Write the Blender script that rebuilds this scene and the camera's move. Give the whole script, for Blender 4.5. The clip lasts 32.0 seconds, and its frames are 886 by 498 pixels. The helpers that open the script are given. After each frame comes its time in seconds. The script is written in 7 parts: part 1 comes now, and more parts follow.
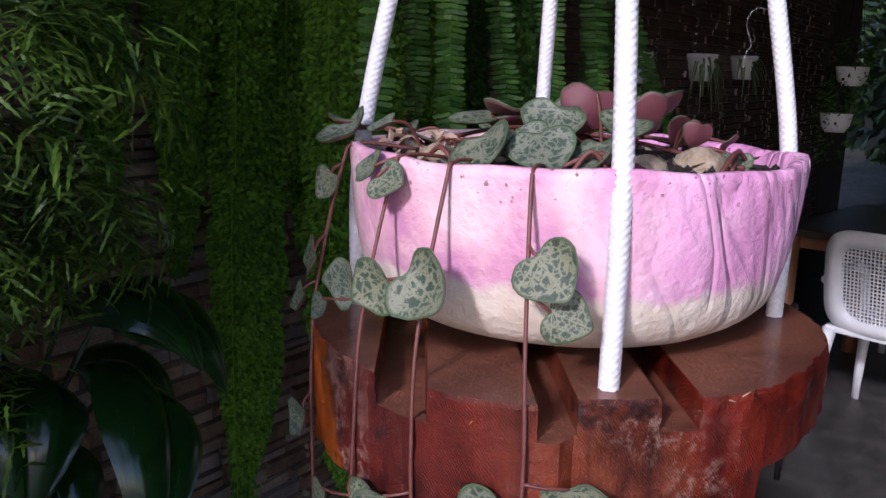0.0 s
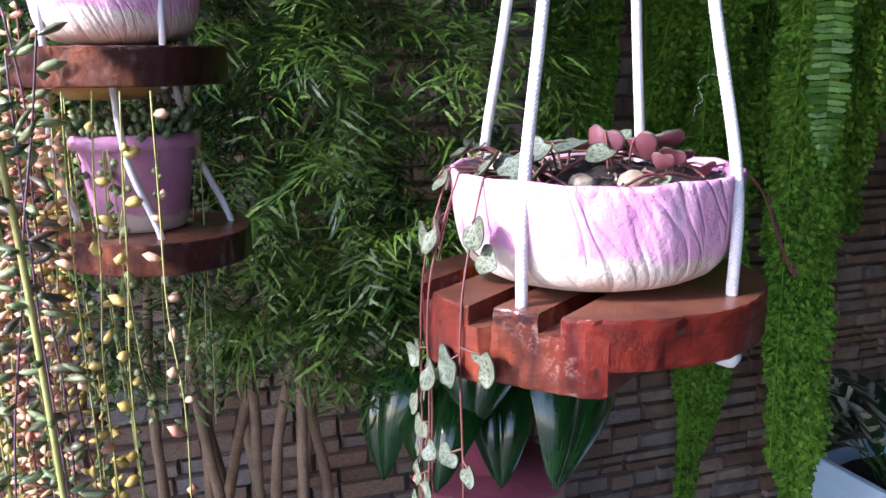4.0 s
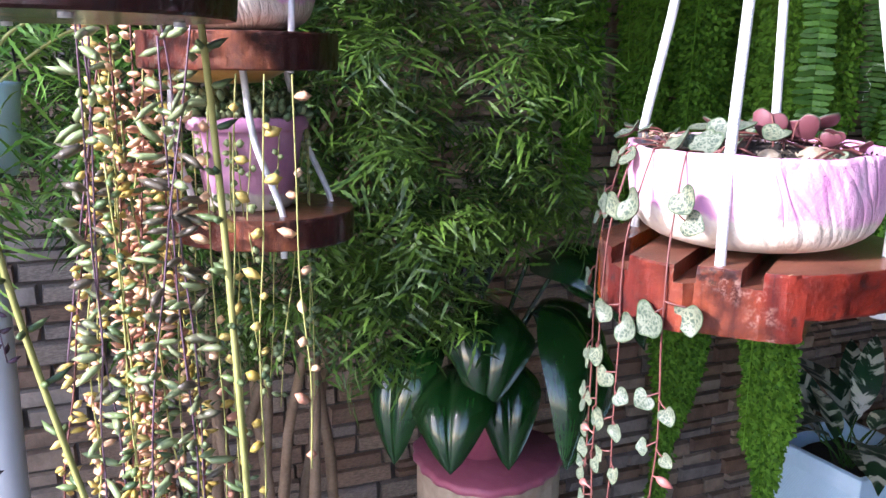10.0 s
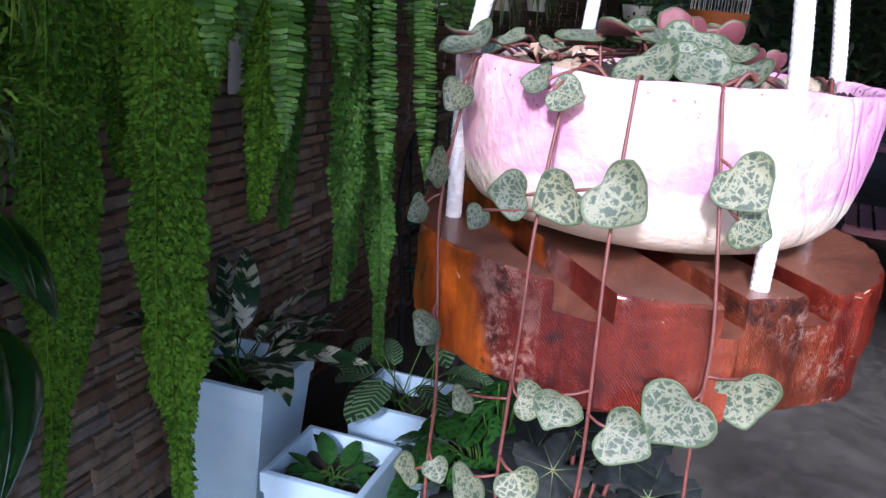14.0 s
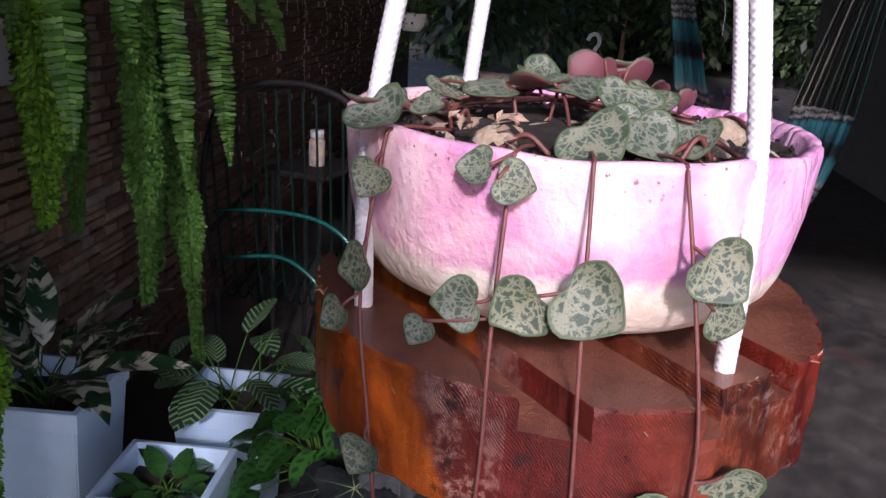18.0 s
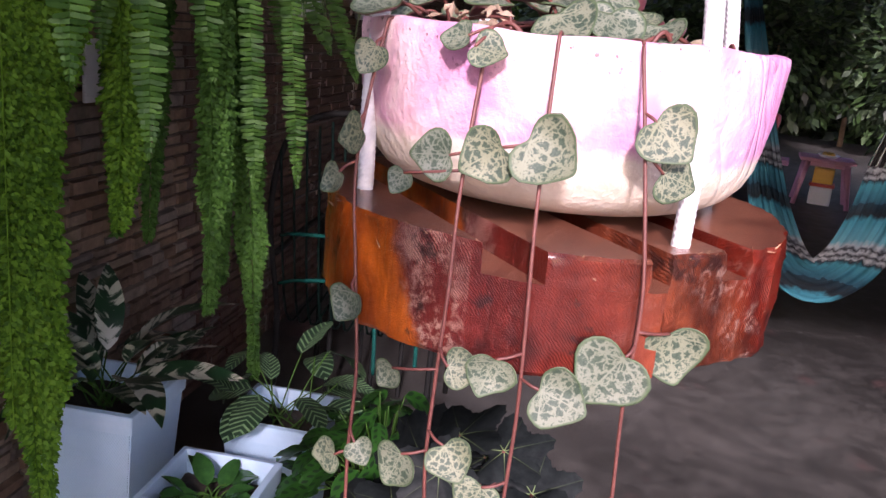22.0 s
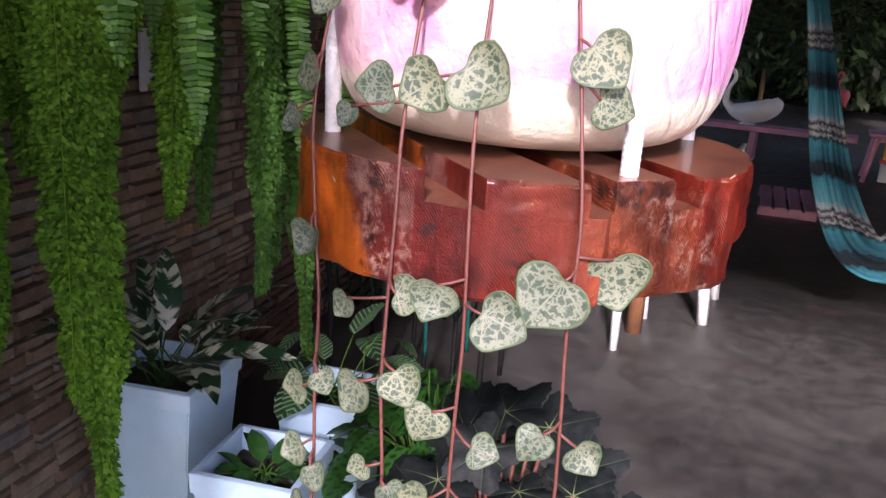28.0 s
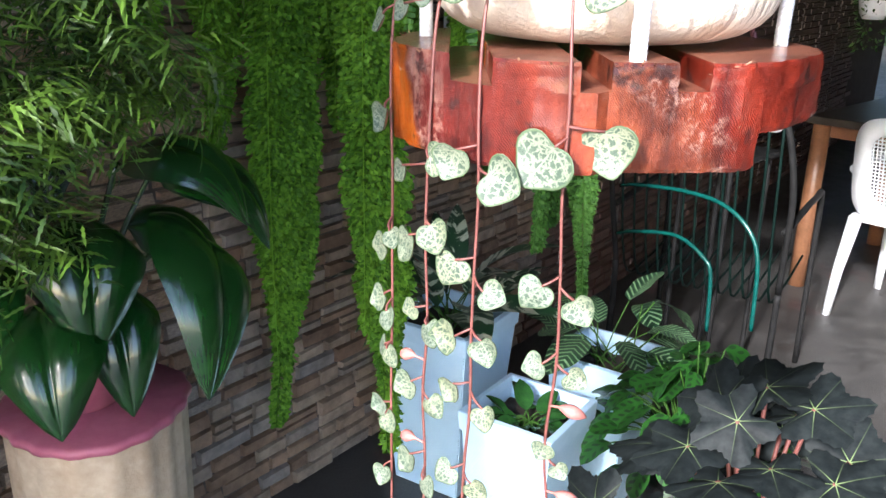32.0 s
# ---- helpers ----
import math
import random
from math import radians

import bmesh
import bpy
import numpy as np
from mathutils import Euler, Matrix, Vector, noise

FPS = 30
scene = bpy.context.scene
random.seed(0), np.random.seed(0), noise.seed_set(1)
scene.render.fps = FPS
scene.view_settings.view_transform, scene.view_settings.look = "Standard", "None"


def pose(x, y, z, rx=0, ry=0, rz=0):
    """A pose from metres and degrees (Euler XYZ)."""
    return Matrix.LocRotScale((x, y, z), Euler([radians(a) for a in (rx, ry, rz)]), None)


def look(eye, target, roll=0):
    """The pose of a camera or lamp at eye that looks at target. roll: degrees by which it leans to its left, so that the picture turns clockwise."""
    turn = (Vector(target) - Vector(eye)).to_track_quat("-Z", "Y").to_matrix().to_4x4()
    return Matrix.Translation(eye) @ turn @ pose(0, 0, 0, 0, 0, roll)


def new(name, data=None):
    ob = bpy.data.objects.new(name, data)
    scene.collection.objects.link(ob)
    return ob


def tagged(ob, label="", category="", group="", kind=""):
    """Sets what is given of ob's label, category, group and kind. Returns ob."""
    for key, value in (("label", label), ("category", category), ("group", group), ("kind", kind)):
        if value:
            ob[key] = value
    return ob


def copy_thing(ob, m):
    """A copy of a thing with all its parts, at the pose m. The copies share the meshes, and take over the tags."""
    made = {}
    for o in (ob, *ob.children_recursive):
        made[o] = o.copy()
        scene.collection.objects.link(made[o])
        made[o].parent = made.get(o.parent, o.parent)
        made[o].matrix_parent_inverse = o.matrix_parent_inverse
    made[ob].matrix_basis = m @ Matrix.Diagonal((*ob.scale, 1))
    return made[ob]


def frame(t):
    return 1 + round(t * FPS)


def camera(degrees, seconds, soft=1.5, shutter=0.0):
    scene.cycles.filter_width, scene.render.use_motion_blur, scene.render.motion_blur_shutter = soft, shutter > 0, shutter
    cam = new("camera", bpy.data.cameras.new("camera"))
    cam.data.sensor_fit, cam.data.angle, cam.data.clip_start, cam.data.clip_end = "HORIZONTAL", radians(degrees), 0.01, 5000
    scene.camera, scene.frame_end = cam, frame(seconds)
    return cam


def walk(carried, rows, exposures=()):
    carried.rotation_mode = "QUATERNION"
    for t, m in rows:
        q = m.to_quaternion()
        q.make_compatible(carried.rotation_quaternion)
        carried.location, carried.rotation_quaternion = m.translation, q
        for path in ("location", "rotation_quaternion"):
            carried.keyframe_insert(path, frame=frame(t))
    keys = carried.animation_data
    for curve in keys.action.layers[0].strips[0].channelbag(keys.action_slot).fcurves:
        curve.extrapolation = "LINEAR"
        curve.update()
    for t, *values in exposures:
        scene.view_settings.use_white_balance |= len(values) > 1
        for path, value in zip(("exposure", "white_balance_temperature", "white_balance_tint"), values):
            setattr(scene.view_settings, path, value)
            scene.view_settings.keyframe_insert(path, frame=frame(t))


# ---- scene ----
PATH = [
    (0, (-0.1968, -0.1590, 1.4266), (0.4666, 0.5597, 1.2186), 1.59),
    (0.5, (-0.1988, -0.1893, 1.4238), (0.4112, 0.5748, 1.2138), 2.19),
    (1, (-0.2114, -0.2343, 1.4306), (0.3562, 0.5613, 1.2187), 1.89),
    (1.5, (-0.2219, -0.2759, 1.4306), (0.2942, 0.5546, 1.2209), 1.46),
    (2, (-0.2288, -0.3101, 1.4389), (0.2323, 0.5506, 1.2234), 0.88),
    (2.5, (-0.2078, -0.3196, 1.4490), (0.1644, 0.5783, 1.2142), 0.44),
    (3, (-0.1633, -0.3331, 1.4565), (0.1041, 0.5983, 1.2095), -0.39),
    (3.5, (-0.1304, -0.3536, 1.4522), (0.0407, 0.6046, 1.2225), -0.43),
    (5.5, (-0.0629, -0.4134, 1.4604), (-0.0656, 0.5645, 1.2512), -1.43),
    (6, (-0.0574, -0.4189, 1.4615), (-0.0795, 0.5596, 1.2561), -1.33),
    (6.5, (-0.0556, -0.4215, 1.4631), (-0.1204, 0.5550, 1.2577), -1.25),
    (7, (-0.0498, -0.4193, 1.4625), (-0.1307, 0.5560, 1.2567), -1.32),
    (7.5, (-0.0528, -0.4132, 1.4574), (-0.1320, 0.5629, 1.2547), -1.40),
    (8, (-0.0737, -0.4013, 1.4541), (-0.1313, 0.5762, 1.2512), -0.65),
    (8.5, (-0.1155, -0.3917, 1.4525), (-0.1145, 0.5862, 1.2433), -0.06),
    (9, (-0.1746, -0.3959, 1.4579), (-0.1082, 0.5781, 1.2412), 0.11),
    (9.5, (-0.2089, -0.4005, 1.4556), (-0.0860, 0.5681, 1.2393), 0.44),
    (10, (-0.2368, -0.3991, 1.4465), (-0.0591, 0.5601, 1.2266), 0.73),
    (10.5, (-0.2669, -0.3907, 1.4398), (-0.0249, 0.5521, 1.2106), 0.67),
    (11, (-0.2594, -0.3277, 1.4363), (0.0431, 0.5938, 1.1928), 1.55),
    (11.5, (-0.2453, -0.2551, 1.4286), (0.1514, 0.6299, 1.1846), 2.09),
    (12, (-0.2344, -0.2095, 1.4299), (0.2497, 0.6280, 1.1766), 3.55),
    (12.5, (-0.2593, -0.1560, 1.4292), (0.3484, 0.5917, 1.1615), 3.85),
    (13, (-0.2706, -0.1136, 1.4156), (0.4138, 0.5634, 1.1451), 5.26),
    (13.5, (-0.2691, -0.1051, 1.4149), (0.4744, 0.5058, 1.1428), 5.33),
    (14, (-0.2636, -0.0905, 1.4190), (0.5499, 0.4195, 1.1396), 5.36),
    (14.5, (-0.2578, -0.0699, 1.4350), (0.5751, 0.3926, 1.1314), 2.07),
    (15, (-0.2421, -0.0535, 1.4464), (0.6163, 0.3560, 1.1374), 1.31),
    (15.5, (-0.2197, -0.0405, 1.4418), (0.6855, 0.2688, 1.1503), 2.50),
    (17.5, (-0.2317, -0.0361, 1.4412), (0.6800, 0.2413, 1.1382), 2.86),
    (18, (-0.2397, -0.0418, 1.4396), (0.6655, 0.2575, 1.1377), 3.65),
    (18.5, (-0.2443, -0.0433, 1.4346), (0.6569, 0.2743, 1.1397), 3.86),
    (19, (-0.2541, -0.0526, 1.4328), (0.6450, 0.2801, 1.1482), 4.24),
    (19.5, (-0.2627, -0.0618, 1.4272), (0.6371, 0.2842, 1.1616), 5.30),
    (20, (-0.2700, -0.0682, 1.4297), (0.6272, 0.2873, 1.1676), 5.36),
    (20.5, (-0.2714, -0.0727, 1.4232), (0.6229, 0.2945, 1.1675), 5.64),
    (21, (-0.2715, -0.0772, 1.4157), (0.6165, 0.3030, 1.1570), 5.52),
    (21.5, (-0.2729, -0.0834, 1.4118), (0.6132, 0.3032, 1.1563), 5.59),
    (22, (-0.2645, -0.0771, 1.4039), (0.6255, 0.3030, 1.1523), 5.84),
    (22.5, (-0.2632, -0.0753, 1.4046), (0.6276, 0.3007, 1.1493), 5.74),
    (23, (-0.2642, -0.0802, 1.4051), (0.6255, 0.2976, 1.1490), 5.60),
    (23.5, (-0.2625, -0.0786, 1.4057), (0.6237, 0.3043, 1.1447), 5.25),
    (24, (-0.2599, -0.0789, 1.4111), (0.6252, 0.3024, 1.1443), 4.81),
    (24.5, (-0.2615, -0.0868, 1.4251), (0.6245, 0.3009, 1.1707), 3.91),
    (26.5, (-0.2606, -0.0971, 1.4137), (0.6238, 0.3028, 1.1731), 3.79),
    (27, (-0.2645, -0.1013, 1.4046), (0.6065, 0.3112, 1.1381), 3.88),
    (27.5, (-0.2605, -0.1052, 1.4005), (0.6036, 0.3182, 1.1281), 3.87),
    (28, (-0.2597, -0.1079, 1.3940), (0.5955, 0.3325, 1.1207), 4.17),
    (28.5, (-0.2559, -0.1163, 1.3912), (0.5839, 0.3509, 1.1145), 3.47),
    (29, (-0.2531, -0.1321, 1.3868), (0.5700, 0.3652, 1.1123), 3.44),
    (29.5, (-0.2501, -0.1435, 1.3805), (0.5505, 0.3854, 1.0990), 3.52),
    (30, (-0.2491, -0.1513, 1.3749), (0.5202, 0.4163, 1.0816), 3.00),
    (30.5, (-0.2453, -0.1638, 1.3717), (0.4897, 0.4433, 1.0699), 3.10),
    (31, (-0.2391, -0.1786, 1.3711), (0.4738, 0.4530, 1.0665), 3.10),
    (31.5, (-0.2436, -0.1930, 1.3739), (0.4277, 0.4815, 1.0667), 2.72),
    (32, (-0.2481, -0.2014, 1.3800), (0.3754, 0.5124, 1.0612), 1.38),
]
cam = camera(55.3, 32.0, soft=1.5)

EXPOSE = [(0.0, -0.6, 5900, 28), (1.5, 0.3, 5700, 23), (3.0, 0.75, 5750, 25), (6.0, 1.0, 5700, 29), (9.0, 1.1, 5850, 27), (11.0, 1.2, 5800, 22), (12.0, 0.75, 5700, 20), (13.0, 0.8, 5600, 21), (15.5, -0.2, 5900, 28), (19.0, 0.0, 6300, 34), (22.0, 0.45, 6500, 37), (24.0, 0.2, 6500, 38), (27.0, 0.45, 6450, 37), (28.0, 0.55, 6450, 31), (30.0, 1.05, 6450, 23), (31.0, 1.25, 6350, 16), (32.0, 1.5, 6150, 13)]
walk(cam, [(t, look(eye, target, roll)) for t, eye, target, roll in PATH], EXPOSE)

# ---- daylight ----
world = bpy.data.worlds.new("sky")
scene.world = world
world.use_nodes = True
wn = world.node_tree.nodes
sky = wn.new("ShaderNodeTexSky")
sky.sky_type, sky.sun_disc = "NISHITA", False
SUN_AZ, SUN_EL = 201.0, 28.0
sky.sun_elevation, sky.sun_rotation = radians(SUN_EL), radians(90 - SUN_AZ)
wn["Background"].inputs["Strength"].default_value = 0.31
world.node_tree.links.new(sky.outputs[0], wn["Background"].inputs[0])
sun = new("sun", bpy.data.lights.new("sun", "SUN"))
sun.data.energy, sun.data.angle, sun.data.color = 5.0, radians(5), (1.0, 0.96, 0.93)
sun_way = Vector((math.cos(radians(SUN_AZ)) * math.cos(radians(SUN_EL)), math.sin(radians(SUN_AZ)) * math.cos(radians(SUN_EL)), math.sin(radians(SUN_EL))))
sun.matrix_world = look(sun_way * 10, (0, 0, 0))

# ---- materials ----
def ramp(nt, fac, stops, x=0):
    r = nt.nodes.new("ShaderNodeValToRGB")
    el = r.color_ramp.elements
    while len(el) < len(stops):
        el.new(0.5)
    for e, (p, c) in zip(el, stops):
        e.position, e.color = p, (*c, 1)
    nt.links.new(fac, r.inputs[0])
    return r.outputs[0]


def noise_tex(nt, scale, detail=4.0, rough=0.55, vec=None, dist=0.0):
    n = nt.nodes.new("ShaderNodeTexNoise")
    n.inputs["Scale"].default_value, n.inputs["Detail"].default_value, n.inputs["Roughness"].default_value = scale, detail, rough
    n.inputs["Distortion"].default_value = dist
    if vec is not None:
        nt.links.new(vec, n.inputs["Vector"])
    return n.outputs[0]


def mixc(nt, fac, a, b, mode="MIX"):
    m = nt.nodes.new("ShaderNodeMix")
    m.data_type, m.blend_type = "RGBA", mode
    for sock, v in ((m.inputs[0], fac), (m.inputs[6], a), (m.inputs[7], b)):
        if isinstance(v, bpy.types.NodeSocket):
            nt.links.new(v, sock)
        elif isinstance(v, (int, float)):
            sock.default_value = v
        else:
            sock.default_value = (*v, 1)
    return m.outputs[2]


def math_node(nt, op, a, b=0.0):
    m = nt.nodes.new("ShaderNodeMath")
    m.operation = op
    for sock, v in zip(m.inputs, (a, b)):
        if isinstance(v, (int, float)):
            sock.default_value = v
        else:
            nt.links.new(v, sock)
    return m.outputs[0]


def base_mat(name, rough=0.6, metal=0.0):
    m = bpy.data.materials.new(name)
    m.use_nodes = True
    nt = m.node_tree
    b = nt.nodes["Principled BSDF"]
    b.inputs["Roughness"].default_value, b.inputs["Metallic"].default_value = rough, metal
    return m, nt, b


def coords(nt, which="Object"):
    return nt.nodes.new("ShaderNodeTexCoord").outputs[which]


def bump(nt, b, height, strength, distance):
    n = nt.nodes.new("ShaderNodeBump")
    n.inputs["Strength"].default_value, n.inputs["Distance"].default_value = strength, distance
    nt.links.new(height, n.inputs["Height"])
    nt.links.new(n.outputs[0], b.inputs["Normal"])


def plain(name, lo, hi, scale, rough=0.6, metal=0.0, bumps=0.0, dist=0.002, fine=None, random_amt=0.0, island=0.0, translucent=0.0, span=(0.3, 0.7), spec=0.5):
    """Two-scale noise between two colours, with fine relief."""
    m, nt, b = base_mat(name, rough, metal)
    co = coords(nt)
    n1, n2 = noise_tex(nt, scale, 5, 0.6, co), noise_tex(nt, fine or scale * 7, 3, 0.6, co)
    f = math_node(nt, "ADD", math_node(nt, "MULTIPLY", n1, 0.65), math_node(nt, "MULTIPLY", n2, 0.35))
    if random_amt:
        f = math_node(nt, "ADD", f, math_node(nt, "MULTIPLY", math_node(nt, "SUBTRACT", nt.nodes.new("ShaderNodeObjectInfo").outputs["Random"], 0.5), random_amt))
    if island:
        f = math_node(nt, "ADD", f, math_node(nt, "MULTIPLY", math_node(nt, "SUBTRACT", nt.nodes.new("ShaderNodeNewGeometry").outputs["Random Per Island"], 0.5), island))
    nt.links.new(ramp(nt, f, [(span[0], lo), (span[1], hi)]), b.inputs["Base Color"])
    b.inputs["Specular IOR Level"].default_value = spec
    if bumps:
        bump(nt, b, n2, bumps, dist)
    if translucent:
        b.inputs["Subsurface Weight"].default_value = translucent
        b.inputs["Subsurface Radius"].default_value = (0.002, 0.004, 0.001)
        b.inputs["Subsurface Scale"].default_value = 1.0
    return m


M = {}
M["ceiling"] = plain("dark_roof_boards", (0.05, 0.04, 0.035), (0.10, 0.08, 0.06), 3, 0.8)
M["mortar"] = plain("dark_joint", (0.05, 0.04, 0.035), (0.10, 0.08, 0.065), 12, 0.9, bumps=0.4)
M["grout"] = plain("pale_grout", (0.16, 0.15, 0.14), (0.24, 0.23, 0.22), 40, 0.8)
M["rope"] = plain("white_braided_polyester", (0.66, 0.66, 0.68), (0.84, 0.84, 0.84), 300, 0.5, bumps=0.2, dist=0.0003)
M["soil"] = plain("black_potting_soil", (0.012, 0.009, 0.007), (0.06, 0.045, 0.03), 220, 0.95, bumps=1.0, dist=0.003)
M["pot_rim"] = plain("white_plastic_rim", (0.43, 0.64, 0.81), (0.57, 0.75, 0.92), 6, 0.35, bumps=0.03)
M["chair_plastic"] = plain("white_chair_plastic", (0.70, 0.72, 0.75), (0.80, 0.82, 0.84), 6, 0.4)
M["stem_pink"] = plain("reddish_stem", (0.10, 0.030, 0.026), (0.20, 0.070, 0.055), 200, 0.5)
M["tuber"] = plain("tan_tuber", (0.22, 0.14, 0.07), (0.55, 0.48, 0.36), 130, 0.7, bumps=0.6, dist=0.001)
M["bark"] = plain("pale_brown_bark", (0.16, 0.10, 0.06), (0.36, 0.25, 0.16), 22, 0.8, bumps=0.5, dist=0.004)
M["aralia"] = plain("aralia_green", (0.012, 0.036, 0.007), (0.105, 0.20, 0.024), 9, 0.45, spec=0.3, fine=40, island=0.16, span=(0.40, 0.64))
M["tassel"] = plain("foxtail_green", (0.030, 0.095, 0.006), (0.115, 0.26, 0.020), 4, 0.6, island=0.5, spec=0.15)
M["fern"] = plain("sword_fern_green", (0.018, 0.060, 0.009), (0.060, 0.145, 0.024), 5, 0.55, island=0.4, spec=0.2)
# Sword fern green again, darkened for plumes that hang in shade.
M["fern_dark"] = plain("shaded_fern_green", (0.016, 0.055, 0.008), (0.050, 0.13, 0.020), 5, 0.6, island=0.4, spec=0.15)
M["dark_leaf"] = plain("glossy_dark_leaf", (0.010, 0.042, 0.014), (0.028, 0.10, 0.02), 5, 0.2, bumps=0.05)
M["pink_paint"] = plain("dusty_pink_paint", (0.30, 0.07, 0.12), (0.42, 0.13, 0.19), 9, 0.5, bumps=0.1)
M["column"] = plain("white_painted_pipe", (0.62, 0.65, 0.70), (0.76, 0.78, 0.82), 4, 0.4)
M["succulent_green"] = plain("succulent_green", (0.05, 0.09, 0.035), (0.14, 0.20, 0.07), 30, 0.4, island=0.7)
M["succulent_pale"] = plain("succulent_yellow", (0.42, 0.30, 0.06), (0.62, 0.48, 0.14), 12, 0.45, island=0.7)
M["succulent_pink"] = plain("succulent_blush", (0.56, 0.26, 0.17), (0.78, 0.50, 0.29), 9, 0.45, island=0.9)
M["banana"] = plain("banana_leaf_succulent", (0.10, 0.085, 0.06), (0.26, 0.33, 0.15), 25, 0.35, island=0.8)
M["purple"] = plain("purple_necklace_leaf", (0.065, 0.024, 0.050), (0.17, 0.105, 0.140), 14, 0.4, island=0.7)
M["fibre"] = plain("loose_bark_fibre", (0.10, 0.03, 0.015), (0.42, 0.24, 0.14), 300, 0.8, island=0.8)
M["stalk"] = plain("yellow_green_stalk", (0.30, 0.30, 0.08), (0.42, 0.42, 0.14), 30, 0.5)
M["fresh_leaf"] = plain("fresh_green_leaf", (0.02, 0.07, 0.015), (0.06, 0.17, 0.035), 5, 0.4)
M["terracotta"] = plain("orange_clay", (0.45, 0.12, 0.03), (0.55, 0.18, 0.05), 9, 0.6)
M["flamingo"] = plain("flamingo_pink", (0.55, 0.08, 0.10), (0.65, 0.14, 0.15), 9, 0.4)
M["garden"] = plain("garden_foliage", (0.006, 0.016, 0.006), (0.035, 0.075, 0.02), 1.2, 0.6, island=0.6)
M["table_wood"] = plain("brown_varnished_wood", (0.16, 0.07, 0.035), (0.30, 0.14, 0.07), 14, 0.35)
M["table_top"] = plain("dark_table_top", (0.03, 0.025, 0.02), (0.07, 0.06, 0.05), 8, 0.3)
M["green_wire"] = plain("dark_green_cord", (0.002, 0.006, 0.005), (0.004, 0.016, 0.013), 60, 0.7, spec=0.08)
M["black_metal"] = plain("black_painted_steel", (0.008, 0.008, 0.008), (0.018, 0.018, 0.018), 30, 0.6, spec=0.12)


def stone_mat(name, tones, rough):
    m, nt, b = base_mat(name, rough)
    co = coords(nt)
    n1, n2 = noise_tex(nt, 14, 6, 0.65, co), noise_tex(nt, 70, 4, 0.6, co)
    rnd = nt.nodes.new("ShaderNodeObjectInfo").outputs["Random"]
    isl = nt.nodes.new("ShaderNodeNewGeometry").outputs["Random Per Island"]
    pick = math_node(nt, "FRACT", math_node(nt, "ADD", rnd, isl))
    c1 = ramp(nt, pick, list(zip((0.0, 0.35, 0.7, 1.0), tones)))
    c2 = ramp(nt, n1, [(0.3, (0.45, 0.42, 0.40)), (0.7, (1.25, 1.2, 1.15))])
    nt.links.new(mixc(nt, 1.0, c1, c2, "MULTIPLY"), b.inputs["Base Color"])
    bump(nt, b, n2, 0.5, 0.004)
    return m


def angle_fac(nt, co, wobble=0.0, scale=20.0):
    """0 to 1 once round the z axis (0.5 along +x), with a wandering edge."""
    sep = nt.nodes.new("ShaderNodeSeparateXYZ")
    nt.links.new(co, sep.inputs[0])
    a = math_node(nt, "ARCTAN2", sep.outputs[1], sep.outputs[0])
    f = math_node(nt, "ADD", math_node(nt, "MULTIPLY", a, 1 / 6.2832), 0.5)
    if wobble:
        f = math_node(nt, "ADD", f, math_node(nt, "MULTIPLY", math_node(nt, "SUBTRACT", noise_tex(nt, scale, 5, 0.65, co), 0.5), wobble))
    return f, a, sep


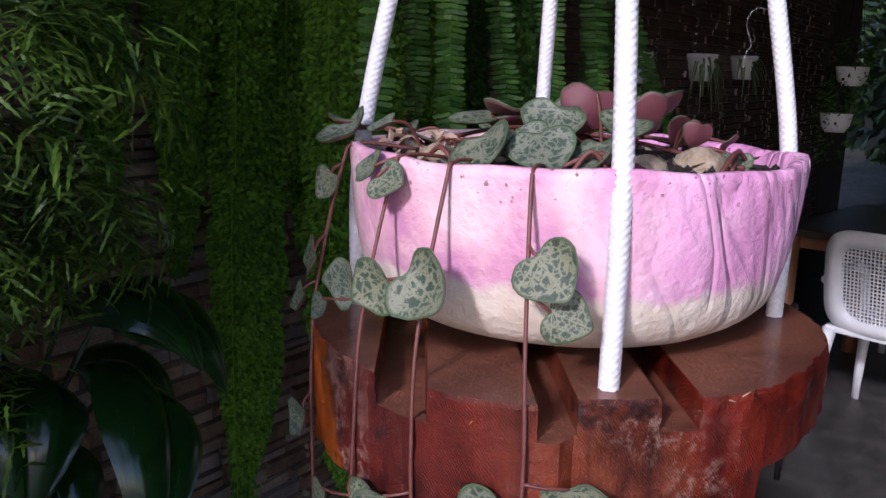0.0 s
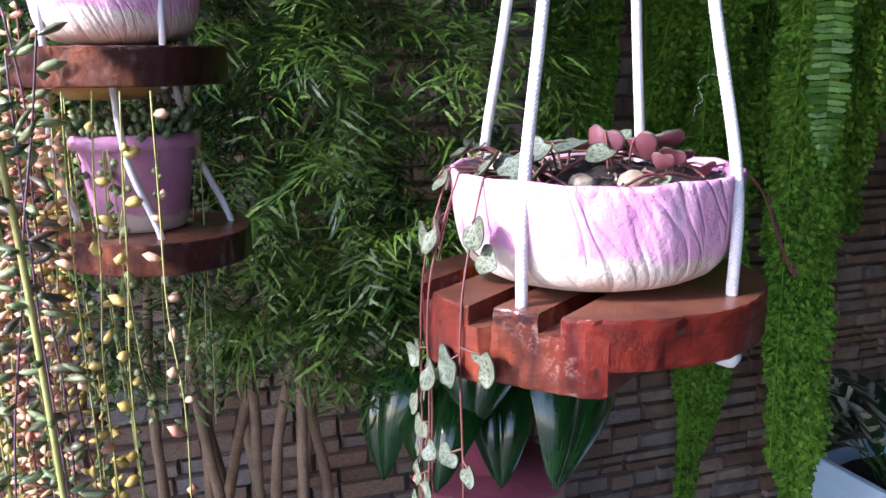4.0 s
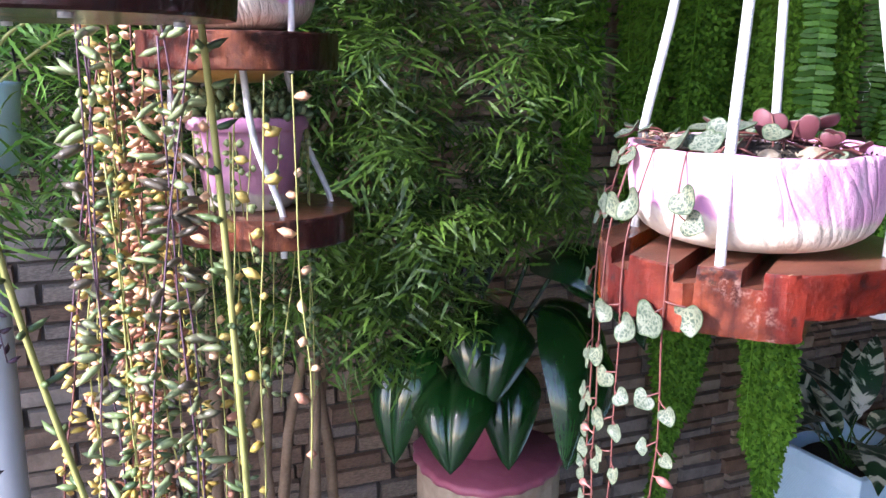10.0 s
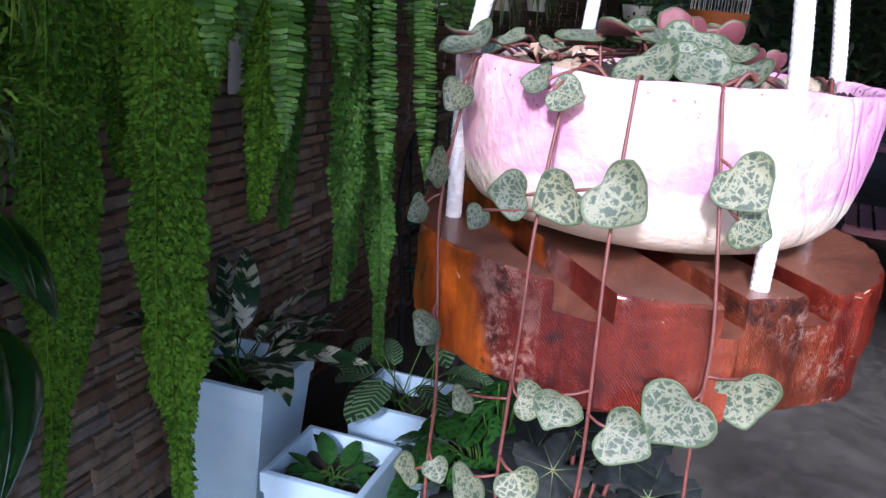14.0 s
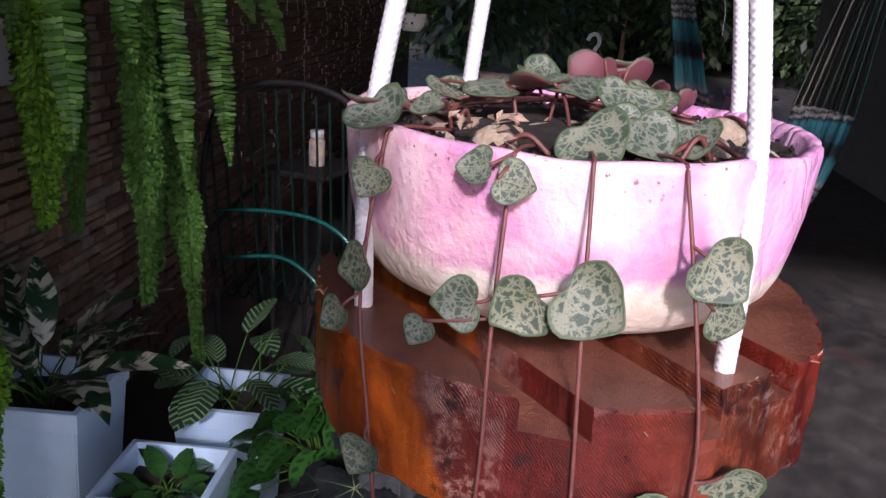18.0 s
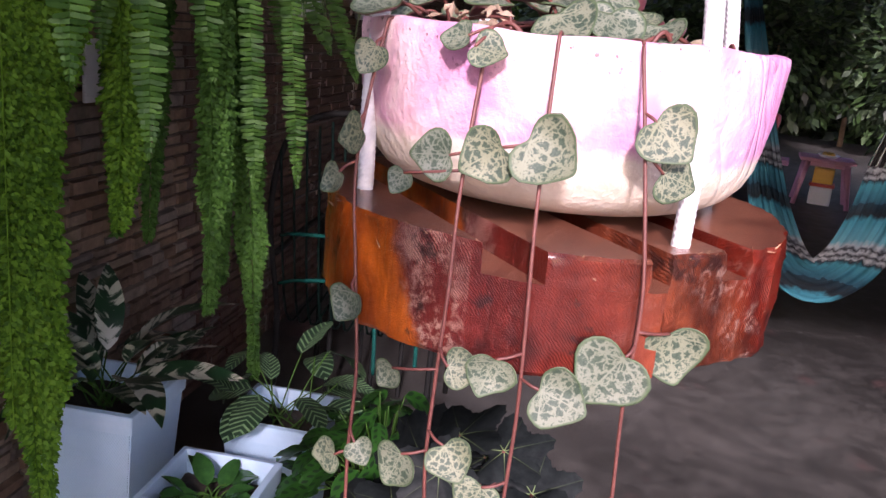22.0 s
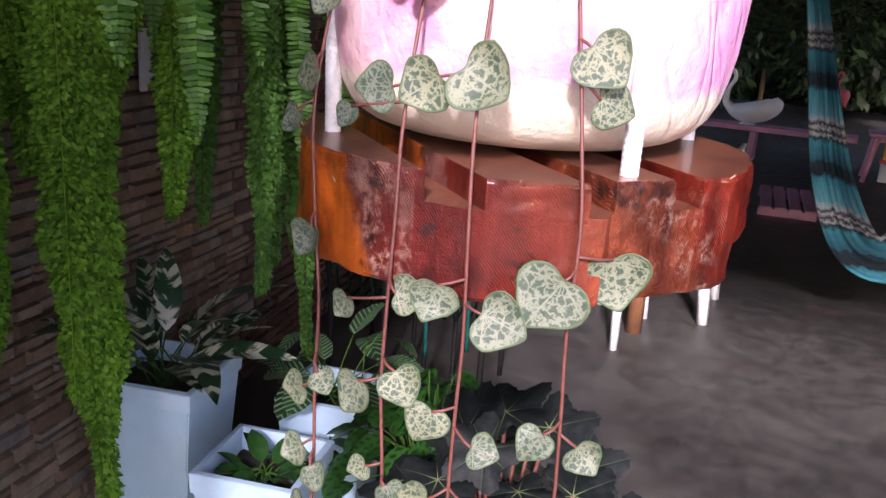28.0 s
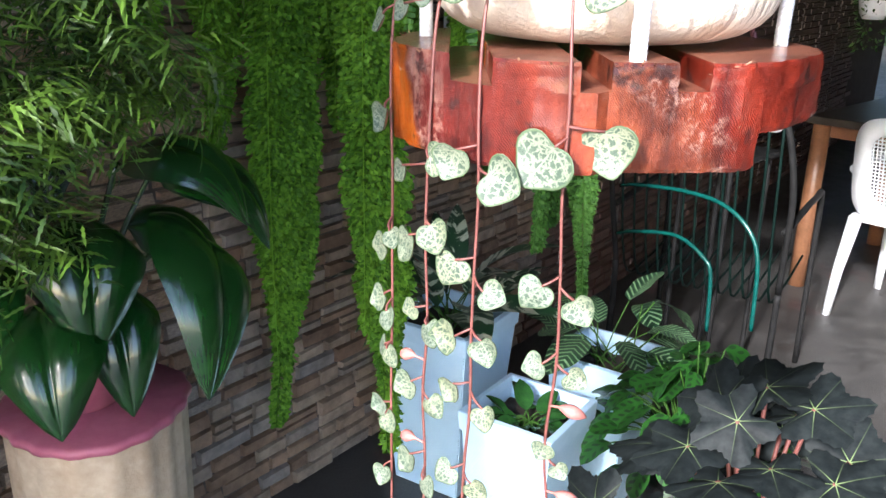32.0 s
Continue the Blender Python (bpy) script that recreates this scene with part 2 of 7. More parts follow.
def bowl_mat(name, split, seed=0.0):
    """Hand-painted plaster: lilac-pink band over a cream foot with a wandering edge, creased on one side."""
    m, nt, b = base_mat(name, 0.5)
    co = coords(nt)
    fac, ang, sep = angle_fac(nt, co, 0.05, 25)
    wob = math_node(nt, "ADD", math_node(nt, "MULTIPLY", noise_tex(nt, 24 + seed, 2, 0.5, co), 0.7), math_node(nt, "MULTIPLY", noise_tex(nt, 110, 3, 0.6, co), 0.3))
    edge = math_node(nt, "ADD", sep.outputs[2], math_node(nt, "MULTIPLY", math_node(nt, "SUBTRACT", wob, 0.5), 0.030))
    fc = nt.nodes.new("ShaderNodeMapRange")
    fc.inputs[1].default_value, fc.inputs[2].default_value = split - 0.0018, split + 0.0018
    nt.links.new(edge, fc.inputs[0])
    blotch = noise_tex(nt, 24 + seed, 4, 0.6, co, 0.5)
    lilac = ramp(nt, blotch, [(0.30, (0.60, 0.24, 0.46)), (0.48, (0.76, 0.36, 0.58)), (0.62, (0.82, 0.48, 0.66)), (0.75, (0.86, 0.64, 0.74))])
    blush = ramp(nt, blotch, [(0.30, (0.52, 0.24, 0.50)), (0.42, (0.66, 0.31, 0.46)), (0.50, (0.76, 0.44, 0.52)), (0.60, (0.82, 0.60, 0.62))])
    peach = ramp(nt, noise_tex(nt, 15 + seed, 3, 0.6, co), [(0.52, (0, 0, 0)), (0.66, (1, 1, 1))])
    blush = mixc(nt, math_node(nt, "MULTIPLY", peach, 0.6), blush, (0.86, 0.52, 0.38))
    side = ramp(nt, fac, [(0.10, (0, 0, 0)), (0.17, (1, 1, 1)), (0.55, (1, 1, 1)), (0.65, (0, 0, 0))])
    pink = mixc(nt, side, blush, lilac)
    cream = ramp(nt, noise_tex(nt, 45, 5, 0.6, co), [(0.3, (0.66, 0.54, 0.42)), (0.6, (0.82, 0.75, 0.64))])
    col = mixc(nt, fc.outputs[0], cream, pink)
    flake = ramp(nt, noise_tex(nt, 150, 5, 0.75, co), [(0.62, (0, 0, 0)), (0.68, (1, 1, 1))])
    low = nt.nodes.new("ShaderNodeMapRange")
    low.inputs[1].default_value, low.inputs[2].default_value = 0.036, 0.018
    nt.links.new(sep.outputs[2], low.inputs[0])
    col = mixc(nt, math_node(nt, "MULTIPLY", math_node(nt, "MULTIPLY", flake, low.outputs[0]), 0.5), col, (0.84, 0.80, 0.74))
    dirt = noise_tex(nt, 210, 5, 0.75, co)
    nr = nt.nodes.new("ShaderNodeMapRange")
    nr.inputs[1].default_value, nr.inputs[2].default_value, nr.inputs[3].default_value = 0.034, 0.047, 0.03
    nt.links.new(sep.outputs[2], nr.inputs[0])
    vor = nt.nodes.new("ShaderNodeTexVoronoi")
    vor.inputs["Scale"].default_value = 520.0
    nt.links.new(co, vor.inputs["Vector"])
    dots = math_node(nt, "MULTIPLY", math_node(nt, "LESS_THAN", vor.outputs["Distance"], 0.30), math_node(nt, "GREATER_THAN", dirt, 0.55))
    spots = math_node(nt, "MAXIMUM", ramp(nt, dirt, [(0.64, (0, 0, 0)), (0.70, (1, 1, 1))]), dots)
    amount = math_node(nt, "MULTIPLY", math_node(nt, "MULTIPLY", spots, nr.outputs[0]), 0.85)
    nt.links.new(mixc(nt, amount, col, (0.12, 0.05, 0.05)), b.inputs["Base Color"])
    wrap = nt.nodes.new("ShaderNodeCombineXYZ")
    nt.links.new(math_node(nt, "ADD", math_node(nt, "MULTIPLY", ang, 3.4), math_node(nt, "MULTIPLY", sep.outputs[2], 26.0)), wrap.inputs[0])
    nt.links.new(math_node(nt, "MULTIPLY", sep.outputs[2], 16.0), wrap.inputs[1])
    crease = math_node(nt, "ABSOLUTE", math_node(nt, "SUBTRACT", noise_tex(nt, 1.7, 1.5, 0.4, wrap.outputs[0], 0.5), 0.5))
    crease = math_node(nt, "MULTIPLY", math_node(nt, "MINIMUM", crease, 0.10), 8.0)
    folds = math_node(nt, "MULTIPLY", crease, math_node(nt, "ADD", math_node(nt, "MULTIPLY", side, 0.92), 0.08))
    grit = math_node(nt, "ADD", math_node(nt, "MULTIPLY", noise_tex(nt, 90, 4, 0.6, co), 0.6), math_node(nt, "MULTIPLY", noise_tex(nt, 420, 3, 0.6, co), 0.4))
    bump(nt, b, math_node(nt, "ADD", math_node(nt, "MULTIPLY", folds, 0.6), grit), 0.75, 0.0020)
    return m


def slab_mat(name, seed=0.0, sides=None):
    """Stained, varnished log slice: brown sanded top; bark side from orange to maroon, with flaked scuffs."""
    m, nt, b = base_mat(name, 0.34)
    co = coords(nt)
    sn = nt.nodes.new("ShaderNodeSeparateXYZ")
    nt.links.new(nt.nodes.new("ShaderNodeNewGeometry").outputs["Normal"], sn.inputs[0])
    up = nt.nodes.new("ShaderNodeMapRange")
    up.inputs[1].default_value, up.inputs[2].default_value = 0.6, 0.85
    nt.links.new(sn.outputs[2], up.inputs[0])
    mp = nt.nodes.new("ShaderNodeMapping")
    mp.inputs["Rotation"].default_value = (0, 0, radians(-45))
    mp.inputs["Scale"].default_value = (6, 70, 70)
    mp.inputs["Location"].default_value = (seed, seed * 0.7, 0)
    nt.links.new(co, mp.inputs[0])
    grain = noise_tex(nt, 1.0, 5, 0.6, mp.outputs[0], 0.4)
    top = ramp(nt, grain, [(0.3, (0.13, 0.042, 0.026)), (0.7, (0.27, 0.105, 0.062))])
    mp2 = nt.nodes.new("ShaderNodeMapping")
    mp2.inputs["Scale"].default_value = (95, 95, 12)
    mp2.inputs["Location"].default_value = (seed * 2, seed, 0)
    nt.links.new(co, mp2.inputs[0])
    streak = noise_tex(nt, 1.0, 5, 0.65, mp2.outputs[0], 0.5)
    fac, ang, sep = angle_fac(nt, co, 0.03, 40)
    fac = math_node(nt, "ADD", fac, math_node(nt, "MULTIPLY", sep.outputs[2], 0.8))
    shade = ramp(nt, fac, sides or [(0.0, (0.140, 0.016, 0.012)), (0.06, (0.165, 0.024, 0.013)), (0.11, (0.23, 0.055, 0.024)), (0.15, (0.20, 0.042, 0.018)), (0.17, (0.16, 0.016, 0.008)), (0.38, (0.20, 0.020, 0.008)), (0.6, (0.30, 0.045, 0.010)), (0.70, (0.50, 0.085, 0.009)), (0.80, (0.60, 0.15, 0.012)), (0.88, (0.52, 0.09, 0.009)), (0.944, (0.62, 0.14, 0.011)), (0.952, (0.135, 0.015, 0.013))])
    side = mixc(nt, 1.0, shade, ramp(nt, streak, [(0.28, (0.30, 0.22, 0.22)), (0.5, (0.9, 0.85, 0.8)), (0.75, (1.4, 1.45, 1.3))]), "MULTIPLY")
    fine = noise_tex(nt, 230, 6, 0.8, co)
    scuff = ramp(nt, fine, [(0.50, (0, 0, 0)), (0.60, (1, 1, 1))])
    scz = ramp(nt, noise_tex(nt, 34 + seed, 3, 0.6, co), [(0.46, (0, 0, 0)), (0.60, (1, 1, 1))])
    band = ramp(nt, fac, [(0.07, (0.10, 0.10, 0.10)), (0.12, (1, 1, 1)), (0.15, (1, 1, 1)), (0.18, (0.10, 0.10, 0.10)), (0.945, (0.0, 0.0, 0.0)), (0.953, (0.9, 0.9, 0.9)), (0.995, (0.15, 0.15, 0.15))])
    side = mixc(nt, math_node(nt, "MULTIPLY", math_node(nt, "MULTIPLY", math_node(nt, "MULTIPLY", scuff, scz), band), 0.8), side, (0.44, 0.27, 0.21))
    if sides is None:
        worn = ramp(nt, fac, [(0.948, (0, 0, 0)), (0.957, (1, 1, 1)), (0.980, (0.5, 0.5, 0.5)), (1.0, (0.1, 0.1, 0.1))])
        rub = ramp(nt, math_node(nt, "ADD", math_node(nt, "MULTIPLY", fine, 0.5), math_node(nt, "MULTIPLY", noise_tex(nt, 48, 4, 0.6, co), 0.5)), [(0.47, (0, 0, 0)), (0.56, (1, 1, 1))])
        side = mixc(nt, math_node(nt, "MULTIPLY", math_node(nt, "MULTIPLY", worn, rub), 0.7), side, (0.46, 0.26, 0.20))
    teeth = math_node(nt, "SINE", math_node(nt, "ADD", math_node(nt, "MULTIPLY", math_node(nt, "ADD", math_node(nt, "MULTIPLY", ang, 0.062), math_node(nt, "MULTIPLY", sep.outputs[2], 0.6)), 9500.0), math_node(nt, "MULTIPLY", noise_tex(nt, 90, 4, 0.7, co), 30.0)))
    sawn = math_node(nt, "MULTIPLY", math_node(nt, "ADD", math_node(nt, "MULTIPLY", teeth, 0.5), 0.5), ramp(nt, noise_tex(nt, 26 + seed, 3, 0.6, co), [(0.38, (0, 0, 0)), (0.58, (1, 1, 1))]))
    side = mixc(nt, math_node(nt, "MULTIPLY", sawn, 0.26), side, mixc(nt, 1.0, side, (0.36, 0.34, 0.42), "MULTIPLY"))
    tone = ramp(nt, noise_tex(nt, 40 + seed, 5, 0.65, co, 0.4), [(0.34, (0.38, 0.34, 0.36)), (0.50, (0.85, 0.82, 0.82)), (0.66, (1.25, 1.3, 1.25))])
    side = mixc(nt, 1.0, side, tone, "MULTIPLY")
    char = ramp(nt, noise_tex(nt, 55 + seed, 5, 0.7, co), [(0.58, (0, 0, 0)), (0.64, (1, 1, 1))])
    side = mixc(nt, math_node(nt, "MULTIPLY", char, 0.8), side, (0.020, 0.008, 0.008))
    top = mixc(nt, math_node(nt, "MULTIPLY", ramp(nt, noise_tex(nt, 30 + seed, 4, 0.6, co), [(0.45, (0, 0, 0)), (0.7, (1, 1, 1))]), 0.6), top, (0.05, 0.016, 0.013))
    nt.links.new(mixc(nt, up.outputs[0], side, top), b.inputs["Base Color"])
    h = math_node(nt, "ADD", math_node(nt, "MULTIPLY", streak, 0.40), math_node(nt, "ADD", math_node(nt, "MULTIPLY", fine, 0.55), math_node(nt, "MULTIPLY", math_node(nt, "MULTIPLY", sawn, math_node(nt, "SUBTRACT", 1.0, up.outputs[0])), 0.10)))
    bump(nt, b, h, 0.9, 0.003)
    b.inputs["Specular IOR Level"].default_value = 0.2
    b.inputs["Coat Weight"].default_value, b.inputs["Coat Roughness"].default_value = 0.45, 0.15
    return m


def heart_mat():
    """String-of-hearts leaf: silver net over dark green islands, green rim, reddish back."""
    m, nt, b = base_mat("silver_mottled_leaf", 0.45)
    co = coords(nt)
    info = nt.nodes.new("ShaderNodeObjectInfo")
    off = nt.nodes.new("ShaderNodeVectorMath")
    off.operation = "ADD"
    nt.links.new(co, off.inputs[0])
    nt.links.new(math_node(nt, "MULTIPLY", info.outputs["Random"], 9.0), off.inputs[1])
    sep = nt.nodes.new("ShaderNodeSeparateXYZ")
    nt.links.new(co, sep.inputs[0])
    across, down = sep.outputs[0], math_node(nt, "MULTIPLY", math_node(nt, "ADD", sep.outputs[2], 0.03), -1.0)
    turn = math_node(nt, "ARCTAN2", across, down)
    far = math_node(nt, "SQRT", math_node(nt, "ADD", math_node(nt, "MULTIPLY", across, across), math_node(nt, "MULTIPLY", down, down)))
    fan = nt.nodes.new("ShaderNodeCombineXYZ")
    nt.links.new(math_node(nt, "MULTIPLY", turn, 0.30), fan.inputs[0])
    nt.links.new(far, fan.inputs[1])
    nt.links.new(math_node(nt, "MULTIPLY", info.outputs["Random"], 9.0), fan.inputs[2])
    warp = nt.nodes.new("ShaderNodeTexNoise")
    warp.inputs["Scale"].default_value, warp.inputs["Detail"].default_value = 14.0, 4.0
    nt.links.new(off.outputs[0], warp.inputs["Vector"])
    mixv = nt.nodes.new("ShaderNodeVectorMath")
    mixv.operation = "MULTIPLY_ADD"
    mixv.inputs[1].default_value = (0.16, 0.16, 0.16)
    nt.links.new(warp.outputs["Color"], mixv.inputs[0])
    nt.links.new(fan.outputs[0], mixv.inputs[2])
    vor = nt.nodes.new("ShaderNodeTexVoronoi")
    vor.feature = "DISTANCE_TO_EDGE"
    vor.inputs["Scale"].default_value = 7.5
    nt.links.new(mixv.outputs[0], vor.inputs["Vector"])
    patch = noise_tex(nt, 6, 2, 0.5, off.outputs[0])
    fleck = noise_tex(nt, 38, 4, 0.7, off.outputs[0])
    v = math_node(nt, "ADD", vor.outputs["Distance"], math_node(nt, "MULTIPLY", math_node(nt, "SUBTRACT", patch, 0.5), 0.22))
    v = math_node(nt, "ADD", v, math_node(nt, "MULTIPLY", math_node(nt, "SUBTRACT", fleck, 0.5), 0.36))
    ribs = math_node(nt, "MULTIPLY", math_node(nt, "ABSOLUTE", math_node(nt, "SINE", math_node(nt, "MULTIPLY", turn, 2.6))), far)
    v = math_node(nt, "MULTIPLY", v, ramp(nt, ribs, [(0.010, (0, 0, 0)), (0.05, (1, 1, 1))]))
    silver = mixc(nt, info.outputs["Random"], (0.160, 0.186, 0.140), (0.210, 0.222, 0.138))
    dark = ramp(nt, fleck, [(0.38, (0.026, 0.048, 0.032)), (0.66, (0.060, 0.094, 0.058))])
    col = mixc(nt, ramp(nt, v, [(0.05, (0, 0, 0)), (0.17, (1, 1, 1))]), silver, dark)
    at = nt.nodes.new("ShaderNodeAttribute")
    at.attribute_name = "rim"
    col = mixc(nt, at.outputs["Fac"], col, (0.068, 0.105, 0.050))
    at2 = nt.nodes.new("ShaderNodeAttribute")
    at2.attribute_name = "under"
    nt.links.new(mixc(nt, at2.outputs["Fac"], col, (0.16, 0.05, 0.06)), b.inputs["Base Color"])
    bump(nt, b, fleck, 0.2, 0.03)
    return m


def floor_mat():
    m, nt, b = base_mat("worn_grey_concrete", 0.5)
    co = coords(nt)
    big, mid, grit = noise_tex(nt, 0.9, 5, 0.6, co, 0.6), noise_tex(nt, 9, 6, 0.7, co), noise_tex(nt, 140, 4, 0.7, co)
    f = math_node(nt, "ADD", math_node(nt, "MULTIPLY", big, 0.40), math_node(nt, "ADD", math_node(nt, "MULTIPLY", mid, 0.30), math_node(nt, "MULTIPLY", grit, 0.30)))
    col = ramp(nt, f, [(0.40, (0.026, 0.025, 0.024)), (0.5, (0.056, 0.054, 0.051)), (0.60, (0.112, 0.107, 0.10))])
    crumbs = ramp(nt, noise_tex(nt, 55, 5, 0.8, co), [(0.66, (0, 0, 0)), (0.70, (1, 1, 1))])
    stain = ramp(nt, noise_tex(nt, 2.6, 4, 0.6, co), [(0.62, (0, 0, 0)), (0.70, (1, 1, 1))])
    col = mixc(nt, math_node(nt, "MULTIPLY", stain, 0.35), col, (0.16, 0.075, 0.075))
    nt.links.new(mixc(nt, math_node(nt, "MULTIPLY", crumbs, 0.5), col, (0.02, 0.018, 0.016)), b.inputs["Base Color"])
    nt.links.new(ramp(nt, mid, [(0.3, (0.3, 0.3, 0.3)), (0.7, (0.6, 0.6, 0.6))]), b.inputs["Roughness"])
    bump(nt, b, grit, 0.6, 0.003)
    return m


M["floor"] = floor_mat()
M["stone"] = stone_mat("split_stone", ((0.18, 0.115, 0.078), (0.27, 0.185, 0.13), (0.30, 0.24, 0.185), (0.24, 0.215, 0.20)), 0.75)
# Tiles differ from the stone, but are also darkened to offset strong far light.
M["stone_tile"] = stone_mat("stone_patterned_tile", ((0.07, 0.036, 0.028), (0.10, 0.052, 0.040), (0.12, 0.070, 0.054), (0.09, 0.062, 0.054)), 0.4)
M["bowl"] = bowl_mat("pink_cream_plaster", 0.019)
M["bowl_b"] = bowl_mat("pink_white_plaster", 0.024, 5.0)
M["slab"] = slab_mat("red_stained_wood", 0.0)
# Dark stain by bearing; paler 0.14-0.26 is the sunlit side put into the colour.
LIT_DARK_SIDES = [(0.0, (0.10, 0.015, 0.010)), (0.14, (0.15, 0.030, 0.018)), (0.26, (0.30, 0.10, 0.05)), (0.30, (0.05, 0.010, 0.009)), (0.6, (0.07, 0.012, 0.009)), (0.8, (0.10, 0.02, 0.012))]
M["slab_b"] = slab_mat("dark_stained_wood", 3.1, LIT_DARK_SIDES)
M["heart"] = heart_mat()


def woven_mat():
    """White pot plastic with a fine woven relief."""
    m, nt, b = base_mat("white_woven_plastic", 0.4)
    co = coords(nt)
    sep = nt.nodes.new("ShaderNodeSeparateXYZ")
    nt.links.new(co, sep.inputs[0])
    a = math_node(nt, "SINE", math_node(nt, "MULTIPLY", math_node(nt, "ADD", sep.outputs[0], sep.outputs[1]), 900.0))
    c = math_node(nt, "SINE", math_node(nt, "MULTIPLY", sep.outputs[2], 620.0))
    weave = math_node(nt, "MULTIPLY", a, c)
    f = math_node(nt, "ADD", math_node(nt, "MULTIPLY", noise_tex(nt, 5, 5, 0.6, co), 0.9), math_node(nt, "MULTIPLY", weave, 0.06))
    nt.links.new(ramp(nt, f, [(0.25, (0.40, 0.62, 0.80)), (0.65, (0.54, 0.74, 0.91))]), b.inputs["Base Color"])
    bump(nt, b, weave, 0.35, 0.0012)
    return m


def lily_mat():
    """Glossy deep green blade with fine parallel veins."""
    m, nt, b = base_mat("glossy_lily_leaf", 0.24)
    at = nt.nodes.new("ShaderNodeAttribute")
    at.attribute_name = "across"
    co = coords(nt)
    vein = math_node(nt, "SINE", math_node(nt, "MULTIPLY", math_node(nt, "ADD", at.outputs["Fac"], math_node(nt, "MULTIPLY", noise_tex(nt, 6, 2, 0.5, co), 0.03)), 55.0))
    f = math_node(nt, "ADD", math_node(nt, "MULTIPLY", noise_tex(nt, 9, 4, 0.6, co), 0.8), math_node(nt, "MULTIPLY", vein, 0.03))
    nt.links.new(ramp(nt, f, [(0.2, (0.004, 0.022, 0.006)), (0.5, (0.009, 0.050, 0.009)), (0.75, (0.03, 0.11, 0.015))]), b.inputs["Base Color"])
    bump(nt, b, vein, 0.08, 0.0008)
    nt.links.new(ramp(nt, noise_tex(nt, 30, 4, 0.6, co), [(0.3, (0.16, 0.16, 0.16)), (0.7, (0.26, 0.26, 0.26))]), b.inputs["Roughness"])
    b.inputs["Coat Weight"].default_value, b.inputs["Coat Roughness"].default_value = 0.5, 0.15
    return m


def hammock_mat():
    m, nt, b = base_mat("striped_cotton", 0.85)
    sep = nt.nodes.new("ShaderNodeSeparateXYZ")
    co = coords(nt)
    nt.links.new(co, sep.inputs[0])
    run = math_node(nt, "FRACT", math_node(nt, "MULTIPLY", math_node(nt, "ADD", sep.outputs[2], math_node(nt, "MULTIPLY", noise_tex(nt, 30, 2, 0.5, co), 0.05)), 2.4))
    col = ramp(nt, run, [(0.0, (0.02, 0.10, 0.15)), (0.22, (0.04, 0.28, 0.36)), (0.27, (0.01, 0.01, 0.015)), (0.31, (0.45, 0.48, 0.5)), (0.35, (0.01, 0.01, 0.015)), (0.39, (0.45, 0.48, 0.5)), (0.43, (0.01, 0.01, 0.015)), (0.48, (0.4, 0.45, 0.48)), (0.55, (0.10, 0.34, 0.42)), (0.8, (0.03, 0.25, 0.33)), (0.86, (0.01, 0.015, 0.02)), (1.0, (0.01, 0.04, 0.06))])
    nt.links.new(col, b.inputs["Base Color"])
    bump(nt, b, noise_tex(nt, 150, 3, 0.6, co), 0.5, 0.004)
    return m


M["hammock"] = hammock_mat()
M["white_plastic"] = woven_mat()
M["lily"] = lily_mat()
M["bud"] = plain("pink_bud", (0.34, 0.10, 0.09), (0.48, 0.20, 0.16), 200, 0.5)
M["dry_petal"] = plain("dry_petal", (0.22, 0.14, 0.09), (0.42, 0.31, 0.22), 150, 0.8, island=0.6)
M["cream_stripe"] = plain("cream_leaf_stripe", (0.38, 0.42, 0.28), (0.52, 0.55, 0.40), 30, 0.45)
M["heart_red"] = plain("purple_red_leaf", (0.06, 0.016, 0.022), (0.15, 0.04, 0.048), 3, 0.5, bumps=0.2, dist=0.0005)


# ---- geometry helpers ----
def mesh_from(name, verts, faces, smooth=False):
    me = bpy.data.meshes.new(name)
    me.from_pydata([tuple(v) for v in verts], [], [tuple(f) for f in faces])
    me.update()
    if smooth:
        me.polygons.foreach_set("use_smooth", [True] * len(me.polygons))
    return me


def put(name, me, material, parent=None, label="", m=None):
    if material is not None and not me.materials:
        me.materials.append(material)
    ob = new(name, me)
    if parent is not None:
        ob.parent = parent
    if m is not None:
        ob.matrix_basis = m
    if label:
        ob["label"] = label
    return ob


def part(name, bm, material, parent, label="", smooth=False):
    me = bpy.data.meshes.new(name)
    bm.to_mesh(me)
    bm.free()
    if smooth:
        me.polygons.foreach_set("use_smooth", [True] * len(me.polygons))
    return put(name, me, material, parent, label)


def thing(name, m, label, category, group="", kind=""):
    ob = new(name)
    ob.empty_display_size = 0.02
    ob.matrix_basis = m
    return tagged(ob, label, category, group, kind)


def box_mesh(name, sx, sy, sz, bevel=0.0, seg=2, at=(0, 0, 0)):
    bm = bmesh.new()
    bmesh.ops.create_cube(bm, size=1, matrix=Matrix.Translation(at) @ Matrix.Diagonal((sx, sy, sz, 1)))
    if bevel:
        bmesh.ops.bevel(bm, geom=bm.edges[:], offset=bevel, segments=seg, profile=0.6, affect="EDGES")
    return bm


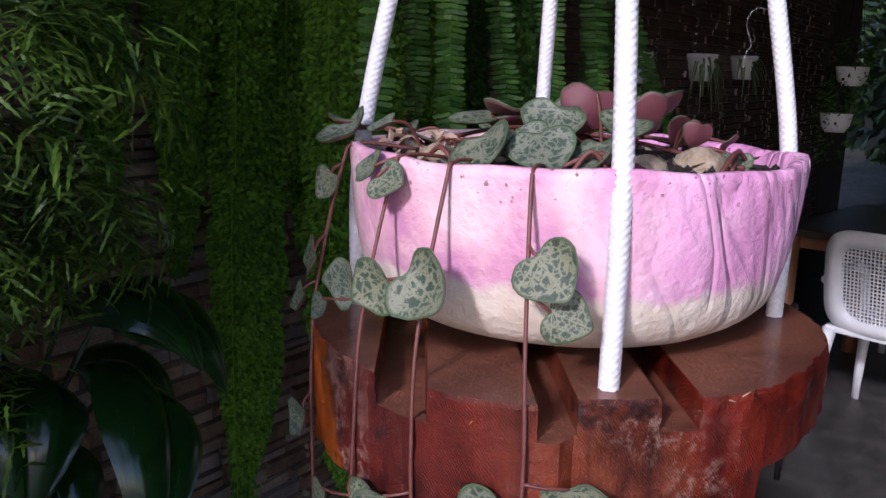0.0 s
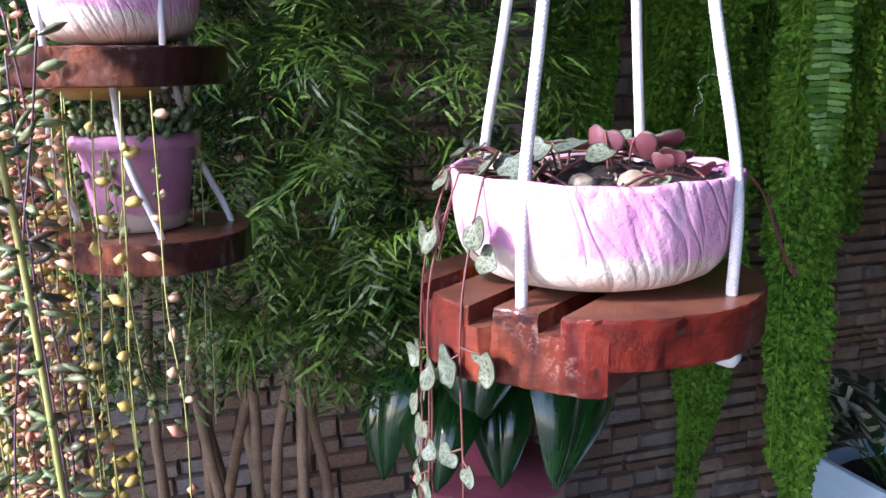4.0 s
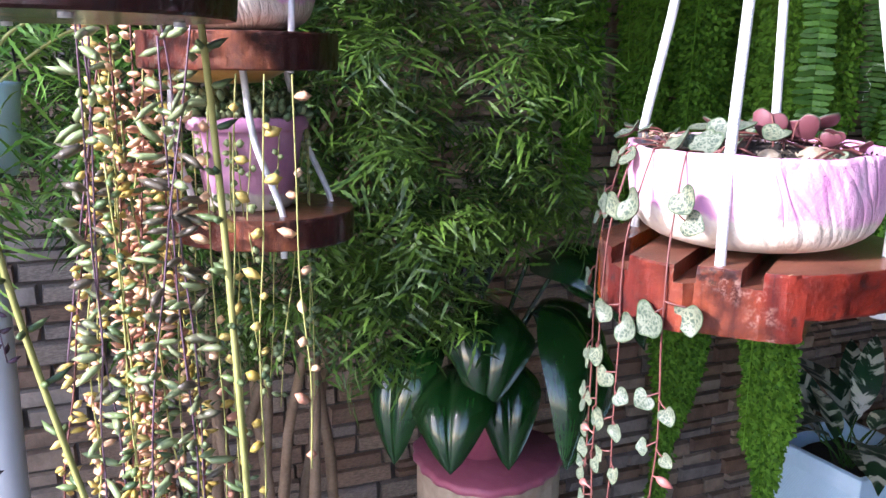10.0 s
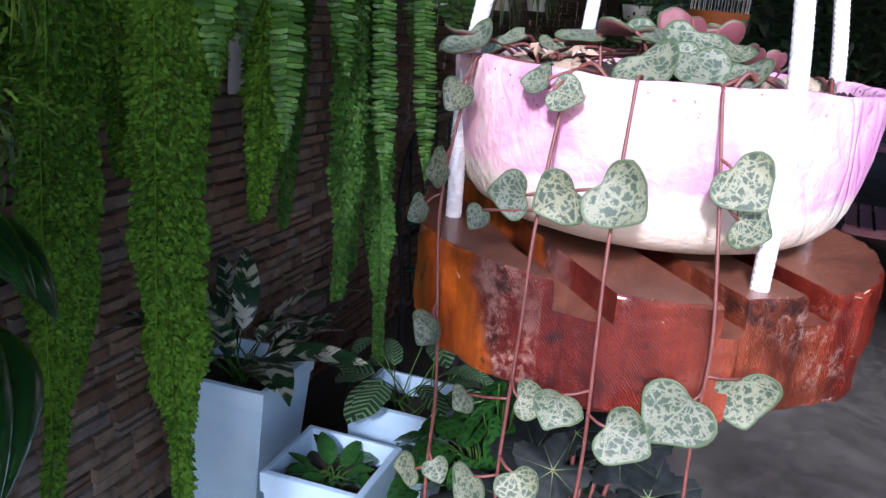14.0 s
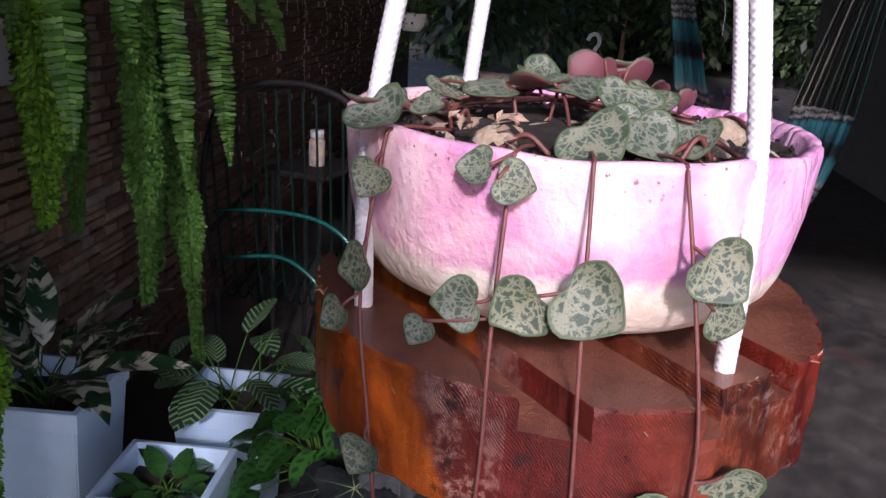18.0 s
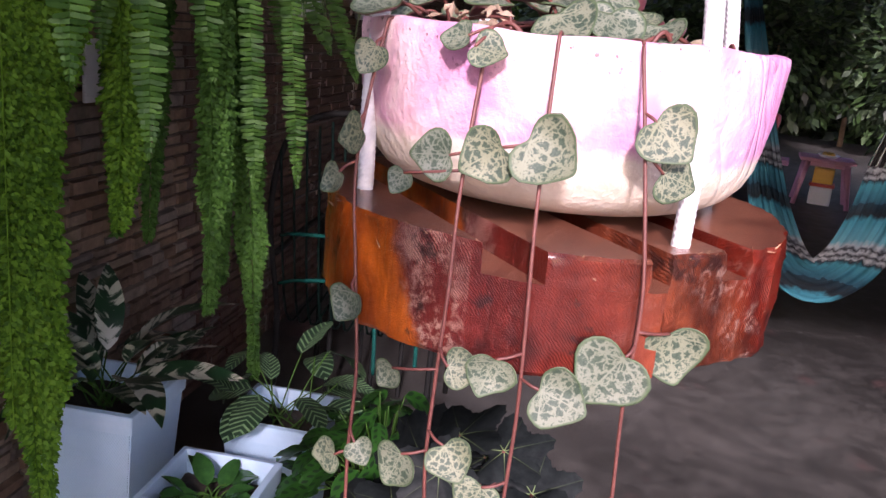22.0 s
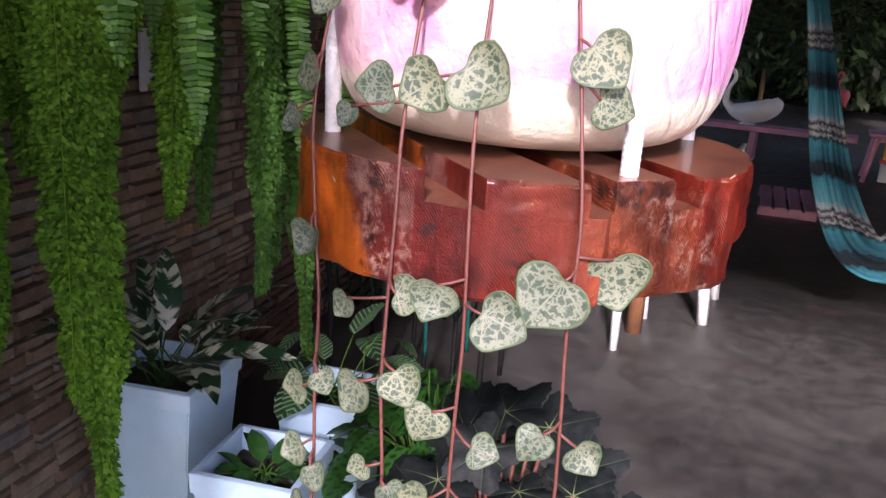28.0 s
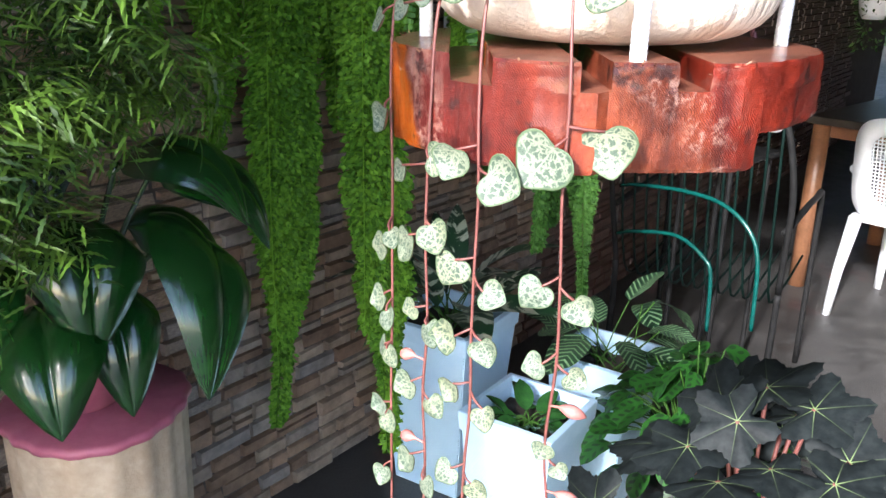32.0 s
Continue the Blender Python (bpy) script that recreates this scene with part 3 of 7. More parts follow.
def lathe(profile, n=48, wobble=None, cap=False):
    verts, faces = [], []
    for r, z in profile:
        for i in range(n):
            a = 2 * math.pi * i / n
            rr, zz = (r, z) if wobble is None else wobble(a, r, z)
            verts.append((rr * math.cos(a), rr * math.sin(a), zz))
    for j in range(len(profile) - 1):
        for i in range(n):
            k = (i + 1) % n
            faces.append((j * n + i, j * n + k, (j + 1) * n + k, (j + 1) * n + i))
    if cap:
        faces.append(tuple(range(n - 1, -1, -1)))
        faces.append(tuple((len(profile) - 1) * n + i for i in range(n)))
    return verts, faces


def tube(points, radii, n=6, relief=None, close=True):
    """A tube along points; relief(i, k) scales the radius."""
    pts = [Vector(p) for p in points]
    verts, faces = [], []
    up = Vector((0.31, 0.17, 0.93)).normalized()
    for i, p in enumerate(pts):
        d = (pts[min(i + 1, len(pts) - 1)] - pts[max(i - 1, 0)]).normalized()
        a = d.cross(up)
        if a.length < 0.05:
            a = d.cross(Vector((1, 0, 0)))
        a.normalize()
        c = d.cross(a)
        r = radii[i] if isinstance(radii, (list, tuple)) else radii
        for k in range(n):
            q = 2 * math.pi * k / n
            rr = r * (relief(i, k) if relief else 1)
            verts.append(p + rr * (math.cos(q) * a + math.sin(q) * c))
    for i in range(len(pts) - 1):
        for k in range(n):
            k2 = (k + 1) % n
            faces.append((i * n + k, i * n + k2, (i + 1) * n + k2, (i + 1) * n + k))
    if close:
        faces.append(tuple(range(n - 1, -1, -1)))
        faces.append(tuple((len(pts) - 1) * n + k for k in range(n)))
    return verts, faces


class Stuff:
    """Collects many small pieces into one mesh."""
    def __init__(self):
        self.v, self.f = [], []

    def add(self, verts, faces, m=None):
        o = len(self.v)
        self.v.extend(m @ Vector(p) for p in verts) if m is not None else self.v.extend(verts)
        self.f.extend(tuple(i + o for i in f) for f in faces)

    def mesh(self, name, smooth=False):
        return mesh_from(name, self.v, self.f, smooth)


def bez(points, n):
    """A smooth line through points (Catmull-Rom)."""
    p = [Vector(q) for q in points]
    p = [2 * p[0] - p[1], *p, 2 * p[-1] - p[-2]]
    out = []
    for i in range(1, len(p) - 2):
        for s in range(n):
            t = s / n
            out.append(0.5 * ((2 * p[i]) + (p[i + 1] - p[i - 1]) * t + (2 * p[i - 1] - 5 * p[i] + 4 * p[i + 1] - p[i + 2]) * t * t + (3 * p[i] - p[i - 1] - 3 * p[i + 1] + p[i + 2]) * t ** 3))
    out.append(p[-2])
    return out


def frame_to(d, up=(0, 0, 1)):
    """A turn that lays local x along d and local z near up."""
    x = Vector(d).normalized()
    z = Vector(up) - x * Vector(up).dot(x)
    if z.length < 1e-3:
        z = Vector((1, 0, 0)) - x * x.x
    z.normalize()
    y = z.cross(x)
    return Matrix((x, y, z)).transposed().to_4x4()


# ---- setting: the wall runs at 13 degrees; u along it, v towards it ----
WALL = pose(0, 0, 0, 0, 0, 13)


def uv(u, v, z=0.0):
    return WALL @ Vector((u, v, z))


def plane_box(name, u0, u1, v0, v1, z0, z1, material, label, category="wall"):
    bm = box_mesh(name, u1 - u0, v1 - v0, z1 - z0, at=((u0 + u1) / 2, (v0 + v1) / 2, (z0 + z1) / 2))
    me = bpy.data.meshes.new(name)
    bm.to_mesh(me)
    bm.free()
    return tagged(put(name, me, material, None, "", WALL), label, category, kind="structure")


floor = plane_box("floor", -60, 60, -60, 60, -0.2, 0.0, M["floor"], "smooth worn grey concrete floor", "floor")
wall_north = plane_box("wall_north", -3.0, 9.0, 1.372, 1.52, 0.0, 2.6, M["mortar"], "wall clad in brown split-stone courses")
# Unseen roof; both its ends are set to hold back sky light.
ceiling = plane_box("ceiling", -0.45, 15.6, -4.0, 1.52, 2.6, 2.7, M["ceiling"], "dark boarded roof over the terrace, extent set to limit sky light", "ceiling")
# Unseen wall added to shut out side light; dark to bounce little.
wall_south = plane_box("wall_south", -0.4, 9.0, -2.9, -2.8, 0.0, 2.6, plain("brown_render", (0.09, 0.075, 0.06), (0.14, 0.12, 0.10), 2, 0.8), "added unseen wall that shuts out side light")

# Unseen pale slab added to bounce sun onto the low plants and wall.
pavement = plane_box("pavement", -9.0, -1.3, -9.0, 1.35, 0.0, 0.012, plain("pale_bounce_slab", (0.20, 0.19, 0.17), (0.30, 0.28, 0.25), 2, 0.8), "unseen pale slab added to bounce sunlight onto the plants", "pavement")
# Unseen wall added so its shadow keeps direct sun off plants and wall.
wall_west = plane_box("wall_west", -5.2, -5.0, -0.18, 1.6, 0.0, 5.6, plain("sun_block_render", (0.42, 0.38, 0.33), (0.52, 0.48, 0.42), 2, 0.8), "added unseen wall that blocks direct sun")


def unit_stone(r):
    j = lambda s: r.uniform(-s, s)  # noqa: E731
    o = [(-0.5 + j(.02), 0, -0.5 + j(.05)), (0.5 + j(.02), 0, -0.5 + j(.05)), (0.5 + j(.02), 0, 0.5 + j(.05)), (-0.5 + j(.02), 0, 0.5 + j(.05))]
    f = [(x * (0.93 + j(.03)), -0.9 + j(.1), z * (0.80 + j(.08))) for x, _, z in o]
    return o + f, [(4, 5, 6, 7), (0, 1, 5, 4), (1, 2, 6, 5), (2, 3, 7, 6), (3, 0, 4, 7)]


def build_stones():
    r = random.Random(11)
    units = [unit_stone(r) for _ in range(8)]
    meshes = [mesh_from("stone", v, f) for v, f in units]
    rest, tiles, count = Stuff(), Stuff(), 0
    z = 0.0
    while z < 2.55:
        h = r.uniform(0.034, 0.05)
        u = -1.8 + r.uniform(0, 0.1)
        while u < 7.5:
            length = r.uniform(0.06, 0.17) * (1.0 if u < 3.2 else 1.8)
            d, k = r.uniform(0.012, 0.024), r.randrange(8)
            two = h > 0.044 and r.random() < 0.3
            for zz, hh in (((z + h * .25, h * .5), (z + h * .75, h * .5)) if two else ((z + h / 2, h),)):
                m = Matrix.Translation((u + length / 2, 1.374, zz)) @ Matrix.Diagonal((length - 0.006, d, hh - 0.005, 1))
                if -0.45 < u < 0.85 and 0.35 < z < 1.1 and count < 300:
                    ob = put("stone", meshes[k], M["stone"], wall_north)
                    ob.matrix_basis = m
                    count += 1
                else:
                    (tiles if u > 2.3 else rest).add(*units[k], m)
            u += length
        z += h
    for k in range(9):
        q = 2.58 + 0.535 * k
        part("joint", box_mesh("joint", 0.003, 0.012, 2.5, at=(q, 1.3645, 1.26)), M["grout"], wall_north, "pale tile joint")
    for k in range(7):
        part("joint", box_mesh("joint", 4.9, 0.014, 0.005, at=(5.0, 1.362, 0.233 + 0.334 * k)), M["grout"], wall_north, "pale tile joint")
    tagged(put("tile_cladding", tiles.mesh("tile_cladding"), M["stone_tile"], wall_north, "dark brown stone-patterned tiles"), kind="stuff")
    tagged(put("stone_cladding", rest.mesh("stone_cladding"), M["stone"], wall_north), kind="stuff")


# ---- the hanging planter ----
TWIST = radians(4.0)


def heart_mesh(size, cup, seed):
    """A heart-shaped leaf about `size` wide, blade in local xz, face to -y, stalk at the origin, tip down."""
    r = random.Random(seed)
    n, rings = 30, (0.0, 0.4, 0.72, 0.89, 0.945, 1.0)
    out = []
    for i in range(n):
        t = 2 * math.pi * i / n
        c = math.cos(t)
        hx, hz = 0.5 * math.sin(t) ** 3, (13 * c - 5 * math.cos(2 * t) - 2 * math.cos(3 * t) - math.cos(4 * t)) / 32
        x, z = 0.52 * hx + 0.50 * 0.5 * math.sin(t), 0.55 * hz + 0.45 * 0.46 * c
        out.append((x * (1 + r.uniform(-.03, .03)), z - 0.28))
    verts, rim, under = [], [], []
    for side in (0, 1):
        for q in rings:
            for x, z in out if q else out[:1]:
                px, pz = x * q, (z + 0.3) * q - 0.3
                d = px * px + (pz + 0.3) ** 2
                y = -cup * d + 0.03 * math.sin(9 * px) * q + (0.05 - 0.035 * (q == 1.0)) * side
                verts.append((px * size, y * size, pz * size))
                rim.append(1.0 if q > 0.93 else 0.0)
                under.append(float(side) * (0.0 if q == 1.0 else 1.0))
    faces, per = [], 1 + n * (len(rings) - 1)
    for side in (0, 1):
        o = side * per
        for i in range(n):
            k = (i + 1) % n
            tri = [(o, o + 1 + i, o + 1 + k)]
            for q in range(len(rings) - 2):
                b0, b1 = o + 1 + q * n, o + 1 + (q + 1) * n
                tri.append((b0 + i, b1 + i, b1 + k, b0 + k))
            faces += [t if side == 1 else t[::-1] for t in tri]
    e0, e1 = 1 + (len(rings) - 2) * n, per + 1 + (len(rings) - 2) * n
    for i in range(n):
        k = (i + 1) % n
        faces.append((e0 + i, e0 + k, e1 + k, e1 + i))
    me = mesh_from("leaf", verts, [f[::-1] for f in faces], True)
    for nm, vals in (("rim", rim), ("under", under)):
        me.attributes.new(nm, "FLOAT", "POINT").data.foreach_set("value", vals)
    me.materials.append(M["heart"])
    return me


HEARTS = [heart_mesh(1.0, c, s) for s, c in enumerate((0.25, 0.5, -0.2, 0.75, 0.4))]


def slab_outline(seed, r0=0.0765, n=150):
    r = random.Random(seed)
    ph = [r.uniform(0, 6.28) for _ in range(4)]
    out = []
    for i in range(n):
        a = 2 * math.pi * i / n
        rr = r0 * (1 + 0.022 * math.sin(2 * a + ph[0]) + 0.014 * math.sin(3 * a + ph[1]) + 0.006 * math.sin(7 * a + ph[2]))
        rr *= 1 - 0.045 * math.exp(-(((math.degrees(a) - 115) / 32) ** 2)) * (seed == 3)
        d = (math.degrees(a) - 232 + 180) % 360 - 180
        if abs(d) < 16:
            rr = min(rr, 0.0715 / math.cos(math.radians(d)))
        out.append(Vector((rr * math.cos(a), rr * math.sin(a))))
    return out


def clip_poly(poly, axis, lo, hi):
    """The part of a polygon with lo < p.axis < hi."""
    for sign, lim in ((1, lo), (-1, -hi)):
        res = []
        for i, p in enumerate(poly):
            q = poly[(i + 1) % len(poly)]
            dp, dq = sign * p.dot(axis) - lim, sign * q.dot(axis) - lim
            if dp >= 0:
                res.append(p)
            if (dp >= 0) != (dq >= 0):
                res.append(p + (q - p) * (dp / (dp - dq)))
        poly = res
        if len(poly) < 3:
            return []
    return poly


def slab_mesh(name, seed, grooves, depth, thick, thin, step, r0=0.0765, axis_deg=-45):
    axis = Vector((math.cos(radians(axis_deg)), math.sin(radians(axis_deg))))
    outline = slab_outline(seed, r0)
    st, r = Stuff(), random.Random(seed + 50)

    def prism(poly, z0, z1, bevel=0.0013):
        n = len(poly)
        if n < 3:
            return
        c = sum(poly, Vector((0, 0))) / n
        layers = [(z0, 0.001), (z0 + bevel, 0.0)] if z0 < -depth - 0.002 else [(z0, 0.0)]
        layers += [(z0 + (z1 - z0) * q, 0.0) for q in (0.2, 0.4, 0.6, 0.8)]
        layers += [(z1 - bevel * 0.7, 0.0), (z1, bevel * 0.6)] if z1 > -0.001 else [(z1, 0.0)]
        verts = []
        for z, inset in layers:
            for p in poly:
                q = p + (c - p).normalized() * inset - p.normalized() * (0.0008 * noise.noise(Vector((p.x, p.y, z * 0.35)) * 160) + 0.0009 * noise.noise(Vector((p.x, p.y, z)) * 520) + (0.0012 * max(0.0, noise.noise(Vector((p.x, p.y, 7)) * 420)) if z > -0.0025 else 0.0))
                verts.append((q.x, q.y, z))
        faces = []
        for j in range(len(layers) - 1):
            for i in range(n):
                k = (i + 1) % n
                faces.append((j * n + i, j * n + k, (j + 1) * n + k, (j + 1) * n + i))
        faces.append(tuple(range(n - 1, -1, -1)))
        faces.append(tuple((len(layers) - 1) * n + i for i in range(n)))
        st.add(verts, faces)

    if step < 0.07:
        prism(clip_poly(outline, axis, -1, step), -thick, -depth)
        prism(clip_poly(outline, axis, step, 1), -thin, -depth)
    else:
        prism(outline, -thick, -depth)
    lo = -1
    for c, w in grooves:
        prism(clip_poly(outline, axis, lo, c - w / 2), -depth - 0.0006, 0.0)
        lo = c + w / 2
    prism(clip_poly(outline, axis, lo, 1), -depth - 0.0006, 0.0)
    me = st.mesh(name)
    me.polygons.foreach_set("use_smooth", [True] * len(me.polygons))
    me.set_sharp_from_angle(angle=radians(28))
    return me


def bowl_mesh(name, R, H, seed, rough=1.0):
    r = random.Random(seed)
    ph = [r.uniform(0, 6.28) for _ in range(6)]
    side = [(0.0, 0.0), (0.30, 0.0), (0.50, 0.010), (0.65, 0.035), (0.76, 0.08), (0.845, 0.145), (0.90, 0.225), (0.938, 0.33), (0.962, 0.46), (0.982, 0.62), (0.992, 0.80), (1.0, 0.95), (0.995, 1.0)]
    prof = [(max(a, 0.002) * R, b * H) for a, b in side] + [(0.97 * R, 1.005 * H), (0.945 * R, 0.985 * H), (0.925 * R, 0.80 * H), (0.80 * R, 0.5 * H), (0.002, 0.45 * H)]
    outer = len(side)

    def wob(a, rr, z):
        q = z / H
        fold = 0.0
        if rr > 0.5 * R and q < 1.02:
            for f, amp, k in ((23, 0.012, 0), (41, 0.008, 1), (11, 0.012, 2)):
                fold += amp * abs(math.sin(f * a / 2 + ph[k] + 1.6 * q)) ** 3 * (0.4 + q)
        side_amt = 0.25 + 0.75 * max(0.0, math.cos(a + 0.7)) + 0.15 * math.sin(5 * a)
        rim = 0.010 * math.sin(5 * a + ph[3]) + 0.006 * math.sin(13 * a + ph[4])
        return rr * (1 + rough * (fold * side_amt + 0.006 * math.sin(3 * a + ph[5]))), z + (rim * H if q > 0.9 else 0)

    v, f = lathe(prof, 160, wob)
    return mesh_from(name, v, f, True)


def rope_mesh(name, points, radius, coarse=False):
    """A braided cord: two crossing sets of helical strands in relief."""
    if coarse:
        v, f = tube(bez(points, 30), radius, 8)
        return mesh_from(name, v, f, True)
    rough = bez(points, 40)
    pts, left = [rough[0]], 0.0
    for a, b in zip(rough, rough[1:]):
        d = (b - a).length
        while left + 0.0004 <= d:
            left += 0.0004
            pts.append(a.lerp(b, left / d))
        left -= d
    n = 24
    v, f = tube(pts, radius, n, lambda i, k: 0.92 + 0.12 * max(math.cos(k * 1.5708 + i * 1.3), math.cos(k * 1.5708 - i * 1.3)))
    return mesh_from(name, v, f, True)


Z0 = 1.355
PL = Matrix.Translation((0, 0, Z0)) @ Matrix.Rotation(TWIST, 4, "Z")
HOLES = [(-0.045, -0.046), (0.0462, -0.047), (0.0405, 0.042), (-0.0408, 0.0475)]


def hung_shelf():
    t = thing("hanging_shelf", PL, "red-stained log-slice shelf hung on four white braided ropes", "hanging shelf")
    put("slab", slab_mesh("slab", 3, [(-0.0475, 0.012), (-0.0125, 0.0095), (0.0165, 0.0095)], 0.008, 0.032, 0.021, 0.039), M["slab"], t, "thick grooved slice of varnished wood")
    st, r = Stuff(), random.Random(17)
    axis = Vector((math.cos(radians(-45)), math.sin(radians(-45))))
    rim = slab_outline(3)
    for _ in range(420):
        p = rim[r.randrange(len(rim))]
        if math.degrees(math.atan2(p.y, p.x)) % 360 > 252 or any(abs(p.dot(axis) - c) < w / 2 for c, w in ((-0.0475, 0.012), (-0.0125, 0.0095), (0.0165, 0.0095))):
            continue
        o = Vector((p.x, p.y, 0)).normalized()
        a = Vector((p.x, p.y, -r.uniform(0, 0.0016) if r.random() < 0.8 else -r.uniform(0.002, 0.02))) - o * 0.0006
        d = (o * r.uniform(0.2, 1) + Vector((r.uniform(-1, 1), r.uniform(-1, 1), r.uniform(-.2, 1)))).normalized() * r.uniform(0.0008, 0.0028)
        k = d.cross(Vector((r.uniform(-1, 1), r.uniform(-1, 1), 1))).normalized() * r.uniform(0.00012, 0.0004)
        st.add([a - k, a + k, a + d * 0.6 + k * 0.7 + o * 0.0002, a + d, a + d * 0.6 - k * 0.7], [(0, 1, 2, 3, 4)])
    tagged(put("bark_fibre", st.mesh("bark_fibre"), M["fibre"], t, "loose splinters along the sawn edge"), kind="stuff")
    for x, y in HOLES:
        pts = [(x, y, -0.022 if x - y > 0.06 else -0.033), (x, y, 0.0), (x * 0.985, y * 0.985, 0.05), (x * 0.75, y * 0.75, 0.13), (x * 0.42, y * 0.42, 0.27), (x * 0.06, y * 0.06, 0.44)]
        put("rope", rope_mesh("rope", pts, 0.0025), M["rope"], t, "white braided rope")
    v, f = tube(bez([(0.0395, -0.0405, 0.090), (0.035, -0.037, 0.091), (0.031, -0.036, 0.087), (0.033, -0.037, 0.081), (0.030, -0.037, 0.078), (0.0295, -0.037, 0.074)], 6), 0.00003, 4)
    put("loose_thread", mesh_from("loose_thread", v, f, True), M["rope"], t, "thin curled thread frayed from a rope")
    v, f = tube([(0, 0, 0.44), (0, 0, 0.6), (0, 0, 2.6 - Z0)], 0.0045, 8)
    put("hanger", mesh_from("hanger", v, f, True), M["rope"], t, "gathered ropes under the roof")
    v, f = lathe([(0.001, -0.006), (0.004, -0.0055), (0.0065, -0.002), (0.0065, 0.002), (0.003, 0.004)], 14, lambda a, rr, z: (rr * (1 + 0.15 * math.sin(3 * a)), z))
    put("knot", mesh_from("knot", v, f, True), M["rope"], t, "fat rope knot under the slab", Matrix.Translation((0.0462, -0.047, -0.0255)))
    return t


def main_bowl():
    t = thing("plant_bowl", PL @ Matrix.Translation((0, 0, 0.0008)), "hand-painted pink and cream plaster bowl on the wooden shelf", "plant pot")
    put("bowl", bowl_mesh("bowl", 0.0645, 0.0495, 4), M["bowl"], t)
    r = random.Random(9)
    v, f = lathe([(0.0005, 0.0495), (0.015, 0.0492), (0.03, 0.0482), (0.045, 0.0468), (0.0596, 0.0448)], 60, lambda a, rr, z: (rr, z + 0.0016 * noise.noise(Vector((rr * math.cos(a), rr * math.sin(a), 0)) * 190)))
    put("soil", mesh_from("soil", v, f, True), M["soil"], t, "dark crumbly potting soil")
    lumps, bits = Stuff(), Stuff()
    for i in range(420):
        a, q = r.uniform(0, 6.283), 0.058 * math.sqrt(r.random())
        c, s = Vector((q * math.cos(a), q * math.sin(a), 0.0485 - 0.035 * q)), r.uniform(0.0006, 0.0022)
        if i % 4:
            vs = [c + Vector((r.uniform(.6, 1) * x, r.uniform(.6, 1) * y, r.uniform(.5, 1) * z)) * s for x, y, z in ((1, 0, 0), (-1, 0, 0), (0, 1, 0), (0, -1, 0), (0, 0, 1), (0, 0, -1))]
            lumps.add(vs, [(0, 2, 4), (2, 1, 4), (1, 3, 4), (3, 0, 4), (2, 0, 5), (1, 2, 5), (3, 1, 5), (0, 3, 5)])
        else:
            d = Vector((r.uniform(-1, 1), r.uniform(-1, 1), r.uniform(0, .5))).normalized() * s * 2.2
            k = d.cross(Vector((r.uniform(-.5, .5), r.uniform(-.5, .5), 1))).normalized() * s * 0.6
            c.z += 0.0012
            bits.add([c - d, c + k, c + d, c - k], [(0, 1, 2, 3)])
    tagged(put("loose_soil", lumps.mesh("loose_soil"), M["soil"], t), kind="stuff")
    tagged(put("dry_litter", bits.mesh("dry_litter"), M["tuber"], t, "dry tan leaf litter on the soil"), kind="stuff")
    return t


def leaf_at(parent, p, out, size, spin=0.0, pitch=0.0, kind=0, name="leaf"):
    """A leaf at p whose face looks along out, its tip turned by spin about that way."""
    o = Vector(out).normalized()
    x = Vector((0, 0, 1)).cross(o)
    x = x.normalized() if x.length > 1e-3 else Vector((1, 0, 0))
    z = o.cross(x)
    turn = Matrix((x, -o, z)).transposed().to_4x4()
    m = Matrix.Translation(p) @ turn @ Matrix.Rotation(radians(pitch), 4, "X") @ Matrix.Rotation(radians(spin), 4, "Y") @ Matrix.Diagonal((size, size, size, 1))
    return put(name, HEARTS[kind % len(HEARTS)], None, parent, "", m)


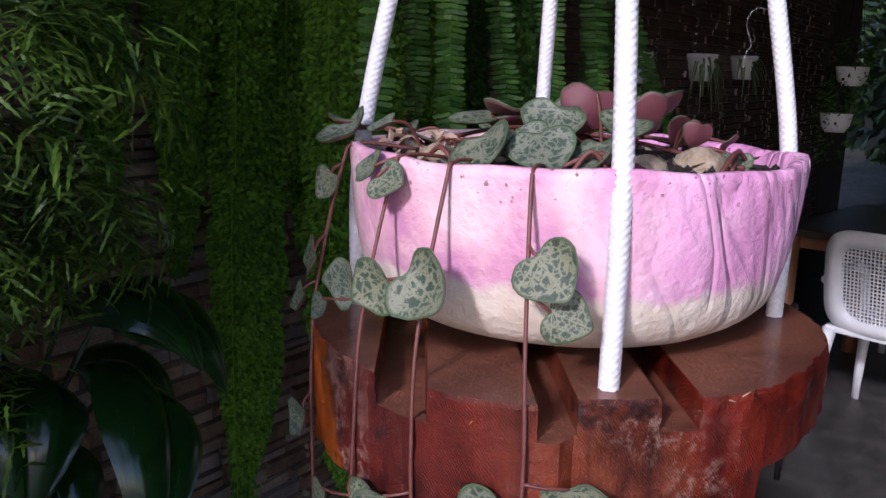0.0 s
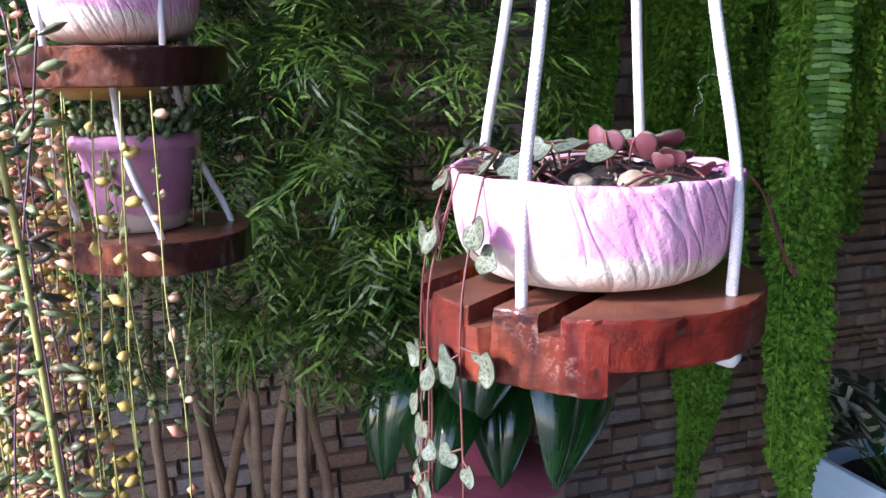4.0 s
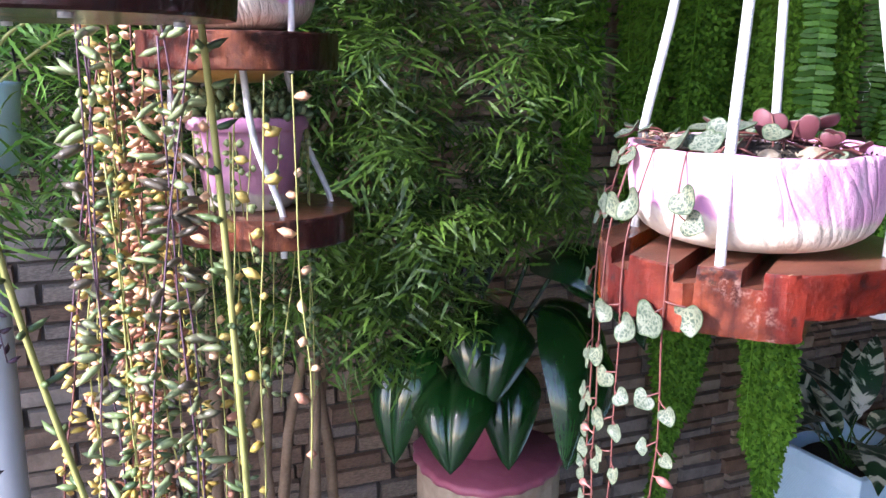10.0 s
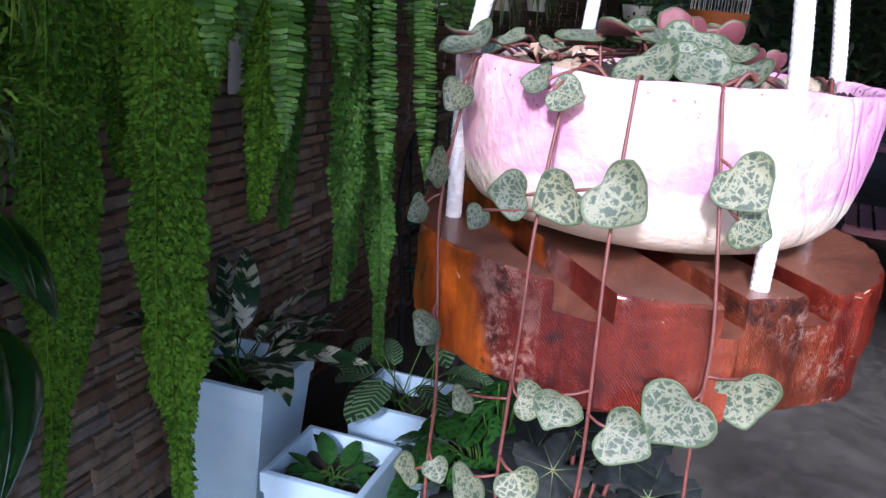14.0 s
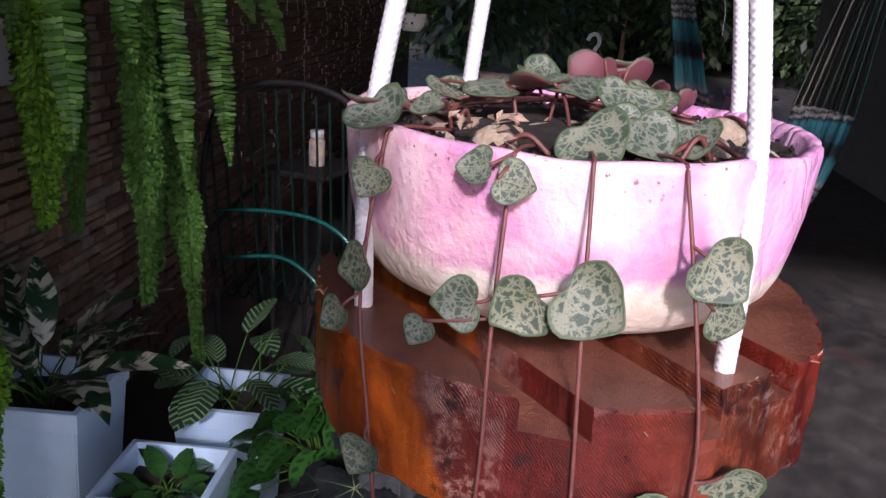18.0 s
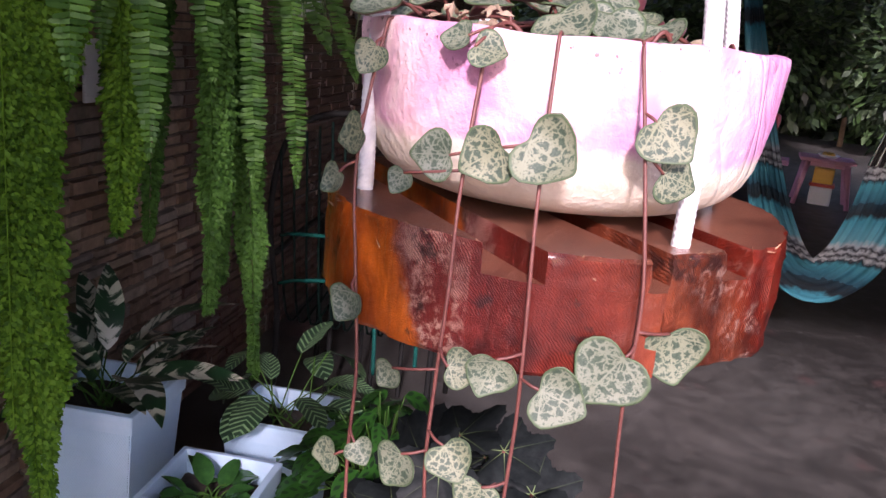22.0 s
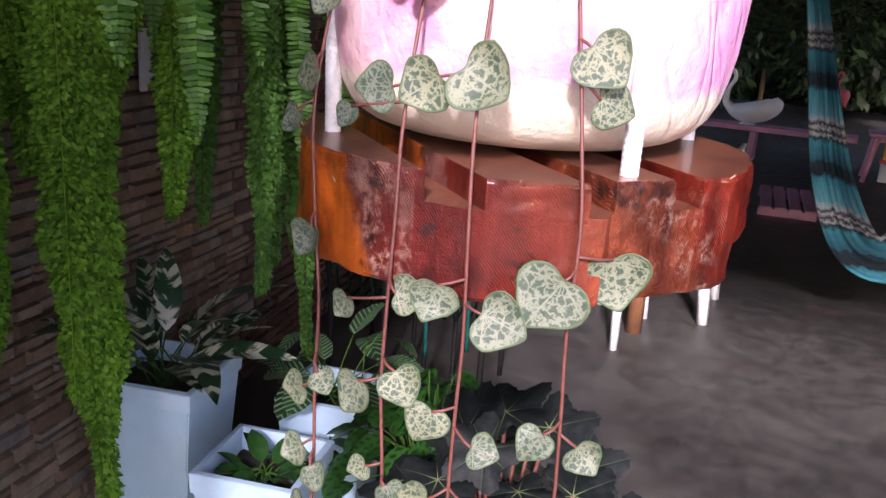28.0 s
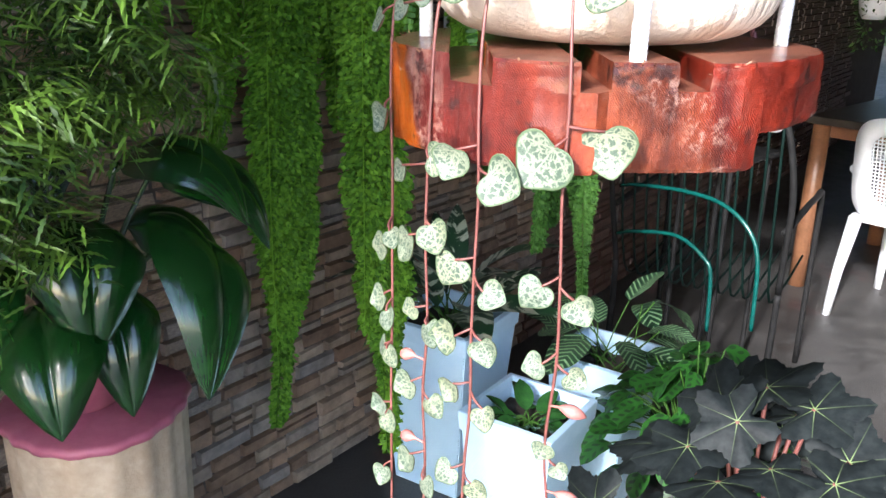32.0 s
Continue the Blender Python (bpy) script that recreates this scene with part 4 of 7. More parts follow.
def hearts_plant():
    t = thing("string_of_hearts", PL, "trailing string-of-hearts plant with silver-mottled leaves", "plant")
    r = random.Random(21)
    H = 0.048
    edge = slab_outline(3)

    def reach(z, q):
        """How far out a strand hangs at height z and angle q: over the bowl's rim, then down the slab's side."""
        low = edge[int(q / (2 * math.pi) * len(edge)) % len(edge)].length + 0.0014
        return 0.0668 if z > 0.040 else low if z < 0.002 else 0.0668 + (low - 0.0668) * (0.040 - z) / 0.038

    # strands: angle at the rim, angle further down, drop, and leaves as (angle, height, size in mm, turn of the tip)
    strands = [
        (144, 155, 0.34, [(145, .0395, 11, -25), (147, .019, 12, -60), (144, .006, 10, -35), (154, -.025, 12, -20), (150, -.073, 11, -70), (160, -.066, 9, 40), (151, -.093, 11, -50), (159, -.097, 10, 40), (151, -.114, 11, -40), (159, -.112, 10, 45), (150, -.138, 10, -50), (158, -.140, 10, 50), (153, -.167, 10, 0), (150, -.192, 9, -40), (159, -.194, 9, 45)]),
        (175, 176, 0.36, [(169, .047, 10, -75), (176, .0445, 11, 75), (170, .019, 13, -85), (164, .011, 8, -20), (166, -.040, 9, -30), (181, -.032, 11, 90), (170, -.064, 14, -20), (181, -.057, 13, 35), (172, -.086, 8, -60), (180, -.091, 11, 40), (171, -.115, 11, -50), (181, -.118, 10, 45), (172, -.145, 11, -20), (180, -.15, 9, 50), (173, -.18, 9, -30), (178, -.21, 9, 30)]),
        (190, 191, 0.33, [(180, .0205, 15, -55), (191, .0225, 18, 60), (186, -.031, 13, -20), (198, -.035, 16, 70), (186, -.066, 13, -25), (197, -.071, 10, 70), (185, -.089, 12, -80), (196, -.090, 11, 30), (187, -.108, 10, -20), (197, -.113, 10, 30), (186, -.14, 10, -40), (195, -.142, 10, 45), (190, -.17, 9, 0), (194, -.2, 9, 40)]),
        (208, 211, 0.15, [(213, .029, 16, 45), (216, .019, 13, 70), (206, -.028, 20, -35), (219, -.024, 18, 15), (206, -.068, 12, -40), (216, -.072, 11, 40), (207, -.092, 9, -60), (216, -.095, 9, 60), (210, -.121, 8, -20), (214, -.128, 7, 40)]),
    ]
    for rim, low, drop, leaves in strands:
        a = radians(rim)
        o = Vector((math.cos(a), math.sin(a), 0))
        pts = [o * 0.045 + Vector((0, 0, H + 0.001)), o * 0.0625 + Vector((0, 0, H + 0.0026)), o * 0.0668 + Vector((0, 0, H - 0.003))]
        z = 0.012
        while z > -drop:
            q = radians(rim + (low - rim) * min(1, (0.03 - z) / 0.06) + r.uniform(-.8, .8))
            rad = reach(z, q) + r.uniform(-.0002, .0005)
            pts.append(Vector((rad * math.cos(q), rad * math.sin(q), z)))
            z -= 0.026 + r.uniform(-.004, .004)
        line = bez(pts, 8)
        v, f = tube(line, [0.00052] * len(line), 6)
        put("stem", mesh_from("stem", v, f, True), M["stem_pink"], t, "thin reddish trailing stem")
        for ang, h, mm, spin in leaves:
            b = radians(ang)
            out = Vector((math.cos(b), math.sin(b), 0))
            size, s = mm * 0.001, radians(spin)
            right = Vector((-math.sin(b), math.cos(b), 0))
            mid = out * (reach(h, b) + 0.0018 + 0.0012 * r.random() - (0.003 if ang == 216 and h > 0 else 0)) + Vector((0, 0, h))
            root = mid - (right * math.sin(s) - Vector((0, 0, 1)) * math.cos(s)) * 0.3 * size
            turned = b + 0.55 * max(0.0, radians(186) - b)
            face = Vector((math.cos(turned), math.sin(turned), 0)) + right * r.uniform(-.3, .3) + Vector((0, 0, 0.8 if h > 0.043 else r.uniform(-0.1, 0.35)))
            leaf_at(t, root, face, size, -spin, 0, r.randrange(5))
            near = min(line, key=lambda q: abs(q.z - root.z - 0.003) + 0.3 * (q - root).length)
            v, f = tube(bez([near, (near + root) / 2 + out * 0.001, root + out * 0.0003], 4), 0.00045, 5)
            put("leaf_stalk", mesh_from("leaf_stalk", v, f, True), M["stem_pink"], t)
        for z in ((-0.104, -0.137) if rim in (175, 208) else ()):
            p = min(line, key=lambda q: abs(q.z - z))
            w = Vector((-o.y, o.x, 0)) * (-1 if rim == 175 else 1)
            line2 = bez([p, p + w * 0.004 + o * 0.002 + Vector((0, 0, 0.001)), p + w * 0.008 + o * 0.002, p + w * 0.0115 + Vector((0, 0, -0.002))], 4)
            v, f = tube(line2, [0.0004 + 0.0019 * max(0.0, math.sin(math.pi * min(1.0, max(0.0, i / (len(line2) - 1) - 0.25) / 0.75))) for i in range(len(line2))], 7)
            put("bud", mesh_from("bud", v, f, True), M["bud"], t, "pink flower bud" if rim == 175 else "withered brownish flower")
    # leaves heaped on the soil: place of the middle, size in mm, the way and the height to which the face looks, turn of the tip
    polar = lambda deg, q: (q * math.cos(radians(deg)), q * math.sin(radians(deg)))
    heap = [
        (*polar(191, .053), .0525, 18, 168, 45, 50), (*polar(199, .044), .0535, 16, 215, 52, 30), (*polar(207, .047), .0530, 17, 216, 45, 20),
        (*polar(206, .034), .0585, 17, 212, 45, -20), (*polar(222, .046), .0520, 15, 160, 50, 25), (-.012, 0, .0610, 18, 200, 72, 10),
        (-.018, .022, .0590, 17, 190, 78, -60), (-.015, .010, .0600, 19, 20, 80, 40), (.003, -.004, .0610, 18, 45, 12, 15),
        (.018, -.012, .0595, 17, 40, 30, -25), (.020, -.030, .0550, 10, 60, 20, 10), (.030, -.009, .0605, 19, 60, 66, 120),
        (.029, -.020, .0560, 12, 60, 30, 20), (.012, -.046, .0490, 9, 235, 50, 0), (.041, -.029, .0520, 8, 90, 40, 100),
        (*polar(141, .066), .0530, 16, 165, 55, 60), (*polar(133, .066), .0550, 13, 320, 72, 180), (*polar(147, .056), .0560, 10, 160, 60, -40),
        (.020, .044, .0520, 15, 240, 58, 0), (.015, .014, .0580, 19, 235, 66, 30), (-.022, .047, .0510, 13, 150, 62, -30),
        (.036, .020, .0540, 14, 60, 55, 90), (.044, .002, .0530, 12, 60, 60, 130), (-.004, -.020, .0575, 15, 225, 60, -30),
        (-.030, .030, .0520, 12, 330, 70, 160), (.006, .030, .0550, 14, 50, 70, 120),
    ]
    for x, y, z, mm, way, high, spin in heap:
        o = Vector((math.cos(radians(way)) * math.cos(radians(high)), math.sin(radians(way)) * math.cos(radians(high)), math.sin(radians(high))))
        across = Vector((0, 0, 1)).cross(o).normalized()
        tip = across * math.sin(radians(spin)) - o.cross(across) * math.cos(radians(spin))
        root = Vector((x, y, z)) - tip * 0.0003 * mm
        leaf_at(t, root, o, mm * 0.001, -spin, 0, r.randrange(5))
        foot = Vector((x * 0.7 + r.uniform(-.008, .008), y * 0.7 + r.uniform(-.008, .008), H - 0.002))
        v, f = tube(bez([foot, (foot + root) / 2 + Vector((0, 0, 0.004)), root], 5), 0.00055, 5)
        put("leaf_stalk", mesh_from("leaf_stalk", v, f, True), M["stem_pink"], t)
    for x, y, s in ((0.003, -0.040, 0.0075), (-0.018, -0.036, 0.006), (-0.040, 0.015, 0.006), (-0.032, 0.034, 0.005)):
        v, f = lathe([(0.0005, -0.6 * s), (0.7 * s, -0.4 * s), (s, 0), (0.8 * s, 0.5 * s), (0.3 * s, 0.8 * s), (0.0005, 0.85 * s)], 14, lambda q, rr, z: (rr * (1 + 0.12 * math.sin(3 * q + x * 900)), z))
        put("tuber", mesh_from("tuber", v, f, True), M["tuber"], t, "pale knobbly tuber", Matrix.Translation((x, y, H - 0.001)))
    for k in range(12):
        a, b = r.uniform(0, 6.28), r.uniform(0, 6.28)
        p0, p1 = Vector((0.05 * math.cos(a), 0.05 * math.sin(a), H)), Vector((0.05 * math.cos(b), 0.05 * math.sin(b), H))
        v, f = tube(bez([p0, (p0 + p1) / 2 + Vector((0, 0, r.uniform(0.002, 0.007))), p1], 8), 0.0007, 5)
        put("stem", mesh_from("stem", v, f, True), M["stem_pink"], t)
    dry = Stuff()
    for k in range(16):
        c = Vector((-0.046 + r.uniform(-.007, .007), 0.016 + r.uniform(-.011, .011), H + 0.003 + r.uniform(0, .005)))
        d = Vector((r.uniform(-1, 1), r.uniform(-1, 1), r.uniform(-.2, .9))).normalized() * r.uniform(0.0016, 0.0032)
        w = d.cross(Vector((r.uniform(-1, 1), r.uniform(-1, 1), 1))).normalized() * r.uniform(0.0007, 0.0014)
        up2 = d.cross(w).normalized() * 0.0012
        dry.add([c - d, c - d * 0.2 + w, c + d + up2, c + d * 0.2 - w, c + up2 * 0.8], [(0, 1, 4), (1, 2, 4), (2, 3, 4), (3, 0, 4)])
    tagged(put("dried_flower", dry.mesh("dried_flower"), M["dry_petal"], t, "withered tan flower heads on the soil"), kind="stuff")
    # the flower sprig that leans out over the far rim
    line = bez([(0.050, -0.004, H), (0.066, -0.006, H + 0.001), (0.078, -0.010, H - 0.010), (0.088, -0.012, H - 0.034), (0.096, -0.012, H - 0.05)], 8)
    v, f = tube(line, 0.0006, 5)
    sprig = put("sprig", mesh_from("sprig", v, f, True), M["stem_pink"], t, "thin pink flowering sprig")
    for i, p in enumerate(line[-15:]):
        if i % 2 == 0:
            v, f = lathe([(0.0003, -0.002), (0.0014, 0), (0.0008, 0.002), (0.0003, 0.003)], 6)
            put("bud", mesh_from("bud", v, f, True), M["heart_red"], sprig, "", Matrix.Translation(p + Vector((r.uniform(-.002, .002), r.uniform(-.002, .002), 0))))
    return t


# ---- white square pots and their plants ----
def square_pot(x, y, turn, w, h, taper, label):
    t = thing("planter_pot", pose(x, y, 0, 0, 0, turn), label, "plant pot", "white square pots by the wall")
    st = Stuff()
    o, b = w / 2, w / 2 * taper
    levels = [(b, 0.0), (o * 0.985, h - 0.045), (o, h - 0.045), (o, h), (o - 0.008, h), (o - 0.012, h - 0.05), (b - 0.01, 0.03)]
    n = 4
    verts = [(sx * s, sy * s, z) for s, z in levels for sx, sy in ((-1, -1), (1, -1), (1, 1), (-1, 1))]
    faces = [(j * n + i, j * n + (i + 1) % n, (j + 1) * n + (i + 1) % n, (j + 1) * n + i) for j in range(len(levels) - 1) for i in range(n)]
    faces.append((3, 2, 1, 0))
    bm = bmesh.new()
    bv = [bm.verts.new(p) for p in verts]
    for f in faces:
        bm.faces.new([bv[i] for i in f])
    bmesh.ops.bevel(bm, geom=bm.edges[:], offset=0.003, segments=2, affect="EDGES")
    part("body", bm, M["white_plastic"], t)
    bm = bmesh.new()
    ring = [[bm.verts.new((sx * q, sy * q, z)) for sx, sy in ((-1, -1), (1, -1), (1, 1), (-1, 1))] for q, z in ((o + 0.003, h - 0.045), (o + 0.005, h + 0.001), (o - 0.010, h + 0.003), (o - 0.011, h - 0.02))]
    for lo, hi in zip(ring, ring[1:]):
        for i in range(4):
            bm.faces.new((lo[i], lo[(i + 1) % 4], hi[(i + 1) % 4], hi[i]))
    bmesh.ops.bevel(bm, geom=bm.edges[:], offset=0.0015, segments=2, affect="EDGES")
    part("rim", bm, M["pot_rim"], t)
    s = o - 0.016
    v = [(-s + 2 * s * i / 12, -s + 2 * s * j / 12, h - 0.05 + 0.008 * noise.noise(Vector((i, j, x * 7)) * 0.7)) for j in range(13) for i in range(13)]
    f = [(j * 13 + i, j * 13 + i + 1, j * 13 + i + 14, j * 13 + i + 13) for j in range(12) for i in range(12)]
    put("soil", mesh_from("soil", v, f), M["soil"], t)
    return t


POTS = [(1.151, 1.370, 16.3, 0.273, 0.496, 0.74), (1.409, 1.034, 14.2, 0.225, 0.431, 0.76), (1.035, 0.9565, 15.0, 0.225, 0.431, 0.76)]
def calathea_leaf(name, length, width, droop, fold=0.25):
    """A broad lance-shaped leaf along local x, rising then drooping, face up."""
    n, verts, faces = 9, [], []
    for i in range(n + 1):
        s = i / n
        w = width * 0.5 * (math.sin(math.pi * min(1, s ** 0.8)) ** 0.75 if 0 < s < 1 else 0.02)
        x, z = length * s * (1 - 0.25 * droop * s), -droop * length * s * s * 0.75
        for k in (-1, -0.5, 0, 0.5, 1):
            verts.append((x, k * w, z + abs(k) * w * fold + 0.03 * w * math.sin(9 * s) * k))
    for i in range(n):
        for k in range(4):
            faces.append((i * 5 + k, i * 5 + k + 1, i * 5 + k + 6, i * 5 + k + 5))
    return mesh_from(name, verts, faces, True)


def oval_leaf(name, length, width, droop, fold=0.12):
    """A rounded oval leaf along local x with a short point, gently cupped."""
    n, verts, faces = 10, [], []
    for i in range(n + 1):
        s = i / n
        w = width * 0.5 * max(0.02, math.sqrt(max(0.0, 1 - (2 * s - 1) ** 2)) * (1 - 0.12 * s))
        for k in (-1, -0.55, 0, 0.55, 1):
            verts.append((length * s * (1 - 0.2 * droop * s), k * w, -droop * length * s * s * 0.6 + abs(k) * w * fold + 0.05 * w * math.sin(14 * s) * k * k))
    for i in range(n):
        for k in range(4):
            faces.append((i * 5 + k, i * 5 + k + 1, i * 5 + k + 6, i * 5 + k + 5))
    return mesh_from(name, verts, faces, True)


def spotted_mat():
    """Green leaf with a row of dark blotches on each side of the midrib."""
    m, nt, b = base_mat("blotched_green_leaf", 0.4)
    sep = nt.nodes.new("ShaderNodeSeparateXYZ")
    co = coords(nt)
    nt.links.new(co, sep.inputs[0])
    ab = math_node(nt, "ABSOLUTE", sep.outputs[1])
    run = math_node(nt, "SUBTRACT", sep.outputs[0], math_node(nt, "MULTIPLY", ab, 0.7))
    band = ramp(nt, ab, [(0.05, (0, 0, 0)), (0.09, (1, 1, 1)), (0.17, (1, 1, 1)), (0.22, (0, 0, 0))])
    wave = math_node(nt, "MULTIPLY", math_node(nt, "ADD", math_node(nt, "SINE", math_node(nt, "MULTIPLY", run, 30.0)), noise_tex(nt, 6, 2, 0.5, co)), band)
    nt.links.new(ramp(nt, wave, [(0.35, (0.018, 0.085, 0.012)), (0.6, (0.006, 0.022, 0.008))]), b.inputs["Base Color"])
    return m


M["spotted"] = spotted_mat()


def striped_mat(name, dark, light, per_m, amount, soft=0.12, ragged=1.0):
    """A leaf with pale streaks slanting off the midrib, uneven from leaf to leaf."""
    m, nt, b = base_mat(name, 0.35)
    sep = nt.nodes.new("ShaderNodeSeparateXYZ")
    nt.links.new(coords(nt), sep.inputs[0])
    info = nt.nodes.new("ShaderNodeObjectInfo").outputs["Random"]
    ab = math_node(nt, "ABSOLUTE", sep.outputs[1])
    run = math_node(nt, "SUBTRACT", sep.outputs[0], math_node(nt, "MULTIPLY", ab, 0.9))
    s = math_node(nt, "MULTIPLY", math_node(nt, "SINE", math_node(nt, "MULTIPLY", run, per_m * 6.283)), 0.5 * (1 - ragged) + 0.06)
    wrap = nt.nodes.new("ShaderNodeCombineXYZ")
    nt.links.new(math_node(nt, "MULTIPLY", run, per_m * 1.6), wrap.inputs[0])
    nt.links.new(math_node(nt, "MULTIPLY", sep.outputs[1], 4.0), wrap.inputs[1])
    nt.links.new(math_node(nt, "MULTIPLY", info, 37.0), wrap.inputs[2])
    s = math_node(nt, "ADD", s, noise_tex(nt, 1.0, 4, 0.6, wrap.outputs[0], 0.3))
    nt.links.new(ramp(nt, s, [(amount, dark), (amount + soft, light)]), b.inputs["Base Color"])
    return m


M["stromanthe"] = striped_mat("cream_streaked_leaf", (0.012, 0.045, 0.018), (0.46, 0.47, 0.36), 6, 0.52, 0.05)
M["zebra"] = striped_mat("zebra_banded_leaf", (0.010, 0.036, 0.017), (0.18, 0.30, 0.15), 9, 0.70, 0.14, 0.15)


def pot_plant(name, x, y, z, count, length, width, material, label, seed, spread=0.06, lift=0.12, droop=(0.35, 0.9), tilt=(20, 70), shape=None):
    t = thing(name, pose(x, y, z), label, "plant")
    r = random.Random(seed)
    shapes = [(shape or calathea_leaf)("leaf", 1.0, width, d) for d in (droop[0], sum(droop) / 2, droop[1])]
    for i in range(count):
        a = 2.399 * i + r.uniform(-.3, .3)
        el = radians(r.uniform(*tilt))
        d = Vector((math.cos(a) * math.cos(el), math.sin(a) * math.cos(el), math.sin(el)))
        base = Vector((r.uniform(-1, 1), r.uniform(-1, 1), 0)) * spread * 0.4
        top = base + Vector((math.cos(a) * spread, math.sin(a) * spread, lift * r.uniform(0.6, 1.3)))
        v, f = tube(bez([base, (base + top) / 2 + Vector((0, 0, 0.01)), top], 4), 0.002, 5)
        put("stalk", mesh_from("stalk", v, f, True), M["fern"], t)
        L = length * r.uniform(0.75, 1.15)
        put("leaf", shapes[i % 3], material, t, "", Matrix.Translation(top) @ frame_to(d) @ Matrix.Rotation(r.uniform(-.4, .4), 4, "X") @ Matrix.Diagonal((L, L, L, 1)))
    return t


# ---- hanging ferns ----
def foxtail(st, top, tip, r, width=0.055):
    """A broad hanging plume: a thin rib with crowded side leaves, each a row of frilled leaflets, narrowing to a tail."""
    top, tip = Vector(top), Vector(tip)
    L = (tip - top).length
    n = int(L / 0.0052)
    sway = Vector((r.uniform(-1, 1), r.uniform(-1, 1), 0)) * 0.02
    across = Vector((0.50, -0.87, 0))
    across.rotate(Euler((0, 0, r.uniform(-0.3, 0.3))))
    nrm = Vector((-across.y, across.x, 0))
    rib = []
    for i in range(n):
        s = i / n
        c = top.lerp(tip, s) + sway * math.sin(math.pi * s)
        rib.append(c)
        body = 1.0 if s < 0.70 else 1 - 0.72 * min(1, (s - 0.70) / 0.14)
        if L < 0.9:
            body = 1 - max(0, s - 0.6) / 0.4 * 0.8
        w = width * body * (0.92 + 0.08 * math.sin(s * 41 + top.x * 9)) * (0.6 if i > n - 4 else 1)
        for sd in (-1, 1):
            reach = w * r.uniform(0.86, 1.08)
            fall = r.uniform(0.10, 0.45)
            count = max(3, int(reach / 0.0040))
            for layer in (0, 1, 2):
                back = r.uniform(-.004, .004) + (0.013 * layer)
                for k in range(count):
                    q = (k + r.uniform(0.3, 1.0)) / count
                    p = c + across * (sd * reach * q) + nrm * (back + 0.010 * q * q + r.uniform(-.005, .005)) + Vector((0, 0, -fall * reach * q * q + r.uniform(-.002, .002)))
                    d = (across * (sd * r.uniform(0.1, 1.1)) + nrm * r.uniform(-0.9, 0.3) + Vector((0, 0, r.uniform(-1.1, 0.1)))).normalized() * r.uniform(0.009, 0.0145)
                    k2 = d.cross(Vector((r.uniform(-.6, .6), r.uniform(-.6, .6), 0.6)) - nrm).normalized() * r.uniform(0.0030, 0.0048)
                    st.add([p - d * 0.2, p + d * 0.45 + k2, p + d, p + d * 0.45 - k2], [(0, 1, 2, 3)])
    line = [p - nrm * 0.0065 for p in rib[::8] + [rib[-1]]]
    v, f = tube(line, 0.0011, 5)
    st.add([Vector(p) for p in v], f)


def sword_frond(st, top, tip, r, width=0.04):
    """A flat frond: level blunt-ended side leaves down both sides of a rib, shortening to a pointed tip."""
    top, tip = Vector(top), Vector(tip)
    L = (tip - top).length
    n = int(L / 0.0098)
    across = Vector((0.6, -0.75, 0)).normalized()
    across.rotate(Euler((0, 0, r.uniform(-0.5, 0.5))))
    nrm = (tip - top).normalized().cross(across)
    for i in range(n):
        s = i / n
        c = top.lerp(tip, s) + nrm * 0.02 * math.sin(3 * s)
        w = width * min(1, ((1.02 - s) * 3.6) ** 0.8) * (0.9 + 0.10 * math.sin(s * 9))
        for sd in (-1, 1):
            d = (across * sd + Vector((0, 0, -0.08 + r.uniform(-.12, .12))) + nrm * r.uniform(-.3, .35)).normalized()
            q = c + d * w * r.uniform(0.86, 1.06)
            k = Vector((0, 0, 0.0040)) + nrm * r.uniform(-0.002, 0.003)
            m1, m2 = c.lerp(q, 0.45) + nrm * 0.0015, c.lerp(q, 0.88)
            st.add([c - k * 0.8, m1 - k * 1.12, m2 - k * 0.85, q, m2 + k * 0.75, m1 + k * 0.95, c + k * 0.9], [(0, 1, 5, 6), (1, 2, 3, 4, 5)])
    v, f = tube([top, top.lerp(tip, 0.5) + nrm * 0.02, tip], 0.0012, 4)
    st.add([Vector(p) for p in v], f)


def hanging_basket(x, y, z, label):
    t = thing("hanging_fern", pose(x, y, z), label, "fern")
    v, f = lathe([(0.001, 0), (0.07, 0), (0.10, 0.10), (0.105, 0.13), (0.095, 0.13), (0.09, 0.10), (0.001, 0.09)], 24)
    put("pot", mesh_from("pot", v, f, True), M["black_metal"], t, "dark hanging pot")
    for k in range(3):
        a = 2.1 * k
        v, f = tube([(0.1 * math.cos(a), 0.1 * math.sin(a), 0.12), (0, 0, 0.45), (0, 0, 2.6 - z)], 0.0015, 5)
        put("wire", mesh_from("wire", v, f), M["black_metal"], t)
    return t


